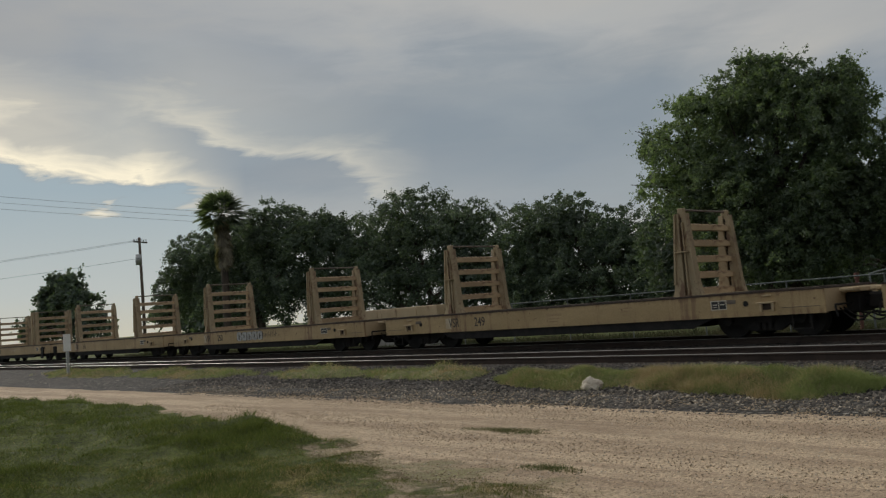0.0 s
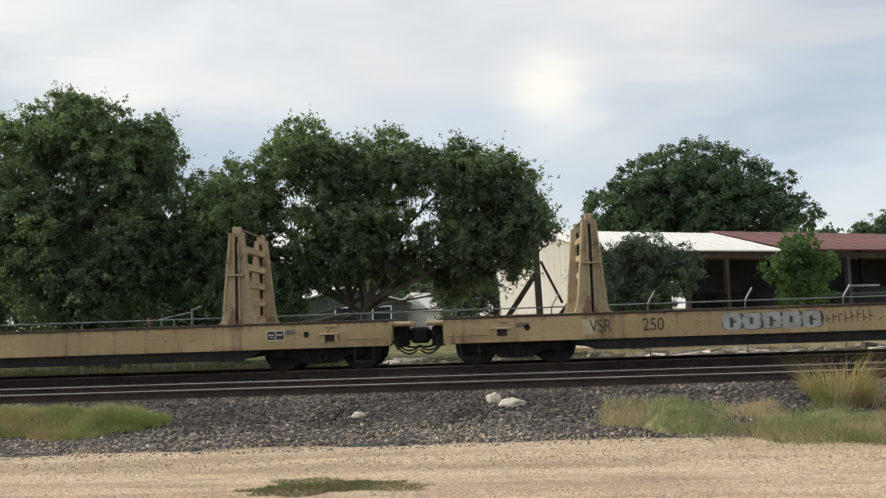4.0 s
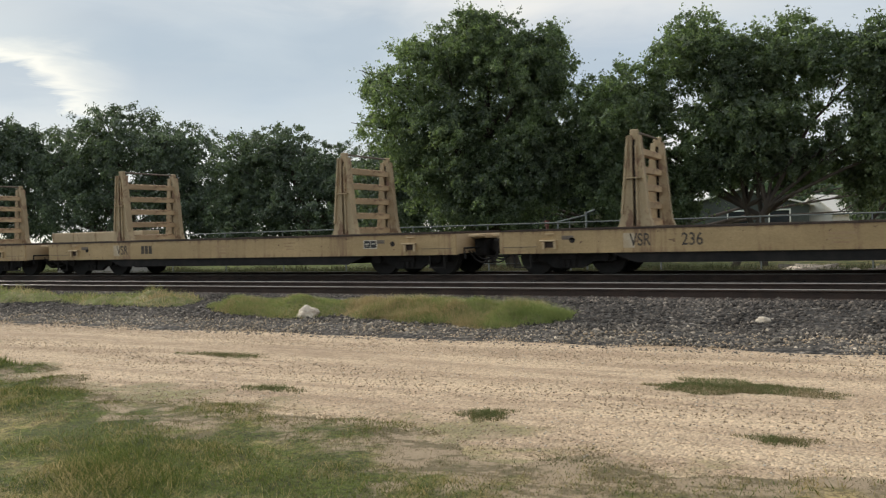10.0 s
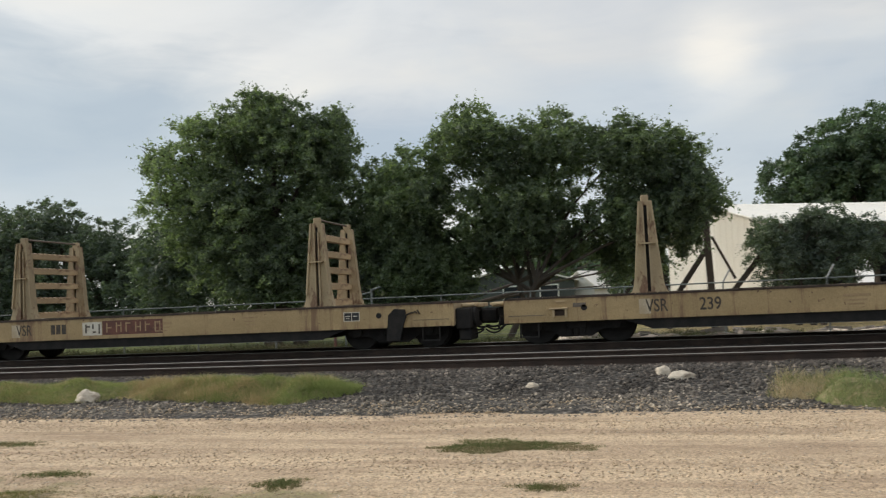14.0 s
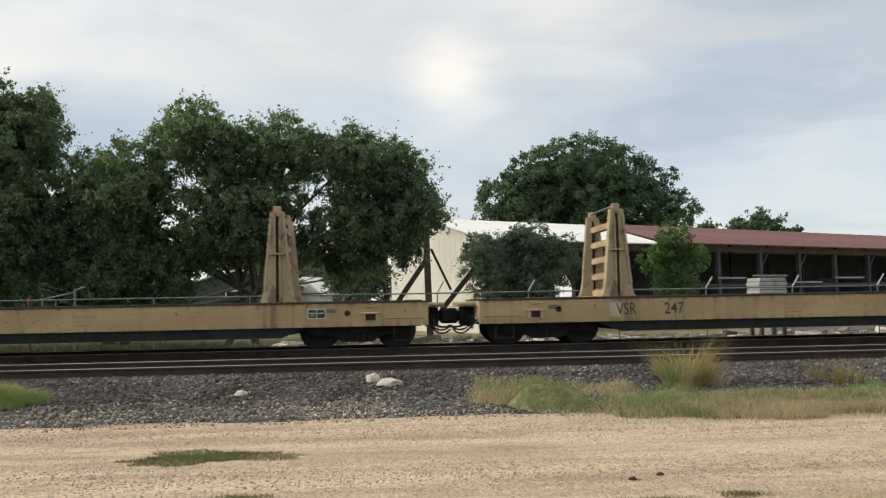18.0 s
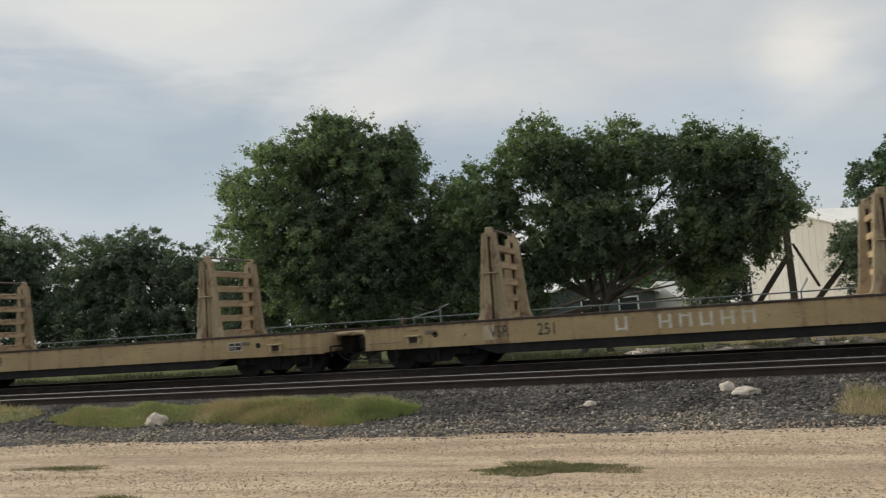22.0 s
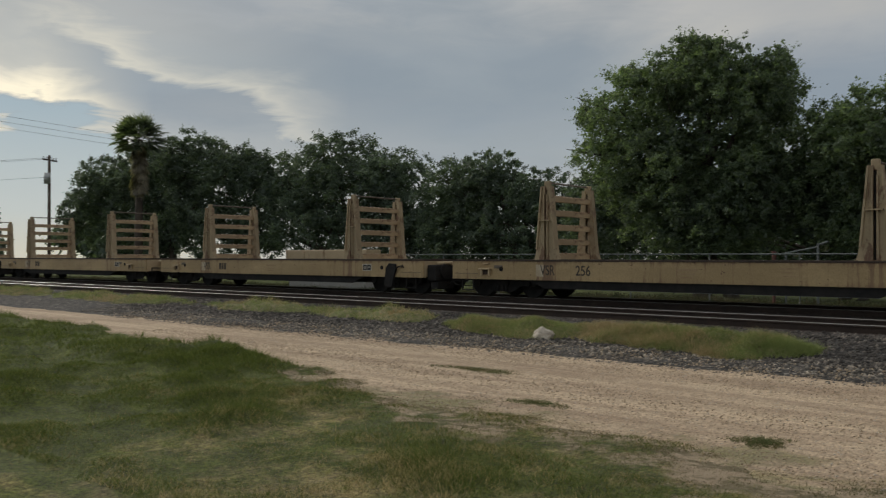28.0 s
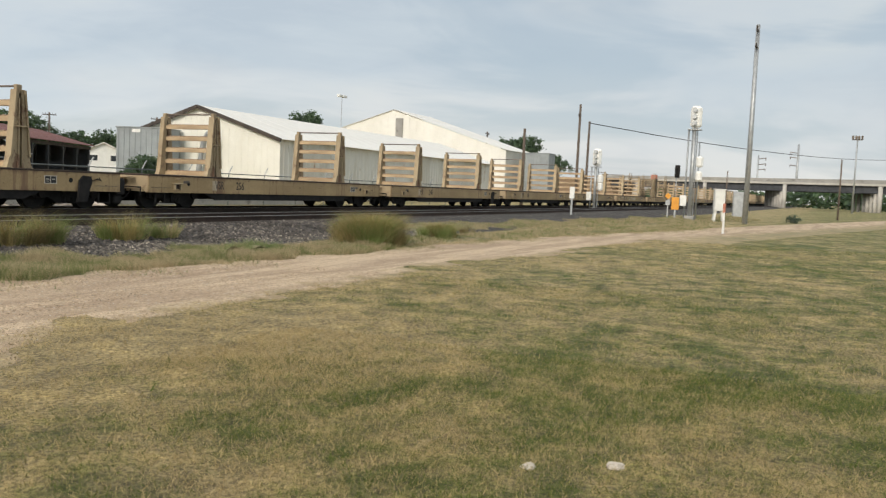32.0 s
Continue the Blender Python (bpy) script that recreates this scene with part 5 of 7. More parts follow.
tree([(85, 98, 5.8, 2.6, 2, 1.6), (88.5, 96, 5.6, 2.6, 2, 1.5), (92, 94, 6.0, 2.4, 2, 1.5), (95.5, 94, 5.9, 2.2, 2, 1.5), (81.5, 97, 7.2, 2.6, 2, 1.7), (77.5, 97, 7.6, 2.6, 2, 1.6), (88, 96, 3.4, 7, 2, 2.6), (79, 97, 4, 5, 2, 2.8)], (88, 96, 0), 0.3, 24000, 0.16, LEAF_FAR, "low dark trees beyond the end of the shed", 14, 2, 0.4)
tree([(159, 57, 9.6, 2.6, 3, 2.2), (161.5, 54.5, 10.4, 2.8, 3, 2.0), (166, 50, 7.0, 3.0, 3, 1.8), (162, 54, 5, 5, 3, 3.5)], (161, 55, 0), 0.35, 18000, 0.19, LEAF_FAR, "dark trees between the warehouse and the overpass", 15, 2, 0.5)
tree([(-122, 60, 5.0, 5, 4, 3.0), (-114, 60, 4.0, 5, 4, 2.6), (-106, 58, 4.4, 4.6, 4, 3.2)], (-114, 60, 0), 0.4, 9000, 0.4, LEAF_DARK, "low far trees behind the utility pole", 12, 2, 0.7)
for i, (x, y, s, h) in enumerate([(112, 156, 7, 9), (90, 101, 3.8, 6.6), (98, 108, 5, 7.6), (150, 70, 4.4, 9.5), (157, 69, 4.2, 8.0), (170, 66, 5, 7.5), (228, 126, 9, 9), (330, 40, 9, 8), (330, -30, 9, 8), (-7, 72, 6, 5.6), (-25, 66, 7, 6.5), (-5, 68, 4, 4)]):
    tree([(x - 0.5 * s, y, h * 0.62, 0.55 * s, 0.5 * s, 0.30 * h), (x + 0.4 * s, y, h * 0.7, 0.55 * s, 0.5 * s, 0.30 * h), (x, y, h * 0.4, s, 0.6 * s, 0.32 * h)], (x, y, 0), 0.3, 3500, 0.05 * s + 0.12, LEAF_FAR, "distant green tree with a soft rounded crown", 20 + i, 2, 0.09 * s)


def palm(x, y, h):
    top = empty("palm_tree", x, y, 0, label="tall fan palm with a shaggy skirt of dead fronds", category="palm")
    b = bmesh.new()
    rod(b, (0, 0, -0.1), (0.1, 0, h - 1.0), 0.34, 0.26, 12)
    part("trunk", b, BARK, top)
    r = np.random.default_rng(5)
    for nm, mt, n, lo, hi, ln in (("fronds", PALMLEAF, 78, -38, 84, 2.45), ("dead_skirt", PALMDRY, 170, -88, -58, 1.7)):
        vv, ff = [], []
        for _ in range(n):
            a, e = r.uniform(0, 6.28), radians(r.uniform(lo, hi))
            d = np.array([math.cos(a) * math.cos(e), math.sin(a) * math.cos(e), math.sin(e)])
            s = np.array([-math.sin(a), math.cos(a), 0])
            u = np.cross(s, d)
            o = np.array([0.1, 0, h - 0.9 - (r.uniform(0.0, 3.4) if nm != "fronds" else 0)]) + 0.2 * d
            hub = o + d * ln * r.uniform(0.26, 0.48)
            k = len(vv)
            vv += [o - s * 0.03, o + s * 0.03, hub + s * 0.03, hub - s * 0.03]
            ff.append((k, k + 1, k + 2, k + 3))
            for q in np.linspace(-1.25, 1.25, 19):
                dd = d * math.cos(q) + s * math.sin(q) + u * 0.18 * abs(q)
                L = ln * 0.52 * r.uniform(0.75, 1.12) * (1 - 0.16 * abs(q))
                w = np.cross(dd, u) * 0.06
                tip = hub + dd * L - np.array([0, 0, 0.14 * L * r.uniform(0.2, 1.4)])
                m_ = hub + dd * L * 0.55
                k = len(vv)
                vv += [hub - w * 0.4, hub + w * 0.4, m_ + w, tip]
                ff.append((k, k + 1, k + 2, k + 3))
        raw(nm, vv, ff, mt, parent=top)


palm(-64.9, 36, 12.2)


# ---- sheds and barn beyond the tracks ----
def corrugated(bm, x0, x1, z0, z1f, y, pitch=0.30, depth=0.03, face=1):
    """A ribbed wall sheet in the xz plane; z1f gives the top at x."""
    k = max(2, int((x1 - x0) / pitch))
    for i in range(k):
        a, b = x0 + (x1 - x0) * i / k, x0 + (x1 - x0) * (i + 1) / k
        m = a + (b - a) * 0.78
        pts = [(a, y), (m, y), (m + 0.02, y - depth * face), (b - 0.02, y - depth * face), (b, y)]
        lo = [bm.verts.new((px, py, z0)) for px, py in pts]
        hi = [bm.verts.new((px, py, z1f(px))) for px, py in pts]
        for q in range(4):
            bm.faces.new((lo[q], lo[q + 1], hi[q + 1], hi[q]))
    bmesh.ops.remove_doubles(bm, verts=bm.verts, dist=0.002)


def sheet_roof(parent, x0, x1, ya, za, yb, zb, mat, thick=0.05, sheet=1.1, name="roof_sheet"):
    """Roof slope from the eave (ya, za) to the ridge (yb, zb), sheet by sheet."""
    k = max(1, round((x1 - x0) / sheet))
    w = (x1 - x0) / k
    b = bmesh.new()
    nrm = Vector((0, -(zb - za), yb - ya)).normalized() * thick
    pts = [(0, 0.0), (w * 0.90, 0.0), (w * 0.93, 0.45), (w * 0.985, 0.45), (w, 0.0)]
    prev = None
    for px, lift in pts:
        o = nrm * (1 + 0.8 * lift)
        col = [b.verts.new((px, ya, za)), b.verts.new((px, yb, zb)), b.verts.new((px, yb + o.y, zb + o.z)), b.verts.new((px, ya + o.y, za + o.z))]
        if prev:
            for q in range(4):
                b.faces.new((prev[q], prev[(q + 1) % 4], col[(q + 1) % 4], col[q]))
        else:
            b.faces.new(col[::-1])
        prev = col
    b.faces.new(prev)
    bmesh.ops.recalc_face_normals(b, faces=b.faces)
    first = part(name, b, mat, parent)
    first.location.x = x0
    for i in range(1, k):
        o = first.copy()
        scene.collection.objects.link(o)
        o.location.x = x0 + w * i


SHED_RZ = 27.95
barn = empty("barn", 5.01, 36.3, 0, SHED_RZ, "open-fronted barn with white sheet roof and stained white gable", "barn")
bm = bmesh.new()
gz = lambda y: 4.05 + (y / 4.2) * 1.2 if y < 4.2 else 5.25 - (y - 4.2) / 4.0 * 1.4
corrugated(bm, 0, 8.2, 0, gz, 0, 0.45, 0.012, -1)
bmesh.ops.rotate(bm, verts=bm.verts, matrix=Matrix.Rotation(radians(90), 3, "Z"))
part("gable_wall", bm, WHITEMETAL, barn, "rust-stained white corrugated gable wall")
sheet_roof(barn, -0.35, 10.4, -0.6, 4.0, 4.2, 5.3, WHITEROOF)
sheet_roof(barn, -0.35, 10.4, 8.7, 3.75, 4.2, 5.3, WHITEROOF)
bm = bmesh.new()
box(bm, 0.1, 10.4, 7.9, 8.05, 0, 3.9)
part("back_wall", bm, SHADEDARK, barn, "boarded back wall coloured dark for the shade inside")
bm = bmesh.new()
box(bm, -0.2, 10.4, -0.42, -0.3, 3.70, 3.93)
part("eave_beam", bm, OLDWOOD, barn)
for x in (0.2, 3.5, 6.9, 10.2):
    part("post", boxed(x - 0.09, x + 0.09, -0.42, -0.24, 0, 3.75), OLDWOOD, barn)

FADEDBOARD = surf("faded_board", (0.33, 0.33, 0.32), (0.22, 0.22, 0.215), 2, 30, 0.85, 0.2, stretch=(0.3, 1, 1))
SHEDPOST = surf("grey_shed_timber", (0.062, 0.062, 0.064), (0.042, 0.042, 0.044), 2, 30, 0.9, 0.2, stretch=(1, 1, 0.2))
shed = empty("long_shed", 5.01, 36.3, 0, SHED_RZ, "long low open cattle shed with rusty red roof and dark stalls", "shed")
sheet_roof(shed, 10.6, 66.0, -0.9, 4.05, 4.6, 5.45, REDROOF, sheet=1.25)
sheet_roof(shed, 10.6, 66.0, 9.2, 4.0, 4.6, 5.45, REDROOF, sheet=2.5)
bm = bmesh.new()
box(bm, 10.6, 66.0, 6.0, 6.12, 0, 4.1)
part("back_wall", bm, SHADEDARK, shed, "boarded back wall coloured dark for the shade inside")
part("end_wall", boxed(65.9, 66.0, -0.3, 8.6, 0, 4.0), SHADEDARK, shed)
part("eave_beam", boxed(10.6, 66.0, -0.55, -0.42, 3.72, 3.98), OLDWOOD, shed)
for i in range(17):
    x = 11.2 + i * 3.4
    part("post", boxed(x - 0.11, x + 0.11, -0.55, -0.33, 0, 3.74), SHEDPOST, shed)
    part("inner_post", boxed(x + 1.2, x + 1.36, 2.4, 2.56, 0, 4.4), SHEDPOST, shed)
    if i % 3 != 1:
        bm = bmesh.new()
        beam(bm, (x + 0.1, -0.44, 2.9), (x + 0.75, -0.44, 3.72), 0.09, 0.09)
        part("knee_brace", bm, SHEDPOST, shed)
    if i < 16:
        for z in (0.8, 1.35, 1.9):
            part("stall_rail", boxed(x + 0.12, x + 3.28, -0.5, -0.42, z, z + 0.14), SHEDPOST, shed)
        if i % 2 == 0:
            part("stall_wall", boxed(x - 0.04, x + 0.04, -0.3, 5.9, 0, 2.3), SHADEDARK, shed)
for x, w, z in ((14.4, 2.2, 2.3), (17.2, 2.9, 2.42), (20.9, 2.4, 2.05), (24.6, 2.9, 2.3), (31.2, 2.6, 2.25), (36.0, 2.4, 2.2), (45.0, 3.0, 2.3)):
    part("pale_board", boxed(x, x + w, -0.62, -0.56, z, z + 0.09), FADEDBOARD, shed, "pale grey board nailed across the stall")

# timber props in front of the gable
props = empty("timber_frame", 2.55, 35.0, 0, label="dark weathered posts with diagonal timber braces by the barn", category="timber frame")
for nm, a, b, w in (("post", (0.0, 0, 0), (-0.12, 0, 4.75), 0.26), ("post", (-1.72, 0.3, 0), (-1.85, 0.3, 3.5), 0.22), ("brace", (-0.05, 0, 3.25), (-1.9, -0.1, 0.6), 0.20), ("brace", (2.0, -0.1, 2.9), (-0.1, -0.1, 0.35), 0.20), ("brace", (-2.2, -0.2, 3.0), (-4.0, -0.2, 0.7), 0.14), ("brace", (0.1, 0.1, 3.6), (0.9, 0.1, 1.9), 0.10)):
    bm = bmesh.new()
    beam(bm, a, b, w, w)
    part(nm, bm, OLDWOOD, props)


def gable_house(name, x, y, rz, w, d, eave, ridge, wall, roof, label, wins=(), over=0.35, base=0.0, cat="house", axis="x"):
    """Ridge runs back (local y); the gable faces local -y."""
    h = empty(name, x, y, base, rz, label, cat)
    bm = bmesh.new()
    prism(bm, [(-w / 2, 0), (w / 2, 0), (w / 2, eave), (0, ridge), (-w / 2, eave)], 0, d)
    part("wall_body", bm, wall, h)
    for s in (-1, 1):
        b = bmesh.new()
        sl = (ridge - eave) / (w / 2)
        x0, x1 = 0, s * (w / 2 + over)
        zz = lambda q: ridge - sl * abs(q) + 0.03
        pts = [(x0, zz(x0)), (x1, zz(x1)), (x1, zz(x1) + 0.10), (x0, zz(x0) + 0.10)]
        prism(b, pts, -over, d + over)
        part("roof_slope", b, roof, h)
    for wx, wz, ww, wh in wins:
        win = part("window", boxed(wx - ww / 2, wx + ww / 2, -0.03, 0.05, wz, wz + wh), GLASS, h)
        for bx in (boxed(wx - ww / 2 - 0.09, wx + ww / 2 + 0.09, -0.06, -0.005, wz + wh, wz + wh + 0.1), boxed(wx - ww / 2 - 0.09, wx + ww / 2 + 0.09, -0.06, -0.005, wz - 0.1, wz), boxed(wx - ww / 2 - 0.09, wx - ww / 2, -0.06, -0.005, wz, wz + wh), boxed(wx + ww / 2, wx + ww / 2 + 0.09, -0.06, -0.005, wz, wz + wh)):
            part("window_frame", bx, PAINTW, win)
    return h


gable_house("house", -9.1, 60, 6, 8.4, 10, 2.6, 3.75, GREENGREY, WHITEROOF, "low grey-green house with a pale metal roof", [(-0.2, 1.0, 1.2, 1.3), (2.4, 1.0, 1.2, 1.3)])
gable_house("small_outbuilding", -4.8, 63, -20, 2.4, 3.4, 2.2, 3.2, PAINTW, WHITEROOF, "small white outbuilding with bright metal roof", cat="outbuilding")
gable_house("small_house", 81.9, 84.0, -42, 4.5, 6, 4.2, 5.25, PAINTW, WHITEROOF, "small white gabled house with a pale roof beyond the shed", [(-1.15, 3.0, 0.9, 0.7), (1.3, 3.0, 0.9, 0.7)], over=0.4)
# glimpsed roof among the trees
bm = bmesh.new()
beam(bm, (-13.6, 40, 1.7), (-10.8, 40, 2.8), 2.5, 0.08)
beam(bm, (-10.8, 40, 2.8), (-8.8, 40, 1.8), 2.5, 0.08)
for x in (-12.6, -10.2, -8.6):
    box(bm, x - 0.06, x + 0.06, 39.0, 39.12, 0, 1.9)
tagged(mesh_ob("lean_to_roof", bm, GALV), "low lean-to roof half hidden under the oaks", "lean-to")

# white metal warehouses
ware = empty("warehouse", 55.0, 38.2, 0, label="cream metal warehouse with low white gable roof", category="warehouse")
W, L, EZ, RZ_ = 15.6, 46.0, 4.65, 7.1
bm = bmesh.new()
gz = lambda q: EZ + (RZ_ - EZ) * (1 - abs(q - W / 2) / (W / 2))
corrugated(bm, 0, W, 0, gz, 0, 0.62, 0.022, -1)
bmesh.ops.rotate(bm, verts=bm.verts, matrix=Matrix.Rotation(radians(90), 3, "Z"))
part("gable_wall", bm, CREAMWALL, ware)
bm = bmesh.new()
corrugated(bm, 0, L, 0, lambda q: EZ, 0, 0.62, 0.035, 1)
part("side_wall", bm, WHITEMETAL, ware)
part("back_wall", boxed(0, L, W, W + 0.1, 0, EZ), CREAMWALL, ware)
part("end_wall", boxed(L, L + 0.1, 0, W, 0, EZ), CREAMWALL, ware)
sheet_roof(ware, -0.3, L + 0.3, -0.35, EZ - 0.05, W / 2, RZ_ + 0.05, WHITEROOF, sheet=2.3)
sheet_roof(ware, -0.3, L + 0.3, W + 0.35, EZ - 0.05, W / 2, RZ_ + 0.05, WHITEROOF, sheet=4.6)
for s in (-1, 1):
    bm = bmesh.new()
    beam(bm, (-0.36, W / 2, RZ_ + 0.0), (-0.36, W / 2 + s * (W / 2 + 0.3), EZ - 0.1), 0.12, 0.28)
    part("barge_board", bm, OLDWOOD, ware, "dark barge board")
bm = bmesh.new()
bend = [(7.7, 0.0), (7.25, 2.6), (6.9, 4.3), (6.5, 4.95), (6.05, 5.0), (5.75, 4.5), (5.7, 2.6), (5.7, 0.0)]
prev = None
for i, (q, z) in enumerate(bend):
    a, b = Vector((0, *bend[max(0, i - 1)])), Vector((0, *bend[min(7, i + 1)]))
    t = (b - a).normalized()
    u = Vector((0, -t.z, t.y))
    ring = [bm.verts.new(Vector((-0.55, q, z)) + 0.21 * (math.cos(k * 0.6283) * u + math.sin(k * 0.6283) * Vector((1, 0, 0)))) for k in range(10)]
    if prev:
        for k in range(10):
            bm.faces.new((prev[k], prev[(k + 1) % 10], ring[(k + 1) % 10], ring[k]))
    prev = ring
part("vent_duct", bm, GALV, ware, "bent galvanised duct arching against the gable", smooth=True)
big = empty("warehouse", 115, 41.9, 0, label="large plain white metal hall with wide gable", category="warehouse")
W2, E2, R2, L2 = 36.2, 7.2, 12.8, 13
bm = bmesh.new()
corrugated(bm, 0, W2, 0, lambda q: E2 + (R2 - E2) * (1 - abs(q - W2 / 2) / (W2 / 2)), 0, 1.2, 0.03, -1)
bmesh.ops.rotate(bm, verts=bm.verts, matrix=Matrix.Rotation(radians(90), 3, "Z"))
part("gable_wall", bm, WHITEROOF, big)
part("side_wall", boxed(0, L2, -0.08, 0, 0, E2), WHITEMETAL, big)
sheet_roof(big, -0.2, L2, -0.3, E2, W2 / 2, R2 + 0.1, WHITEROOF, sheet=4)
sheet_roof(big, -0.2, L2, W2 + 0.3, E2, W2 / 2, R2 + 0.1, WHITEROOF, sheet=8)
part("gable_vent", boxed(-0.12, -0.04, W2 / 2 - 1.6, W2 / 2 - 0.4, R2 - 4.8, R2 - 1.2), CONC, big, "grey louvred strip under the ridge")
silver = empty("storage_container", 51.8, 47.1, 0, 12, label="blue-grey metal storage box beside the warehouse", category="container")
part("body", boxed(0, 3.0, 0, 3.8, 0, 5.1, bev=0.02), BLUEGREY, silver)
for i in range(8):
    part("wall_rib", boxed(-0.04, -0.002, 0.22 + i * 0.48, 0.28 + i * 0.48, 0.1, 5.0), BLUEGREY, silver)
part("vent", boxed(-0.05, -0.042, 1.7, 2.4, 4.75, 5.0), PAINTW, silver)
part("vent", boxed(0.7, 1.5, -0.012, -0.002, 4.75, 5.0), PAINTW, silver)
part("roof_cap", boxed(-0.06, 3.06, -0.06, 3.86, 5.101, 5.18), BLUEGREY, silver)
annex = empty("storage_container", 118, 36.4, 0, label="tall grey ribbed metal box at the corner of the hall", category="container")
part("body", boxed(0, 3.0, 0, 3.5, 0, 7.0, bev=0.02), BLUEGREY, annex)
for i in range(7):
    part("wall_rib", boxed(-0.05, -0.002, 0.25 + i * 0.5, 0.33 + i * 0.5, 0.1, 6.9), BLUEGREY, annex)
part("roof_cap", boxed(-0.08, 3.08, -0.08, 3.58, 7.001, 7.1), BLUEGREY, annex)
bush = empty("shrub", 47.5, 44.6, 0, label="scrubby green bush in front of the storage box", category="shrub")
vv, ff = leaf_cloud([(-0.3, 0, 1.9, 1.0, 0.9, 0.9), (0.9, 0.3, 2.2, 0.9, 0.8, 0.7), (1.3, 0.3, 1.2, 0.9, 0.8, 0.9), (-1.4, 0.2, 1.3, 0.9, 0.7, 0.8)], 9000, 0.07, 91, 0.25)
raw("foliage", vv, ff, LEAF_FAR, parent=bush)
bm = bmesh.new()
for q in (-0.5, 0.0, 0.7):
    rod(bm, (q * 0.2, 0, -0.05), (q, 0.1, 1.5), 0.04, 0.02, 6)
part("stems", bm, BARK, bush)

sh = empty("shrub", 69.2, 2.0, 0, label="small dark shrub beside the dirt road", category="shrub")
vv, ff = leaf_cloud([(0, 0, 0.36, 0.3, 0.3, 0.3), (0.1, 0.25, 0.25, 0.28, 0.25, 0.22), (-0.1, -0.25, 0.22, 0.28, 0.22, 0.2)], 900, 0.05, 92, 0.15)
raw("foliage", vv, ff, LEAF_DARK, parent=sh)
bm = bmesh.new()
for q in (-0.4, 0.0, 0.5):
    rod(bm, (0, q * 0.1, -0.05), (0, q * 0.5, 0.3), 0.02, 0.01, 6)
part("stems", bm, BARK, sh)

# fence behind the tracks
FENCEM = surf("dull_fence_steel", (0.16, 0.18, 0.17), (0.11, 0.12, 0.115), 3, 40, 0.7, 0.05)
fence = empty("wire_fence", -24.44, 24.2, 0, label="thin steel wire fence with slanted post tops behind the tracks", category="fence")
for i in range(33):
    x = i * 2.65
    bm = bmesh.new()
    rod(bm, (x, 0, -0.05), (x, 0, 1.72), 0.022, seg=6)
    post = part("post", bm, FENCEM, fence)
    if x > 24:
        bm = bmesh.new()
        rod(bm, (x, 0, 1.70), (x + 0.19, -0.05, 2.04), 0.024, seg=6)
        part("slanted_arm", bm, GALV, post, "pale slanted barbed-wire arm")
for z, r in ((1.69, 0.020), (1.3, 0.005), (0.9, 0.005), (0.5, 0.005)):
    bm = bmesh.new()
    rod(bm, (0, 0, z), (32 * 2.65, 0, z), r, seg=6)
    part("wire", bm, FENCEM, fence)

# small things behind the tracks
bm = bmesh.new()
rod(bm, (0, 0, 0), (0, 0, 1.60), 0.05, seg=8)
rod(bm, (0, 0, 1.60), (0, 0, 1.78), 0.075, seg=8)
ob = tagged(mesh_ob("marker_post", bm, REDP), "thin post with red-capped top", "post")
ob.matrix_basis = pose(-9.55, 25, 0)
bm = bmesh.new()
rod(bm, (0, 0, 0), (0, 0, 2.0), 0.035, seg=8)
rod(bm, (0, 0, 1.95), (0.28, 0, 2.05), 0.03, seg=6)
rod(bm, (0, 0, 1.9), (-0.9, 0, 1.72), 0.025, seg=6)
rod(bm, (-0.9, 0, 0), (-0.9, 0, 1.75), 0.03, seg=6)
ob = tagged(mesh_ob("standpipe", bm, FENCEM), "bent steel standpipe with a side arm", "standpipe")
ob.matrix_basis = pose(-8.3, 25, 0)
stack = empty("board_stack", 12.72, 26.0, 0, 4, "stack of pale grey boards on timber legs beside the fence", "board stack")
for x in (-0.38, 0.38):
    for y in (-0.3, 0.3):
        part("leg", boxed(x - 0.05, x + 0.05, y - 0.05, y + 0.05, 0, 1.5), SHEDPOST, stack)
for i in range(4):
    w = (0.47, 0.45, 0.48, 0.44)[i]
    part("board", boxed(-w, w, -0.4, 0.4, 1.501 + i * 0.128, 1.615 + i * 0.128, bev=0.012), CONC, stack)

wall = empty("low_platform", -29.8, 25.2, 0, label="low cream loading platform with weathered panels", category="platform")
for i in range(4):
    part("panel", boxed(-2.75 + i * 1.38, -1.40 + i * 1.38, 0, 0.9, 1.42, 1.92, bev=0.02), CREAM, wall)
part("base", boxed(-2.6, 2.6, 0.1, 0.85, 0, 1.41), CONC, wall)


def rubble(x0, x1, y0, y1, n, seed):
    r = random.Random(seed)
    b = bmesh.new()
    for _ in range(n):
        x, y = r.uniform(x0, x1), r.uniform(y0, y1)
        s = r.uniform(0.10, 0.42)
        m = pose(x, y, s * 0.22, r.uniform(-14, 14), r.uniform(-14, 14), r.uniform(0, 180))
        box(b, -s, s, -s * r.uniform(0.2, 0.8), s * 0.5, -s * 0.25, s * r.uniform(0.2, 0.5), m)
    return tagged(mesh_ob("rubble", b, DEBRIS), "heaped broken boards and stones beyond the tracks", "rubble", kind="stuff")


rubble(-3, 26, 24.6, 28.5, 420, 3)
bm = bmesh.new()
box(bm, 15, 48, 30.6, 31.2, 0, 0.34)
tagged(mesh_ob("concrete_kerb", bm, CONC), "pale concrete kerb beyond the tracks", "kerb", kind="structure")


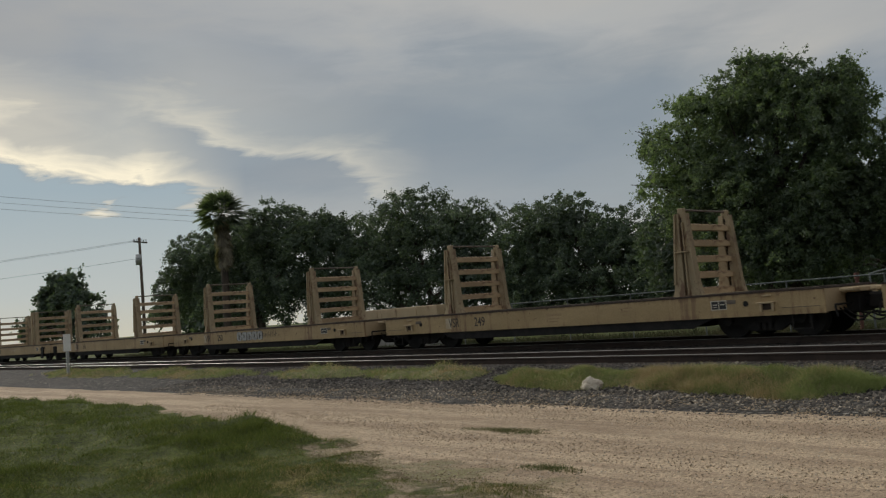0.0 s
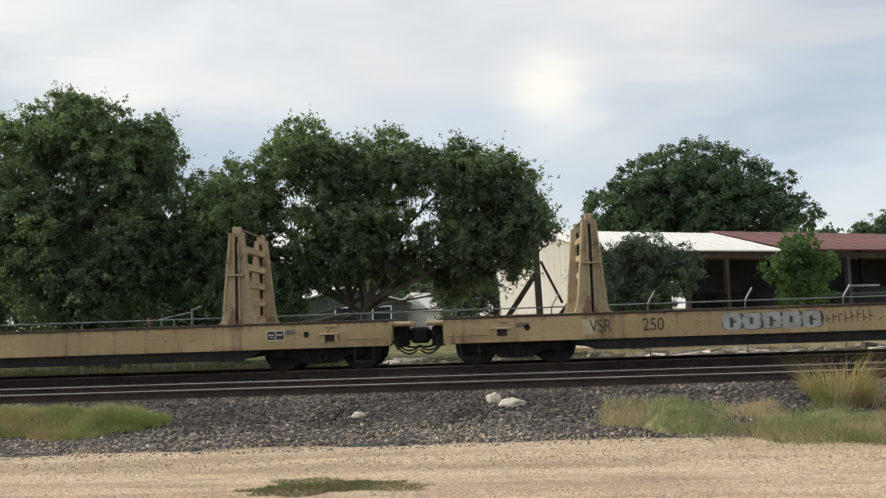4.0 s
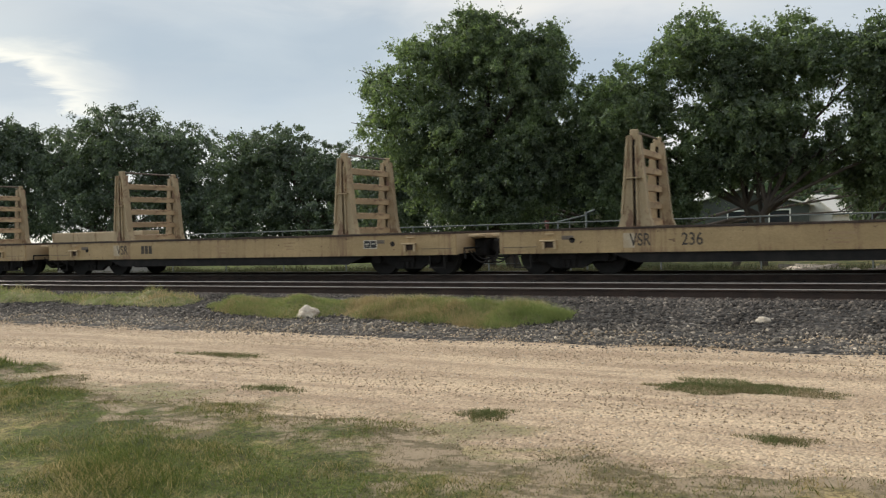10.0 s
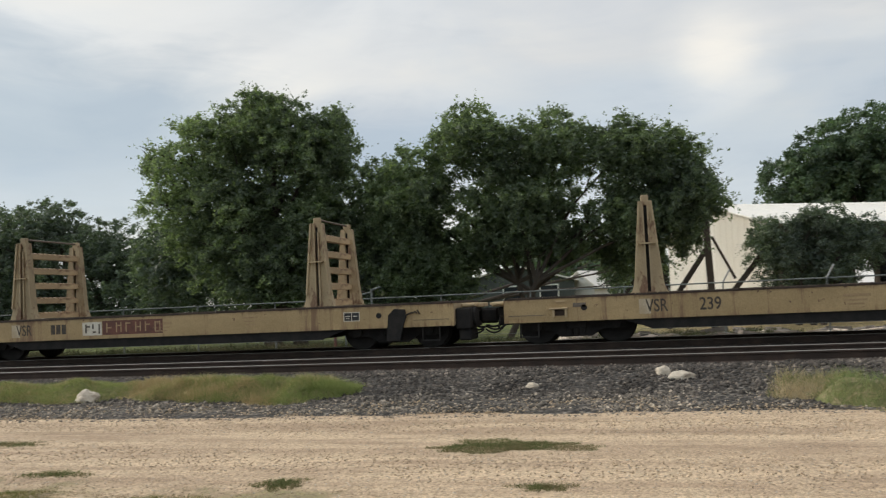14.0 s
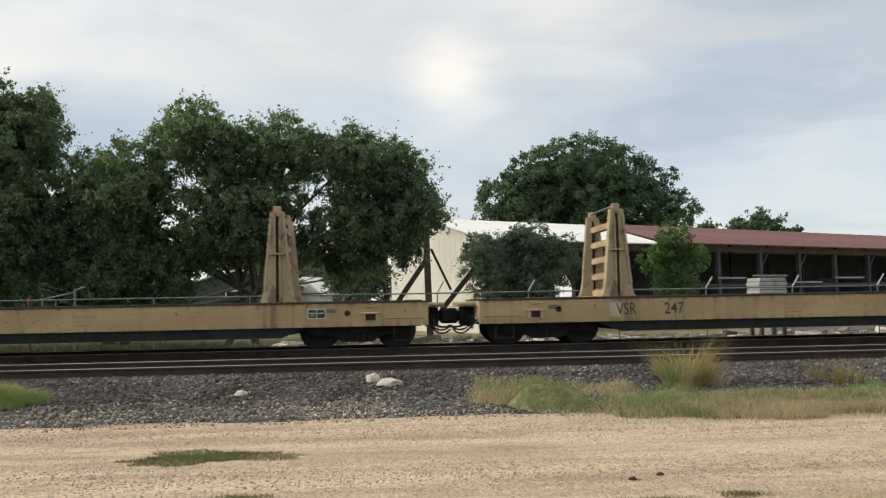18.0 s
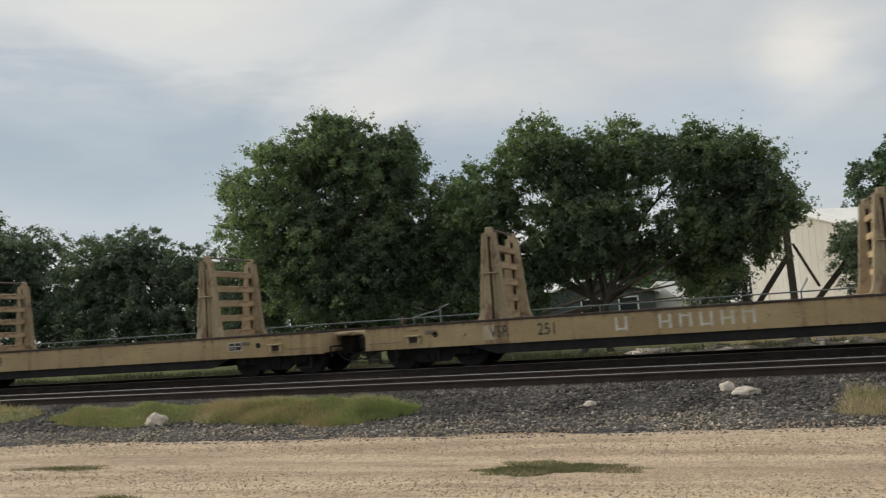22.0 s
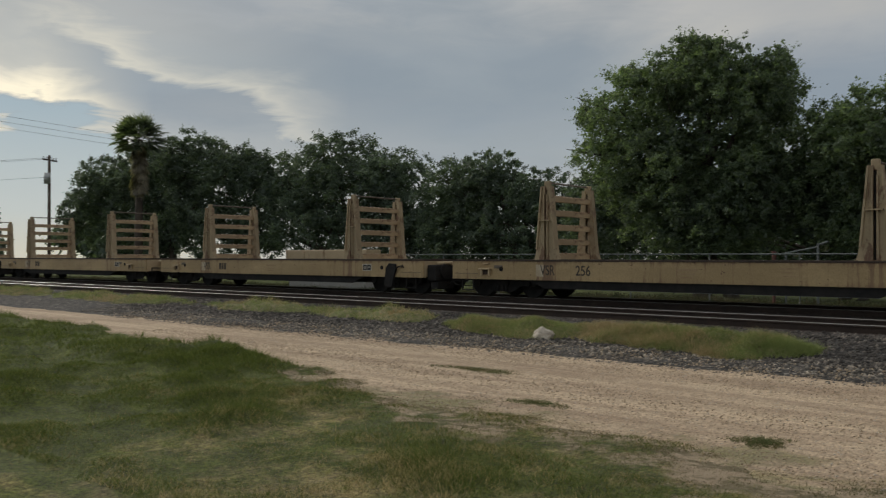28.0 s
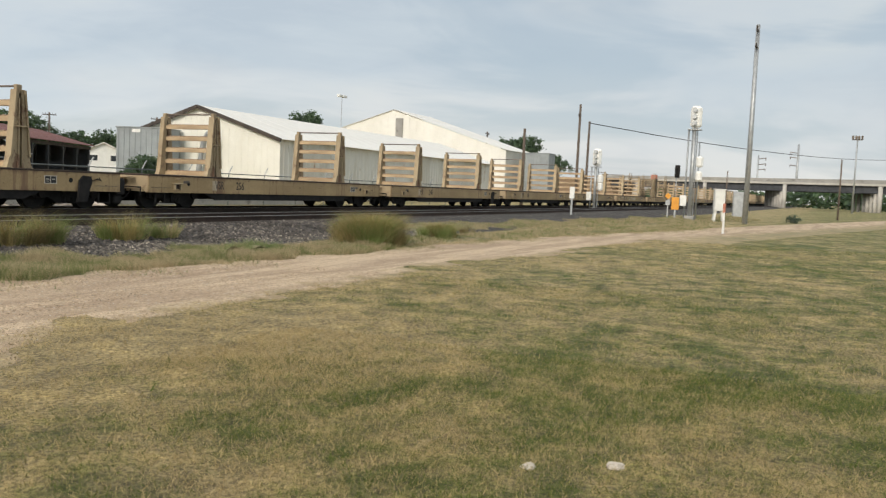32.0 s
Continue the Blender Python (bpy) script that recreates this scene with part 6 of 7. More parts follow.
# ---- poles, signals, bridge ----
def wires(name, ends, sag, label, r=0.012):
    b = bmesh.new()
    for a, c in ends:
        a, c = Vector(a), Vector(c)
        pts = [a.lerp(c, i / 10) - Vector((0, 0, sag * 4 * (i / 10) * (1 - i / 10))) for i in range(11)]
        prev = None
        for p in pts:
            ring = [b.verts.new(p + Vector((0, r * dy, r * dz))) for dy, dz in ((1, 0), (0, 1), (-1, 0), (0, -1))]
            if prev:
                for k in range(4):
                    b.faces.new((prev[k], prev[(k + 1) % 4], ring[(k + 1) % 4], ring[k]))
            prev = ring
    return tagged(mesh_ob(name, b, BLACK), label, "wires")


def pole(x, y, h, r, mat, label, arms=(), lean=0.0, name="utility_pole", rz=0, extras=None):
    p = empty(name, x, y, 0, rz, label, "pole", "poles along the railway")
    b = bmesh.new()
    rod(b, (0, 0, -0.1), (lean, 0, h), r, r * 0.7, 10)
    part("shaft", b, mat, p, smooth=True)
    for z, w in arms:
        b = bmesh.new()
        box(b, -w / 2, w / 2, -0.06, 0.06, z - 0.06, z + 0.06)
        for q in (-0.46, -0.25, 0.25, 0.46):
            rod(b, (q * w, 0, z + 0.05), (q * w, 0, z + 0.24), 0.035, seg=6)
        part("crossarm", b, OLDWOOD, p)
    return p


lp = pole(-72.1, 32, 10.1, 0.16, WOODPOLE, "wooden utility pole with crossarm and transformer", ((9.7, 1.8),), 0.1, rz=-60)
bm = bmesh.new()
rod(bm, (0.35, 0, 7.7), (0.35, 0, 8.6), 0.26, seg=12)
part("transformer", bm, GALV, lp, "grey drum transformer", smooth=True)
wires("power_lines", [((-71.6, 32, 9.9), (-140, -10, 11)), ((-71.9, 32.5, 9.9), (-140, -8, 11)), ((-71.3, 31.5, 8.2), (-140, -12, 9)), ((-60, 40, 9.6), (-140, -30, 29)), ((-60, 40, 10.0), (-140, -30, 30)), ((-60, 40, 10.4), (-140, -30, 31))], 1.2, "thin overhead power lines against the evening sky", 0.011)
pole(60.5, 4.7, 13.1, 0.19, GALV, "tall grey steel pole with short brackets", ((12.7, 1.4), (11.6, 1.2)), 0.1)
pole(99, 27, 12.0, 0.18, WOODPOLE, "dark wooden utility pole", ((10.7, 0.8),), 0.2)
pole(103.4, 27, 10.4, 0.18, WOODPOLE, "dark wooden utility pole leaning slightly", (), 0.3)
pole(82.4, 28, 7.8, 0.18, WOODPOLE, "short dark wooden pole")
pole(149.8, 58.5, 12.3, 0.2, WOODPOLE, "far wooden pole with crossarm", ((11.9, 2.2),))
mast = pole(133.7, 80.5, 17.0, 0.07, GALV, "slim floodlight pole over the warehouses", ())
for q in (-0.75, 0.75):
    part("floodlight", boxed(q - 0.6, q + 0.6, -0.3, 0.3, 16.9, 17.3, bev=0.05), PAINTW, mast, "white floodlight head")
for y, h, r, way, zs in ((13.2, 28.2, 0.62, 1, (24.2, 22.0, 18.4)), (30.0, 23.0, 0.45, -1, (21.2, 18.6, 16.2))):
    pp = pole(420, y, h, r, GALV, "far tall power-line pole with side arms beyond the overpass")
    for z in zs:
        bm = bmesh.new()
        beam(bm, (0, 0, z), (0, way * 3.4, z + 0.5), 0.35, 0.35)
        rod(bm, (0, way * 3.2, z - 0.5), (0, way * 3.2, z + 0.4), 0.15, seg=6)
        part("side_arm", bm, RUSTGREY, pp)
pole(95.3, -1.3, 6.1, 0.10, WOODPOLE, "weathered pole beside the dirt road")
fm = pole(190, -4.9, 15.4, 0.19, GALV, "tall grey floodlight mast by the road")
part("light_bar", boxed(-0.08, 0.08, -0.95, 0.95, 14.6, 14.75), RUSTGREY, fm)
for q in (-0.84, -0.28, 0.28, 0.84):
    part("floodlight", boxed(-0.35, 0.2, q - 0.2, q + 0.2, 14.76, 15.5, bev=0.06), RUSTGREY, fm, "grey floodlight head")
pole(90, 9.05, 4.45, 0.07, WOODPOLE, "slim dark post beside the track", name="steel_post")
pole(83.1, 95, 9.2, 0.17, WOODPOLE, "far pole with crossarm beyond the shed", ((8.9, 1.7), (6.9, 1.1)), rz=-40)
tp = pole(103.1, 95, 10.4, 0.2, WOODPOLE, "far pole with crossarm and transformer behind the storage box", ((10.1, 1.7),), rz=-40)
for q in (-0.5, 0.5):
    bm = bmesh.new()
    rod(bm, (q, 0, 8.5), (q, 0, 9.7), 0.34, seg=10)
    part("transformer", bm, WOODPOLE, tp, "dark drum transformer", smooth=True)
wires("overhead_cable", [((103.4, 27, 10.2), (273.7, -22.7, 15.4))], 1.8, "overhead cable crossing the railway", 0.05)


def signal(x, y, h, label):
    s = empty("rail_signal", x, y, RT - 0.2, label=label, category="signal", group="railway signals")
    b = bmesh.new()
    rod(b, (0, 0, -0.3), (0, 0, h), 0.13, seg=10)
    part("mast", b, GALV, s, smooth=True)
    b = bmesh.new()
    for q in (-0.16, 0.16):
        rod(b, (0.28, q, 0), (0.28, q, h - 0.7), 0.035, seg=5)
    for i in range(int((h - 1) / 0.32)):
        rod(b, (0.28, -0.16, 0.3 + i * 0.32), (0.28, 0.16, 0.3 + i * 0.32), 0.013, seg=5)
    part("ladder", b, GALV, s)
    b = bmesh.new()
    box(b, -0.25, 0.42, -0.42, 0.42, h - 0.85, h - 0.80)
    part("platform", b, GALV, s)
    hd = part("signal_head", boxed(-0.22, 0.22, -0.42, 0.30, h - 0.75, h + 0.72, bev=0.17), PAINTW, s, "white-backed signal head")
    for i in range(3):
        b = bmesh.new()
        rod(b, (-0.16, 0, h - 0.42 + i * 0.42), (-0.46, 0, h - 0.42 + i * 0.42), 0.15, seg=12)
        part("hood", b, GALV, hd)
    for z0, z1 in ((h * 0.50, h * 0.50 + 0.75), (h * 0.36, h * 0.36 + 0.7)):
        part("second_head", boxed(-0.18, 0.18, -0.66, -0.22, z0, z1, bev=0.12), PAINTW, s)
        part("head_bracket", boxed(-0.04, 0.04, -0.22, 0, z0 + 0.2, z0 + 0.28), GALV, s)
    b = bmesh.new()
    rod(b, (0, 0.36, 0), (0, 0.36, h - 0.85), 0.06, seg=8)
    part("conduit", b, GALV, s, smooth=True)
    part("base_box", boxed(-0.3, 0.3, -0.3, 0.3, -0.25, 0.12, bev=0.03), CONC, s)
    part("junction_box", boxed(-0.38, -0.14, 0.22, 0.62, 0.75, 1.45, bev=0.03), PAINTW, s)
    return s


signal(58.3, 8.0, 6.6, "tall galvanised railway signal with ladder and white head")
signal(71.5, 17.75, 4.4, "short galvanised railway signal between the tracks")
pole(59.6, 7.8, 5.3, 0.06, GALV, "slim steel post beside the signal", name="steel_post")
cab = empty("relay_cabinet", 62.3, 6.62, 0, 15, "white railway relay cabinet on splayed legs", "cabinet")
bm = bmesh.new()
prism(bm, [(-0.36, 0.75), (0.36, 0.75), (0.40, 2.2), (-0.40, 2.2)], -0.34, 0.34)
part("body", bm, PAINTW, cab)
part("door", boxed(-0.385, -0.378, -0.28, 0.28, 0.85, 2.1), PAINTW, cab)
part("roof", boxed(-0.44, 0.44, -0.40, 0.40, 2.201, 2.26, bev=0.015), PAINTW, cab)
for q in (-1, 1):
    bm = bmesh.new()
    beam(bm, (0, q * 0.22, 0.8), (0, q * 0.32, -0.02), 0.5, 0.16)
    part("leg", bm, PAINTW, cab)
ob = tagged(mesh_ob("equipment_cabinet", boxed(-0.5, 0.5, -0.45, 0.45, 0, 2.3, bev=0.05), GALV), "pale grey metal equipment cabinet beside the track", "cabinet")
ob.matrix_basis = pose(80, 6.95, 0, 0, 0, 8)
ds = empty("rail_signal", 140, 21.95, RT - 0.2, label="black signal head on a slim mast before the overpass", category="signal", group="railway signals")
bm = bmesh.new()
rod(bm, (0, 0, 0), (0, 0, 4.6), 0.09, seg=8)
part("mast", bm, GALV, ds, smooth=True)
hd = part("signal_head", boxed(-0.15, 0.15, -0.5, 0.3, 4.5, 6.5, bev=0.12), BLACK, ds)
for i in range(3):
    bm = bmesh.new()
    rod(bm, (-0.14, 0, 4.9 + i * 0.6), (-0.5, 0, 4.9 + i * 0.6), 0.2, seg=10)
    part("hood", bm, BLACK, hd)
mk = empty("marker_post", 39.9, 3.9, 0, label="slim white cable marker post with orange top", category="marker")
bm = bmesh.new()
rod(bm, (0, 0, -0.05), (0, 0, 0.95), 0.05, seg=8)
part("post", bm, PAINTW, mk)
bm = bmesh.new()
rod(bm, (0, 0, 0.95), (0, 0, 1.35), 0.056, seg=8)
part("cap", bm, ORANGE, mk, "orange-red cap")
ob = tagged(mesh_ob("track_sign", boxed(-0.04, 0.04, -0.25, 0.25, 0.7, 1.55, bev=0.01), surf("amber_sign", (0.75, 0.33, 0.03), (0.65, 0.28, 0.03), 3, 30, 0.5, 0)), "amber warning board beside the track", "sign")
ob.matrix_basis = pose(60.5, 9.3, 0)
part("leg", boxed(-0.03, 0.03, -0.05, 0.05, 0, 0.7), GALV, ob)
sg = empty("track_sign", 61.4, 9.95, 0, label="amber diamond sign over a pale plate beside the track", category="sign")
part("post", boxed(0, 0.06, -0.04, 0.04, 0, 1.8), GALV, sg)
bm = bmesh.new()
box(bm, -0.03, -0.005, -0.16, 0.16, -0.16, 0.16)
bmesh.ops.rotate(bm, verts=bm.verts, matrix=Matrix.Rotation(radians(45), 3, "X"))
bmesh.ops.translate(bm, verts=bm.verts, vec=(0, 0, 1.62))
part("board", bm, ob.data.materials[0], sg)
part("plate", boxed(-0.03, -0.005, -0.16, 0.16, 1.0, 1.32), GALV, sg)
for x, y, h in ((-36.2, 13.0, 1.75), (49.0, 13.4, 1.7)):
    mp = empty("milepost", x, y, bed_z(y) - 0.05, label="white post with small plate beside the track", category="post", group="trackside posts")
    part("post", boxed(-0.05, 0.05, -0.05, 0.05, 0, h * 0.6), GALV, mp)
    part("plate", boxed(-0.03, 0.03, -0.14, 0.14, h * 0.6, h), PAINTW, mp)

bridge = empty("highway_bridge", 284.5, 62, 0, -29.6, label="concrete highway overpass on grouped columns crossing the railway", category="bridge")
part("deck", boxed(0, 16, -230, 6, 6.9, 7.3), CONC, bridge)
for i in range(7):
    part("girder", boxed(0.5 + i * 2.3, 1.2 + i * 2.3, -230, 6, 4.9, 6.899), SHADEDARK, bridge, "steel girder coloured dark for the shade under the deck")
part("parapet", boxed(-0.2, 0.1, -230, 9, 7.301, 8.3), CONC, bridge)
part("fascia", boxed(-0.35, -0.005, -230, 9, 6.75, 7.3), PALECONC, bridge)
for i in range(8):
    y = -6 - i * 26.5
    for q in (0, 2.4, 4.8, 7.2):
        bm = bmesh.new()
        rod(bm, (0.648 * q - 0.1, y + 0.761 * q, -1), (0.648 * q - 0.1, y + 0.761 * q, 6.7 if q == 0 else 4.9), 0.55, seg=12)
        part("column", bm, PALECONC, bridge, smooth=True)
    for q in (9.6, 13.0, 16.4):
        bm = bmesh.new()
        rod(bm, (0.648 * q, y + 0.761 * q, -1), (0.648 * q, y + 0.761 * q, 4.9), 0.5, seg=10)
        part("column", bm, CONC, bridge, smooth=True)
bm = bmesh.new()
prism(bm, [(3, -0.5), (32, -0.5), (32, 7.2), (7, 7.2)], 0, 16)
bmesh.ops.rotate(bm, verts=bm.verts, matrix=Matrix.Rotation(radians(90), 3, "Z"))
bmesh.ops.translate(bm, verts=bm.verts, vec=(16, 0, 0))
part("abutment", bm, surf("brown_earth_bank", (0.26, 0.18, 0.11), (0.20, 0.14, 0.09), 0.4, 8, 0.95, 0.2), bridge, "brown abutment slope")
# woods beyond the bridge, a low dark line
r = np.random.default_rng(77)
n = 15000
y = r.uniform(-190, 120, n)
x = 345 + 0.35 * y + r.uniform(-8, 8, n)
z = r.random(n) ** 0.8 * (5.2 + 2.6 * vn(y * 0.11, 0 * y, 3) + 1.5 * vn(y * 0.4, 0 * y, 5))
u, t = r.normal(0, 0.55, (n, 3)), r.normal(0, 0.45, (n, 3))
p = np.stack([x, y, z], -1)
raw("far_woods", np.stack([p - u, p + t, p + u, p - t], 1).reshape(-1, 3), np.arange(4 * n).reshape(-1, 4), LEAF_FAR, "low dark green woods beyond the overpass", "woods", "stuff")


# ---- the rail train ----
CAR_L, PITCH, HALF = 14.60, 15.7465, 1.45
DECK, SILL = 1.05, 0.53


def lettering(txt, size, x, z, parent, mat, name="stencil", squeeze=0.9):
    cu = bpy.data.curves.new("letters", "FONT")
    cu.body, cu.size, cu.align_x, cu.extrude, cu.offset = txt, size, "LEFT", 0.001, 0.0045
    tmp = bpy.data.objects.new("letters", cu)
    scene.collection.objects.link(tmp)
    me = bpy.data.meshes.new_from_object(tmp.evaluated_get(bpy.context.evaluated_depsgraph_get()))
    bpy.data.objects.remove(tmp)
    me.materials.clear()
    me.materials.append(mat)
    ob = new(name, me)
    ob.parent = parent
    ob.matrix_basis = pose(x, -HALF - 0.004, z, 90, 0, 0) @ Matrix.Diagonal((squeeze, 1, 1, 1))
    return ob


def bars(spec, parent, mat, name="faded_mark", out=0.003):
    """Unreadable marks as flat bars (x0, x1, z0, z1) on the sill."""
    for x0, x1, z0, z1 in spec:
        part(name, boxed(x0, x1, -HALF - out - 0.001, -HALF + 0.0005, z0, z1), mat, parent)


def wheelset(parent, x):
    b = bmesh.new()
    for s in (-1, 1):
        y = s * 0.76
        rod(b, (0, y - 0.065, 0), (0, y + 0.065, 0), 0.42, seg=24)
        rod(b, (0, y - s * 0.065, 0), (0, y - s * 0.10, 0), 0.455, seg=24)
        rod(b, (0, y + s * 0.065, 0), (0, y + s * 0.16, 0), 0.11, seg=10)
        for q in range(3):
            a = q * 2.094
            box(b, 0.09 * math.cos(a) - 0.02, 0.09 * math.cos(a) + 0.02, y + s * 0.16, y + s * 0.19, 0.09 * math.sin(a) - 0.02, 0.09 * math.sin(a) + 0.02)
    rod(b, (0, -0.7, 0), (0, 0.7, 0), 0.08, seg=10)
    ob = part("wheelset", b, BLACK, parent)
    ob.location = (x, 0, 0.42)
    return ob


def truck(parent, x):
    b = bmesh.new()
    box(b, -0.22, 0.22, -1.15, 1.15, 0.34, 0.52, bev=0.02)
    box(b, -0.15, 0.15, -0.3, 0.3, 0.50, 0.62)
    t = part("truck", b, BLACK, parent, "black two-axle truck")
    t.location.x = x
    for s in (-1, 1):
        b = bmesh.new()
        y0, y1 = (0.93, 1.07) if s > 0 else (-1.07, -0.93)
        prism(b, [(-1.12, 0.34), (-0.98, 0.30), (-0.60, 0.32), (-0.34, 0.16), (0.34, 0.16), (0.60, 0.32), (0.98, 0.30), (1.12, 0.34), (1.12, 0.54), (0.62, 0.58), (0.36, 0.68), (-0.36, 0.68), (-0.62, 0.58), (-1.12, 0.54)], y0, y1)
        for q in (-0.865, 0.865):
            rod(b, (q, s * 1.06, 0.42), (q, s * 1.15, 0.42), 0.115, seg=10)
        for q in (-0.14, 0.0, 0.14):
            rod(b, (q, s * 1.09, 0.19), (q, s * 1.09, 0.36), 0.055, seg=8)
        part("side_frame", b, BLACK, t)
    for q in (-0.865, 0.865):
        wheelset(t, q)
    return t


NEAR_Y, FAR_Y = (-1.33, -1.16), (0.74, 0.91)     # the two end posts across the car


def plate(s, sy, w0, w1, h):
    """Half of an end post: a tapered plate with a turned outer edge and a flared foot."""
    b = bmesh.new()
    y0, y1 = NEAR_Y if sy < 0 else FAR_Y
    out = -0.05 if sy < 0 else 0.0
    side = lambda z: w0 / 2 + (w1 - w0) / 2 * z / h
    pts = [(0.035, 0), (w0 / 2 + 0.06, 0), (side(0.16) + 0.015, 0.16), (side(0.36), 0.36), (w1 / 2, h), (0.035, h)]
    prism(b, [(s * x, z) for x, z in pts], y0, y1)
    prism(b, [(s * x, z) for x, z in ((side(0.3) - 0.04, 0.3), (side(0.3) + 0.004, 0.3), (w1 / 2 + 0.004, h - 0.01), (w1 / 2 - 0.04, h - 0.01))], y0 + out, y1 - 0.02)
    prism(b, [(s * x, z) for x, z in ((0.034, 0.03), (0.08, 0.03), (0.07, h - 0.22), (0.034, h - 0.22))], y0 + out * 0.8, y1 - 0.03)
    return b


def channel(x0, x1, sy, h, proud):
    b = bmesh.new()
    y0, y1 = NEAR_Y if sy < 0 else FAR_Y
    box(b, x0, x1, y0 - (proud if sy < 0 else 0), y1 + (0.03 if sy < 0 else 0), 0, h, bev=0.008)
    return b


# Black plate set in the post's slot to stand for the shade inside.
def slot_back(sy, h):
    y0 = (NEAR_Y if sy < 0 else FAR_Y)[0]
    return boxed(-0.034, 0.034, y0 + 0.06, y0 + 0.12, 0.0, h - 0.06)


def post_cap(sy, h):
    """Pad at the head of a post that carries the top bar."""
    y0, y1 = NEAR_Y if sy < 0 else FAR_Y
    return boxed(-0.085, 0.085, y0 + 0.03, y1 - 0.02, h - 0.1, h + 0.13, bev=0.015)


def shelf(sy, h):
    y0, y1 = NEAR_Y if sy < 0 else FAR_Y
    return boxed(-0.17, 0.17, *((y0 - 0.11, y0 + 0.02) if sy < 0 else (y1 - 0.02, y1 + 0.10)), h * 0.53, h * 0.545)


def foot(w):
    b = bmesh.new()
    box(b, -w / 2, w / 2, NEAR_Y[0] - 0.02, FAR_Y[1] + 0.02, -0.002, 0.03)
    return b


def spool(r=0.062):
    """A threaded roller line across the car."""
    b = bmesh.new()
    n = 10
    y0, span = NEAR_Y[1], FAR_Y[0] - NEAR_Y[1]
    for i in range(n):
        s = span / n
        y = y0 + s * i
        rod(b, (0, y, 0), (0, y + s * 0.72, 0), r, seg=8)
        rod(b, (0, y + s * 0.72, 0), (0, y + s, 0), r * 0.62, seg=5)
    return b


def roller_channel():
    """Steel channel that carries a line of rollers, open at the top."""
    b = bmesh.new()
    y0, y1 = NEAR_Y[1], FAR_Y[0]
    box(b, -0.092, 0.092, y0, y1, -0.105, -0.085)
    for s in (-1, 1):
        box(b, min(s * 0.078, s * 0.092), max(s * 0.078, s * 0.092), y0, y1, -0.0849, 0.022)
    return b


MESHES = {}


def shared(key, make, mat, name, parent, label="", smooth=False):
    """A part on mesh data that all its repeats share."""
    if key not in MESHES:
        ob = part(name, make(), mat, parent, label, smooth)
        MESHES[key] = ob.data
        return ob
    ob = new(name, MESHES[key])
    ob.parent = parent
    if label:
        ob["label"] = label
    return ob


def rack(parent, x, boxy=False):
    h = 2.12 if boxy else 2.0
    base = shared("foot", lambda: foot(0.80), RACKP, "rail_rack", parent, "rust-streaked tan steel roller rack")
    base.location = (x, 0, DECK)
    for sy in (-1, 1):
        if boxy:
            for i, (x0, x1, proud) in enumerate(((-0.40, -0.21, 0.05), (-0.15, 0.01, 0.0), (0.08, 0.19, 0.05), (0.27, 0.41, 0.0))):
                shared("channel%d%d" % (sy, i), lambda: channel(x0, x1, sy, h, proud), RACKP, "channel", base)
            shared("boxback%d" % sy, lambda: boxed(-0.38, 0.39, *((NEAR_Y[0] + 0.06, NEAR_Y[0] + 0.12) if sy < 0 else (FAR_Y[0] + 0.04, FAR_Y[0] + 0.10)), 0, h - 0.02), RACKP, "back_plate", base)
        else:
            for s in (-1, 1):
                shared("plate%d%d" % (sy, s), lambda: plate(s, sy, 0.66, 0.29, h), RACKP, "post_plate", base)
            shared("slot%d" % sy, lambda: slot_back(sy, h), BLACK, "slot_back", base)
            shared("cap%d" % sy, lambda: post_cap(sy, h), RACKP, "post_cap", base)
        shared("shelf%d" % sy, lambda: shelf(sy, h), RACKP, "shelf_plate", base)
    for z in (0.14, 0.53, 0.92, 1.31, 1.70):
        r = shared("spool", spool, ROLLER, "roller", base)
        r.location = (0.02, 0, z)
        c = shared("roller_channel", roller_channel, CHANNELP, "roller_channel", base)
        c.location = (0.02, 0, z)
    def bar():
        b = bmesh.new()
        rod(b, (0, NEAR_Y[0] + 0.05, 2.09), (0, FAR_Y[1] - 0.04, 2.09), 0.026, seg=8)
        return b
    shared("topbar", bar, RUSTGREY, "top_bar", base)


def side_sill(s):
    b = bmesh.new()
    y0, y1 = (-HALF, -HALF + 0.03) if s < 0 else (HALF - 0.03, HALF)
    hl = CAR_L / 2
    box(b, -hl, hl, y0, y1, SILL, DECK - 0.035)
    yo = -HALF - 0.012 if s < 0 else HALF + 0.012
    yi = -HALF + 0.12 if s < 0 else HALF - 0.12
    box(b, -hl, hl, min(yo, yi), max(yo, yi), SILL - 0.02, SILL + 0.002)
    # bolted end plates and stiffeners
    for e in (-1, 1):
        box(b, e * hl - e * 0.95, e * hl - e * 0.02, min(y0, yo + 0.004), max(y1, yo - 0.004), SILL + 0.07, DECK - 0.06)
    for i in range(15):
        xx = -hl + 0.6 + i * (CAR_L - 1.2) / 14
        rod(b, (xx, y0 if s < 0 else y1, DECK - 0.10), (xx, (y0 - 0.012) if s < 0 else (y1 + 0.012), DECK - 0.10), 0.014, seg=6)
    return b


def deck_mesh():
    b = bmesh.new()
    box(b, -CAR_L / 2, CAR_L / 2, -HALF - 0.012, HALF + 0.012, DECK - 0.034, DECK - 0.004)
    return b


def planks():
    b = bmesh.new()
    n = 62
    r = random.Random(4)
    for i in range(n):
        x = -CAR_L / 2 + 0.1 + (CAR_L - 0.2) * i / n
        box(b, x, x + (CAR_L - 0.2) / n - 0.02, -HALF + 0.05, HALF - 0.05, DECK - 0.003, DECK + 0.012 + r.uniform(0, 0.012))
    return b


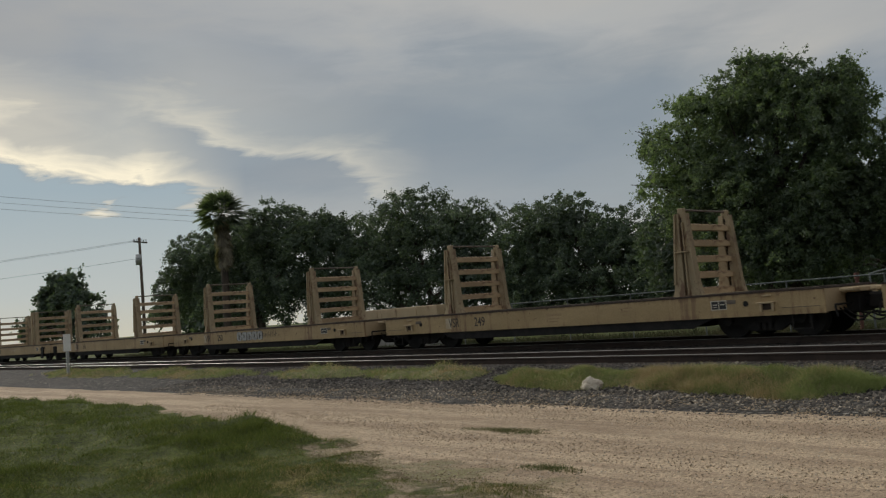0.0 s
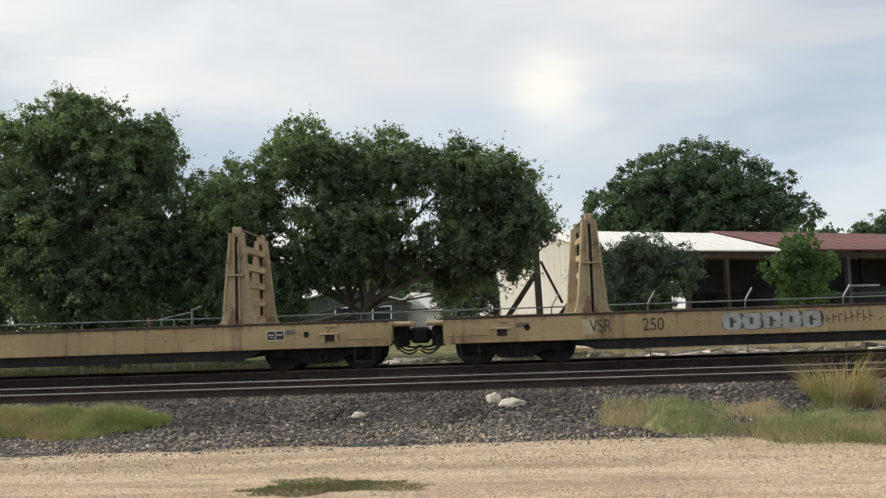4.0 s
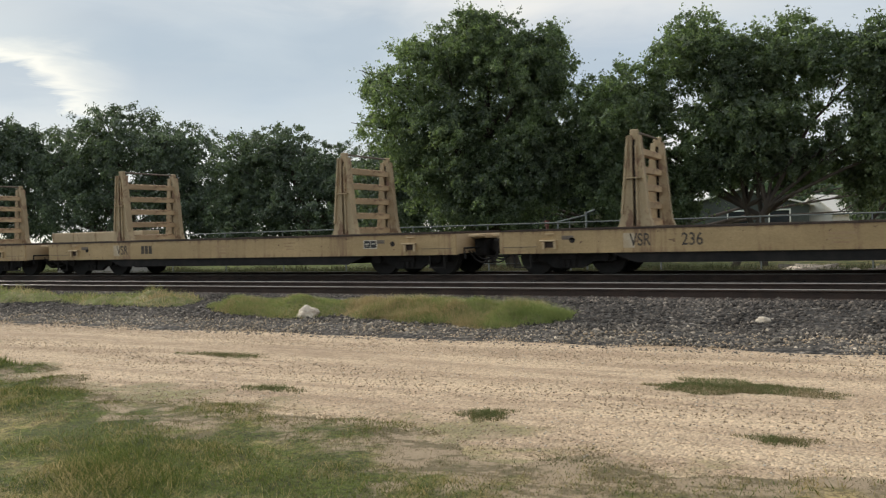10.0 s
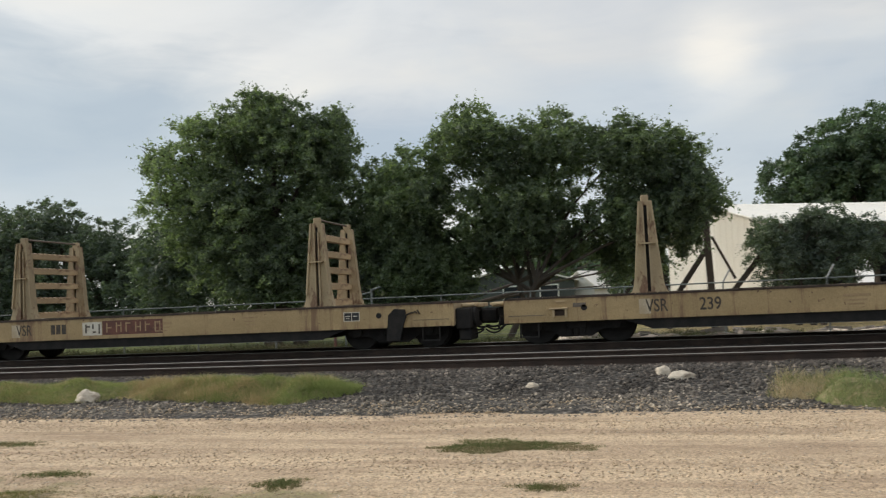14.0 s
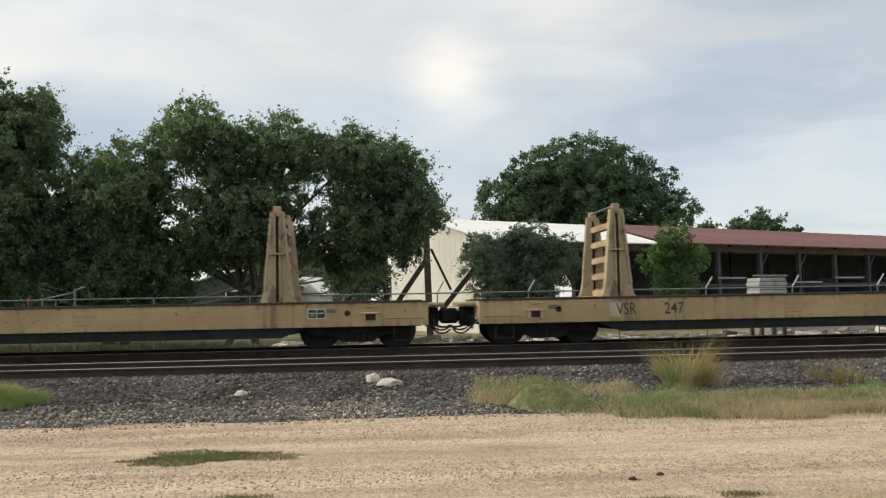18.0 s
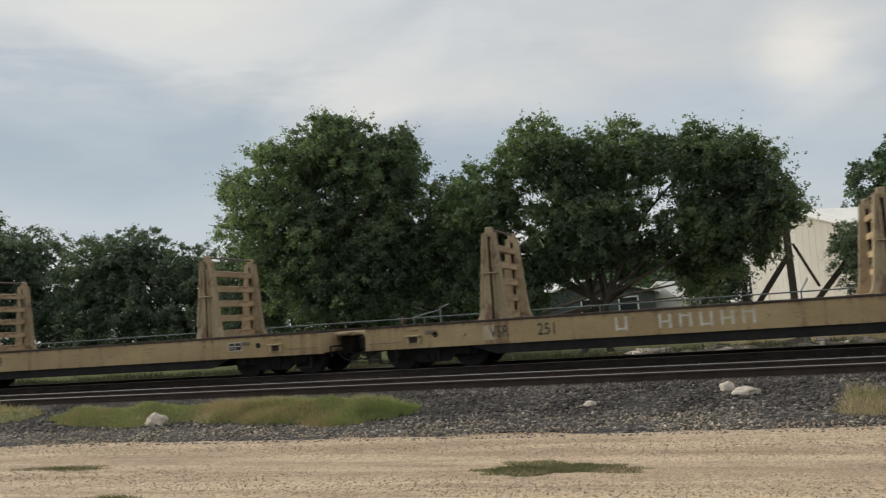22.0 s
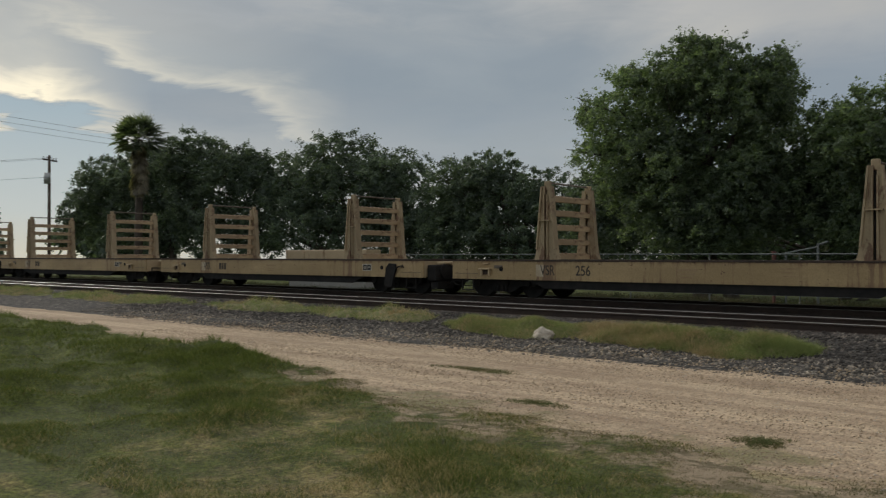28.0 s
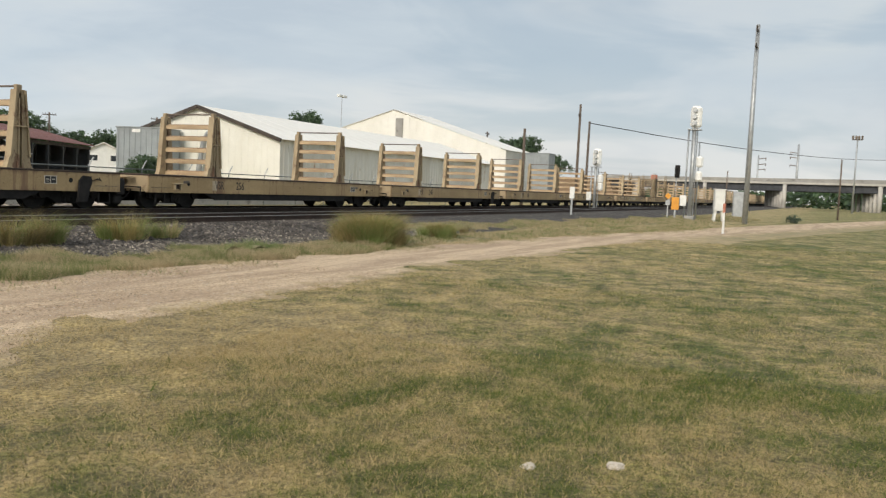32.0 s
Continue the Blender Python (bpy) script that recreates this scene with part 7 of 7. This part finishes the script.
def centre_sill():
    b = bmesh.new()
    prism(b, [(-7.2, 0.46), (-5.0, 0.42), (-3.9, 0.28), (3.9, 0.28), (5.0, 0.42), (7.2, 0.46), (7.2, 0.95), (-7.2, 0.95)], -0.30, 0.30)
    return b


def under_apron():
    b = bmesh.new()
    prism(b, [(-4.75, 0.525), (-4.1, 0.29), (4.1, 0.29), (4.75, 0.525)], -1.40, -1.32)
    return b


def air_tank():
    b = bmesh.new()
    rod(b, (-1.4, 0.75, 0.55), (0.3, 0.75, 0.55), 0.22, seg=12)
    return b


def draft_gear(e):
    """Pocket, hoses and cut lever at a car's end."""
    b = bmesh.new()
    x = e * CAR_L / 2
    box(b, min(x + e * 0.004, x + e * 0.30), max(x + e * 0.004, x + e * 0.30), -0.42, 0.42, 0.44, 0.88, bev=0.03)
    rod(b, (x + e * 0.12, -1.25, 0.66), (x + e * 0.12, 0.2, 0.66), 0.022, seg=6)
    rod(b, (x + e * 0.12, -1.25, 0.66), (x + e * 0.16, -1.28, 0.40), 0.022, seg=6)
    for q, d in ((-0.55, 0.0), (-0.75, 0.07)):
        for i in range(6):
            a, c = i / 6, (i + 1) / 6
            rod(b, (x + e * 0.55 * a, q, 0.58 - (0.22 + d) * math.sin(a * 2.4)), (x + e * 0.55 * c, q, 0.58 - (0.22 + d) * math.sin(c * 2.4)), 0.02, seg=6)
    return b


def brake_stand():
    """Tall dark end cabinet with a hand wheel."""
    b = bmesh.new()
    x = CAR_L / 2
    box(b, x + 0.004, x + 0.36, -1.30, -0.25, 0.42, 0.90, bev=0.03)
    box(b, x + 0.05, x + 0.34, -1.20, -0.4, 0.16, 0.42, bev=0.03)
    rod(b, (x + 0.36, -0.9, 0.70), (x + 0.42, -0.9, 0.70), 0.22, seg=16)
    return b


def end_sill(e):
    b = bmesh.new()
    x = e * CAR_L / 2
    box(b, min(x, x - e * 0.10), max(x, x - e * 0.10), -HALF + 0.035, HALF - 0.035, SILL, DECK - 0.04)
    return b


def coupler(e):
    b = bmesh.new()
    x = e * CAR_L / 2
    box(b, min(x + e * 0.005, x + e * 0.46), max(x + e * 0.005, x + e * 0.46), -0.11, 0.11, 0.58, 0.80, bev=0.02)
    box(b, min(x + e * 0.36, x + e * 0.66), max(x + e * 0.36, x + e * 0.66), -0.17, 0.15, 0.50, 0.86, bev=0.05)
    for i in range(6):
        a, c = i / 6, (i + 1) / 6
        rod(b, (x + e * 0.62 * a, -0.34, 0.62 - 0.20 * math.sin(a * 2.2)), (x + e * 0.62 * c, -0.34, 0.62 - 0.20 * math.sin(c * 2.2)), 0.025, seg=6)
    return b


def bracket():
    """Roping bracket: a shelf over a pocket painted dark as shade, with a lug above."""
    b = bmesh.new()
    box(b, -0.23, 0.17, -0.10, 0.0, 0.20, 0.235, bev=0.008)
    box(b, -0.17, -0.12, -0.07, 0.0, 0.03, 0.20)
    box(b, 0.10, 0.15, -0.07, 0.0, 0.03, 0.20)
    box(b, -0.10, 0.10, -0.05, 0.0, 0.36, 0.39)
    return b


# Flat brown-black plate whose colour stands for the shade in the pocket.
def pocket():
    return boxed(-0.118, 0.098, -0.012, 0.0, 0.06, 0.195)


def cast_slot():
    """Shallow slot with a pale lip beside the bracket, its shade painted as a dark plate."""
    return boxed(-0.14, 0.14, -0.008, 0.0, -0.045, 0.045)


def end_platform(e):
    """Tan striker plate that reaches out over the coupler."""
    b = bmesh.new()
    x = e * CAR_L / 2
    lo, hi = sorted((x + e * 0.004, x + e * 0.42))
    box(b, lo, hi, -0.62, 0.62, 0.89, 1.0, bev=0.02)
    lo, hi = sorted((x + e * 0.10, x + e * 0.40))
    box(b, lo, hi, -0.95, -0.64, 0.93, 0.99, bev=0.01)
    return b


def sill_seam(s):
    """Weld line along the foot of the end plate."""
    return boxed(-0.42, 0.42, -0.006, 0.0, -0.006, 0.006)


def stirrup():
    b = bmesh.new()
    for x in (-0.2, 0.2):
        box(b, x - 0.015, x + 0.015, -0.02, 0.02, -0.30, 0.0)
    box(b, -0.215, 0.215, -0.025, 0.025, -0.33, -0.30)
    return b


# Jacking hole as a black disc on the sill, its inner shade painted on.
def hole():
    b = bmesh.new()
    rod(b, (0, 0.0, 0), (0, -0.008, 0), 0.065, seg=14)
    return b


def panel_mesh():
    b = bmesh.new()
    box(b, -0.22, -0.012, -0.006, 0, -0.11, 0.11)
    box(b, 0.012, 0.22, -0.006, 0, -0.11, 0.11)
    return b


def panel_lines():
    b = bmesh.new()
    for x0, x1, z0, z1 in ((-0.25, 0.25, 0.112, 0.135), (-0.25, 0.25, -0.135, -0.112), (-0.25, -0.225, -0.112, 0.112), (0.225, 0.25, -0.112, 0.112), (-0.01, 0.01, -0.112, 0.112), (-0.19, -0.05, 0.0, 0.03), (0.05, 0.18, 0.0, 0.03), (-0.17, -0.06, -0.06, -0.04)):
        box(b, x0, x1, -0.009, -0.0005, z0, z1)
    return b


def brake_gear():
    b = bmesh.new()
    prism(b, [(-0.26, -0.50), (0.06, -0.50), (0.16, -0.12), (0.22, 0.02), (0.19, 0.20), (-0.06, 0.22), (-0.20, 0.08)], -0.07, 0.0)
    for i in range(5):
        rod(b, (0.2 + i * 0.07, -0.05, 0.06 + 0.03 * i), (0.27 + i * 0.07, -0.05, 0.06 + 0.03 * (i + 1) - 0.008 * i * i), 0.018, seg=6)
    return b


def flat_car(k, number, gear=False, style="tapered"):
    c = empty("flat_car", 0, TRACK_F, RT, label={"tapered": "tan rail-train flatcar carrying two tapered roller racks", "boxy": "tan rail-train flatcar with two square boxed racks", "stairs": "tan rail-train flatcar with two stair towers and a platform"}[style], category="railcar", group="cars of the rail train")
    shared("sill_n", lambda: side_sill(-1), SILLP, "side_sill", c)
    shared("sill_f", lambda: side_sill(1), SILLP, "side_sill", c)
    shared("deck", deck_mesh, RAILW, "deck_edge", c, "rusty dark deck edge")
    shared("planks", planks, DECKW, "decking", c, "dark weathered deck boards")
    shared("centre", centre_sill, BLACK, "centre_sill", c, "black underframe")
    shared("apron", under_apron, BLACK, "under_apron", c)
    shared("tank", air_tank, BLACK, "air_tank", c)
    shared("valve", lambda: boxed(0.8, 1.5, -1.0, -0.5, 0.36, 0.62), BLACK, "valve_box", c)
    for i in range(9):
        ob = shared("bearer", lambda: boxed(-0.04, 0.04, -HALF + 0.05, HALF - 0.05, 0.60, 1.0), BLACK, "cross_bearer", c)
        ob.location.x = -5.6 + i * 1.4
    if gear:
        shared("stand", brake_stand, BLACK, "brake_stand", c, "dark brake stand at the car's end")
    for e in (-1, 1):
        shared("draft%d" % e, lambda: draft_gear(e), BLACK, "draft_gear", c)
        shared("end%d" % e, lambda: end_sill(e), CREAM, "end_sill", c)
        shared("coup%d" % e, lambda: coupler(e), BLACK, "coupler", c)
        shared("striker%d" % e, lambda: end_platform(e), CREAM, "striker_plate", c, "rust-stained tan striker plate")
        sm = shared("seam", lambda: sill_seam(e), RUSTGREY, "weld_seam", c)
        sm.location = (e * 6.78, -HALF - 0.013, 0.665)
        for s in (-1, 1):
            if e > 0 and gear and s < 0:
                ob = shared("gear", brake_gear, BLACK, "brake_gear", c, "dark brake gear on the sill")
                ob.location = (5.98, -HALF - 0.014, 0.72)
            else:
                ob = shared("bracket", bracket, CREAM, "sill_bracket", c)
                ob.matrix_basis = pose(e * 6.05, s * (HALF + 0.001), 0.58, 0, 0, 0 if s < 0 else 180)
                if s < 0:
                    pk = shared("pocket", pocket, RAILW, "dark_pocket", ob)
                    sl = shared("cast_slot", cast_slot, RUSTGREY, "recess", c)
                    sl.location = (e * 6.05 + (0.42 if e < 0 else -0.9), -HALF - 0.001, 0.86)
            ob = shared("stirrup", stirrup, BLACK, "stirrup_step", c)
            ob.matrix_basis = pose(e * 6.75, s * (HALF - 0.05), SILL - 0.02)
            ob = shared("hole", hole, BLACK, "jacking_hole", c)
            ob.matrix_basis = pose(e * 5.53, s * (HALF + 0.001), 0.80, 0, 0, 0 if s < 0 else 180)
    ob = shared("panel", panel_mesh, PANELB, "data_panel", c, "black data panel with white outline")
    ob.matrix_basis = pose(4.87, -HALF - 0.001, 0.80) @ Matrix.Diagonal((0.8, 1, 0.8, 1))
    lines = shared("panel_lines", panel_lines, WHITEP, "panel_outline", ob)
    for x in (-5.75, 5.75):
        key = "truck"
        if key not in MESHES:
            MESHES[key] = truck(c, x)
        else:
            t = copy_thing(MESHES[key], pose(x, 0, 0))
            t.parent = c
    if style == "stairs":
        stair_tower(c, -3.9)
        stair_tower(c, 3.9)
        lookout(c)
    else:
        rack(c, -4.12, style == "boxy")
        rack(c, 4.02, style == "boxy")
    # markings
    mx = 1.55 if style == "stairs" else 0.0
    bars([(mx - 4.36, mx - 4.12, 0.61, 0.93)], c, PATCHP, "patched_square")
    lettering("VSR", 0.38, mx - 4.22, 0.655, c, STENCIL, squeeze=0.72)
    if number:
        lettering(number, 0.37, mx - 3.12, 0.655, c, STENCIL, "stencil_number", 0.82)
    else:
        bars([(-3.2, -3.08, 0.66, 0.90), (-3.04, -2.92, 0.66, 0.90), (-2.88, -2.76, 0.66, 0.90)], c, STENCIL, "worn_marks")
    bars([(-0.30, 0.22, 0.80, 0.86), (-0.30, 0.16, 0.71, 0.75), (-0.24, 0.10, 0.63, 0.67), (2.1, 2.5, 0.86, 0.90), (2.15, 2.42, 0.78, 0.81), (2.2, 2.46, 0.70, 0.73)], c, FADED)
    return c


def stair_tower(parent, x):
    H = 2.12
    def panel():
        b = bmesh.new()
        prism(b, [(-1.33, 0), (1.33, 0), (1.33, 0.30), (0.37, H), (-0.37, H), (-1.33, 0.30)], -1.42, -1.37)
        return b
    near = shared("stairpanel", panel, CREAM, "stair_tower", parent, "tan steel stair tower with handrails")
    near.location = (x, 0, DECK)
    for q in (-0.80, -0.27, 0.27, 0.80):
        zt = H if abs(q) < 0.37 else H - (abs(q) - 0.37) / 0.96 * (H - 0.30)
        shared("rib%.2f" % q, lambda: boxed(q - 0.022, q + 0.022, -1.49, -1.421, -0.45, zt), CREAM, "rib", near)
    shared("girt", lambda: boxed(-0.86, 0.86, -1.455, -1.421, 1.20, 1.235), CREAM, "girt", near)
    far = shared("stairpanel", panel, CREAM, "far_panel", near)
    far.location = (0, 2.79, 0)
    for i in range(9):
        z = 0.30 + (H - 0.35) * i / 8
        xx = 1.33 - (z - 0.30) / (H - 0.30) * 0.96
        for s in (-1, 1):
            ob = shared("tread", lambda: boxed(-0.13, 0.13, -1.34, 1.34, -0.02, 0.02), RACKP, "tread", near)
            ob.location = (s * xx, 0, z)
    shared("landing", lambda: boxed(-0.37, 0.37, -1.34, 1.34, H - 0.03, H), RACKP, "landing", near)
    for y in (-1.40, 1.40):
        def railing():
            b = bmesh.new()
            pts = [(-1.6, 0.95), (-0.42, H + 0.62), (0.42, H + 0.62), (1.6, 0.95)]
            for (xa, za), (xb, zb) in zip(pts, pts[1:]):
                rod(b, (xa, 0, za), (xb, 0, zb), 0.026, seg=6)
            return b
        ob = shared("stairrail", railing, RACKP, "handrail", near)
        ob.location = (0, y, 0)
        for i, (xa, za, zb) in enumerate(((-1.55, 0, 1.0), (-0.95, 0.95, 1.80), (-0.42, 1.9, H + 0.62), (0.42, 1.9, H + 0.62), (0.95, 0.95, 1.80), (1.55, 0, 1.0))):
            def stanchion():
                b = bmesh.new()
                rod(b, (xa, 0, za), (xa, 0, zb), 0.024, seg=6)
                return b
            ob = shared("stanchion%d" % i, stanchion, RACKP, "rail_post", near)
            ob.location = (0, y, 0)


def lookout(parent):
    near = part("platform", boxed(-0.50, 0.50, -1.05, 1.15, 2.13, 2.19), RUSTGREY, parent, "small steel lookout platform")
    near.location = (-0.13, 0, DECK)
    for x, y in ((-0.40, -0.98), (0.09, -0.98), (0.43, -0.98), (-0.40, 1.06), (0.43, 1.06)):
        b = bmesh.new()
        rod(b, (x, y, 0), (x, y, 2.13), 0.042, seg=8)
        part("leg", b, RUSTGREY, near)
    part("edge_board", boxed(-0.54, 0.50, -1.09, -1.052, 2.10, 2.22), RUSTGREY, near)
    part("edge_board", boxed(0.502, 0.54, -1.05, 1.15, 2.08, 2.22), RUSTGREY, near)
    crate = part("crate_floor", boxed(-0.20, 0.42, -0.98, -0.42, 2.191, 2.22), ORANGE, near, "orange-red slatted crate")
    for i, z in enumerate((2.23, 2.39, 2.53, 2.65)):
        h = (0.15, 0.12, 0.10, 0.07)[i]
        for x0, x1, y0, y1 in ((-0.22, 0.44, -1.03, -0.985), (-0.22, 0.44, -0.415, -0.37), (-0.26, -0.225, -1.03, -0.37), (0.445, 0.48, -1.03, -0.37)):
            part("slat", boxed(x0, x1, y0, y1, z, z + h), ORANGE, crate)
    for x, y in ((-0.2, -0.96), (0.42, -0.96), (-0.2, -0.44), (0.42, -0.44)):
        part("corner_batten", boxed(x - 0.02, x + 0.02, y - 0.02, y + 0.02, 2.221, 2.70), ORANGE, crate)
    for p, q in (((0.43, 1.06, 0.1), (-0.40, 1.06, 1.0)), ((-0.40, -0.98, 0.08), (-0.40, 1.06, 1.3))):
        b = bmesh.new()
        beam(b, p, q, 0.05, 0.05)
        part("brace", b, RUSTGREY, near)
    for i in range(5):
        b = bmesh.new()
        rod(b, (0.09, -0.98, 0.35 + i * 0.36), (0.43, -0.98, 0.35 + i * 0.36), 0.02, seg=6)
        part("rung", b, RUSTGREY, near)
    for x, y in ((-0.48, -1.0), (-0.46, 1.1)):
        b = bmesh.new()
        rod(b, (x, y, 2.19), (x, y, 2.86 if y < 0 else 2.7), 0.02, seg=6)
        part("upright", b, RUSTGREY, near)


NUMBERS = {0: "249", 1: "250", 2: "243", 3: "255", 4: "248", 5: "236", 7: "239", 9: "247", 10: "261", 11: "258", 12: "251", 13: "259", 14: "248", 15: "240", 16: "256"}
GEARED = {-1, 3, 5, 8, 11, 15, 17, 19, 22}
CARS = {}
for k in range(-4, 29):
    CARS[k] = flat_car(k, NUMBERS.get(k, ""), k in GEARED, {3: "boxy", 11: "stairs"}.get(k, "tapered"))

# spray-painted marks, as plain shapes
def bubble(x, w, seed):
    """One fat rounded spray-can shape."""
    b = bmesh.new()
    r = random.Random(seed)
    pts = []
    for i in range(18):
        a = 6.2832 * i / 18
        c, s = math.cos(a), math.sin(a)
        pts.append((x + 0.5 * w * math.copysign(abs(c) ** 0.5, c) * r.uniform(0.9, 1.05), 0.785 + 0.185 * math.copysign(abs(s) ** 0.5, s) * r.uniform(0.88, 1.05)))
    prism(b, pts, -HALF - 0.0045, -HALF + 0.0005)
    return b


for i in range(5):
    x = -1.26 + i * 0.41
    part("spray_shadow", bubble(x + 0.02, 0.45, 50 + i), STENCIL, CARS[1]).location.y = 0.0015
    part("spray_mark", bubble(x, 0.39, i), SILVERP, CARS[1])
    bars([(x - 0.05, x + 0.02, 0.66 + 0.06 * (i % 2), 0.86)] + ([(x - 0.05, x + 0.09, 0.76, 0.79)] if i % 2 == 0 else []), CARS[1], STENCIL, "spray_stroke", 0.006)
for i in range(8):
    x = 0.68 + i * 0.125
    top = 0.86 if i < 3 else 0.94
    bars([(x, x + 0.022, 0.70, top), (x, x + 0.085, 0.76 + 0.04 * (i % 3), 0.785 + 0.04 * (i % 3))], CARS[1], STENCIL, "spray_stroke", 0.0035)
part("spray_ground", boxed(-1.71, -0.03, -HALF - 0.004, -HALF + 0.0005, 0.60, 0.95), REDP, CARS[8])
bars([(-2.28, -1.73, 0.60, 0.93)], CARS[8], WHITEP, "number_patch")
bars([(-2.2, -2.16, 0.66, 0.88), (-2.16, -2.06, 0.80, 0.84), (-2.0, -1.96, 0.76, 0.88), (-1.99, -1.90, 0.66, 0.70), (-1.82, -1.78, 0.64, 0.88)], CARS[8], STENCIL, "worn_marks", 0.006)
for i in range(6):
    x = -1.6 + i * 0.27
    bars([(x, x + 0.035, 0.66, 0.90), (x + 0.03, x + 0.14, 0.76 + 0.05 * (i % 3), 0.79 + 0.05 * (i % 3))] + ([(x + 0.13, x + 0.16, 0.66, 0.90)] if i % 2 else []), CARS[8], FADED, "spray_stroke", 0.006)
for i in range(6):
    x = -1.4 + i * 0.42 + (0.5 if i > 0 else 0)
    bars([(x, x + 0.05, 0.64, 0.94), (x + 0.20, x + 0.26, 0.64, 0.94), (x + 0.05, x + 0.20, 0.66 + 0.1 * (i % 3), 0.70 + 0.1 * (i % 3))], CARS[12], WHITEP, "spray_mark", 0.0035)
for i in range(5):
    x = -1.0 + i * 0.5
    bars([(x, x + 0.06, 0.68, 0.68 + 0.06 * (1 + i % 4)), (x + 0.16, x + 0.30, 0.84 - 0.05 * (i % 3), 0.88)], CARS[3], PATCHP, "spray_mark", 0.0035)


# ---- sleepers, one by one, near the camera ----
def sleeper():
    b = bmesh.new()
    box(b, -0.115, 0.115, -1.30, 1.30, -0.15, 0.0, bev=0.012)
    return b


n = 0
for c in (TRACK_N, TRACK_F):
    bed = empty("sleepers", 0, c, 0, label="dark creosoted timber sleepers bedded in ballast", category="sleepers", group="sleepers", kind="structure")
    for i in range(-34, 60):
        ob = shared("sleeper", sleeper, TIE, "sleeper", bed)
        ob.matrix_basis = pose(i * 0.52 + 0.03 * math.sin(i * 2.3), 0.05 * math.sin(i * 1.7), 0.292, 0, 0, 0.8 * math.sin(i * 3.1))


SURGE = [(0, 0.02), (0.5, 0.35), (1, 0.16), (1.5, 0.11), (2, -0.17), (2.5, -0.14), (3, 0.25), (3.5, 0.26), (5.5, 0.1), (6, 0.04), (6.5, -0.06), (7, -0.48), (7.5, -0.19), (8, 0.07), (8.5, 0.08), (9, -0.25), (9.5, -0.27), (10, 0.02), (10.5, 0.07), (11, 0.04), (11.5, 0), (12, -0.04), (12.5, -0.03), (13, 0.01), (13.5, 0.02), (14, -0.3), (14.5, -0.24), (15, 0.28), (15.5, 0.41), (17.5, 0.06), (18, 0.13), (18.5, -0.21), (19, -0.16), (19.5, 0.1), (20, 0.17), (20.5, 0.02), (21, -0.1), (21.5, -0.07), (22, 0.12), (22.5, 0.15), (23, 0.17), (23.5, -0.17), (24, -0.18), (24.5, 0.2), (25, 0.05), (25.5, 0), (27.5, -0.11), (28, -0.41), (28.5, -0.41), (29, 0.16), (29.5, 0.15), (30, 0.34), (30.5, -0.1), (31, -0.44), (31.5, -0), (32, 0)]


def shift(t):
    """How far the train has gone at t seconds: near 9.3 m/s with slight surging."""
    return 9.31321 * t - 0.00343608 * t * t + 0.8 * float(np.interp(t, [a for a, _ in SURGE], [b for _, b in SURGE]))


def motions():
    times = [a for a, _ in SURGE]
    for k, c in CARS.items():
        x0 = -22.337 - PITCH * k + CAR_L / 2
        walk(c, [(t, pose(x0 + shift(t), TRACK_F, RT)) for t in times])
    done = {}
    for c in CARS.values():
        for t in c.children:
            if not t.name.startswith("truck"):
                continue
            for w in t.children:
                if not w.name.startswith("wheelset"):
                    continue
                x = round(w.location.x, 3)
                if x not in done:
                    walk(w, [(i / 15, pose(x, 0, 0.42, 0, math.degrees(shift(i / 15) / 0.42), 0)) for i in range(481)])
                    done[x] = w
                else:
                    w.rotation_mode = "QUATERNION"
                    keys = w.animation_data_create()
                    keys.action = done[x].animation_data.action
                    keys.action_slot = done[x].animation_data.action_slot


motions()
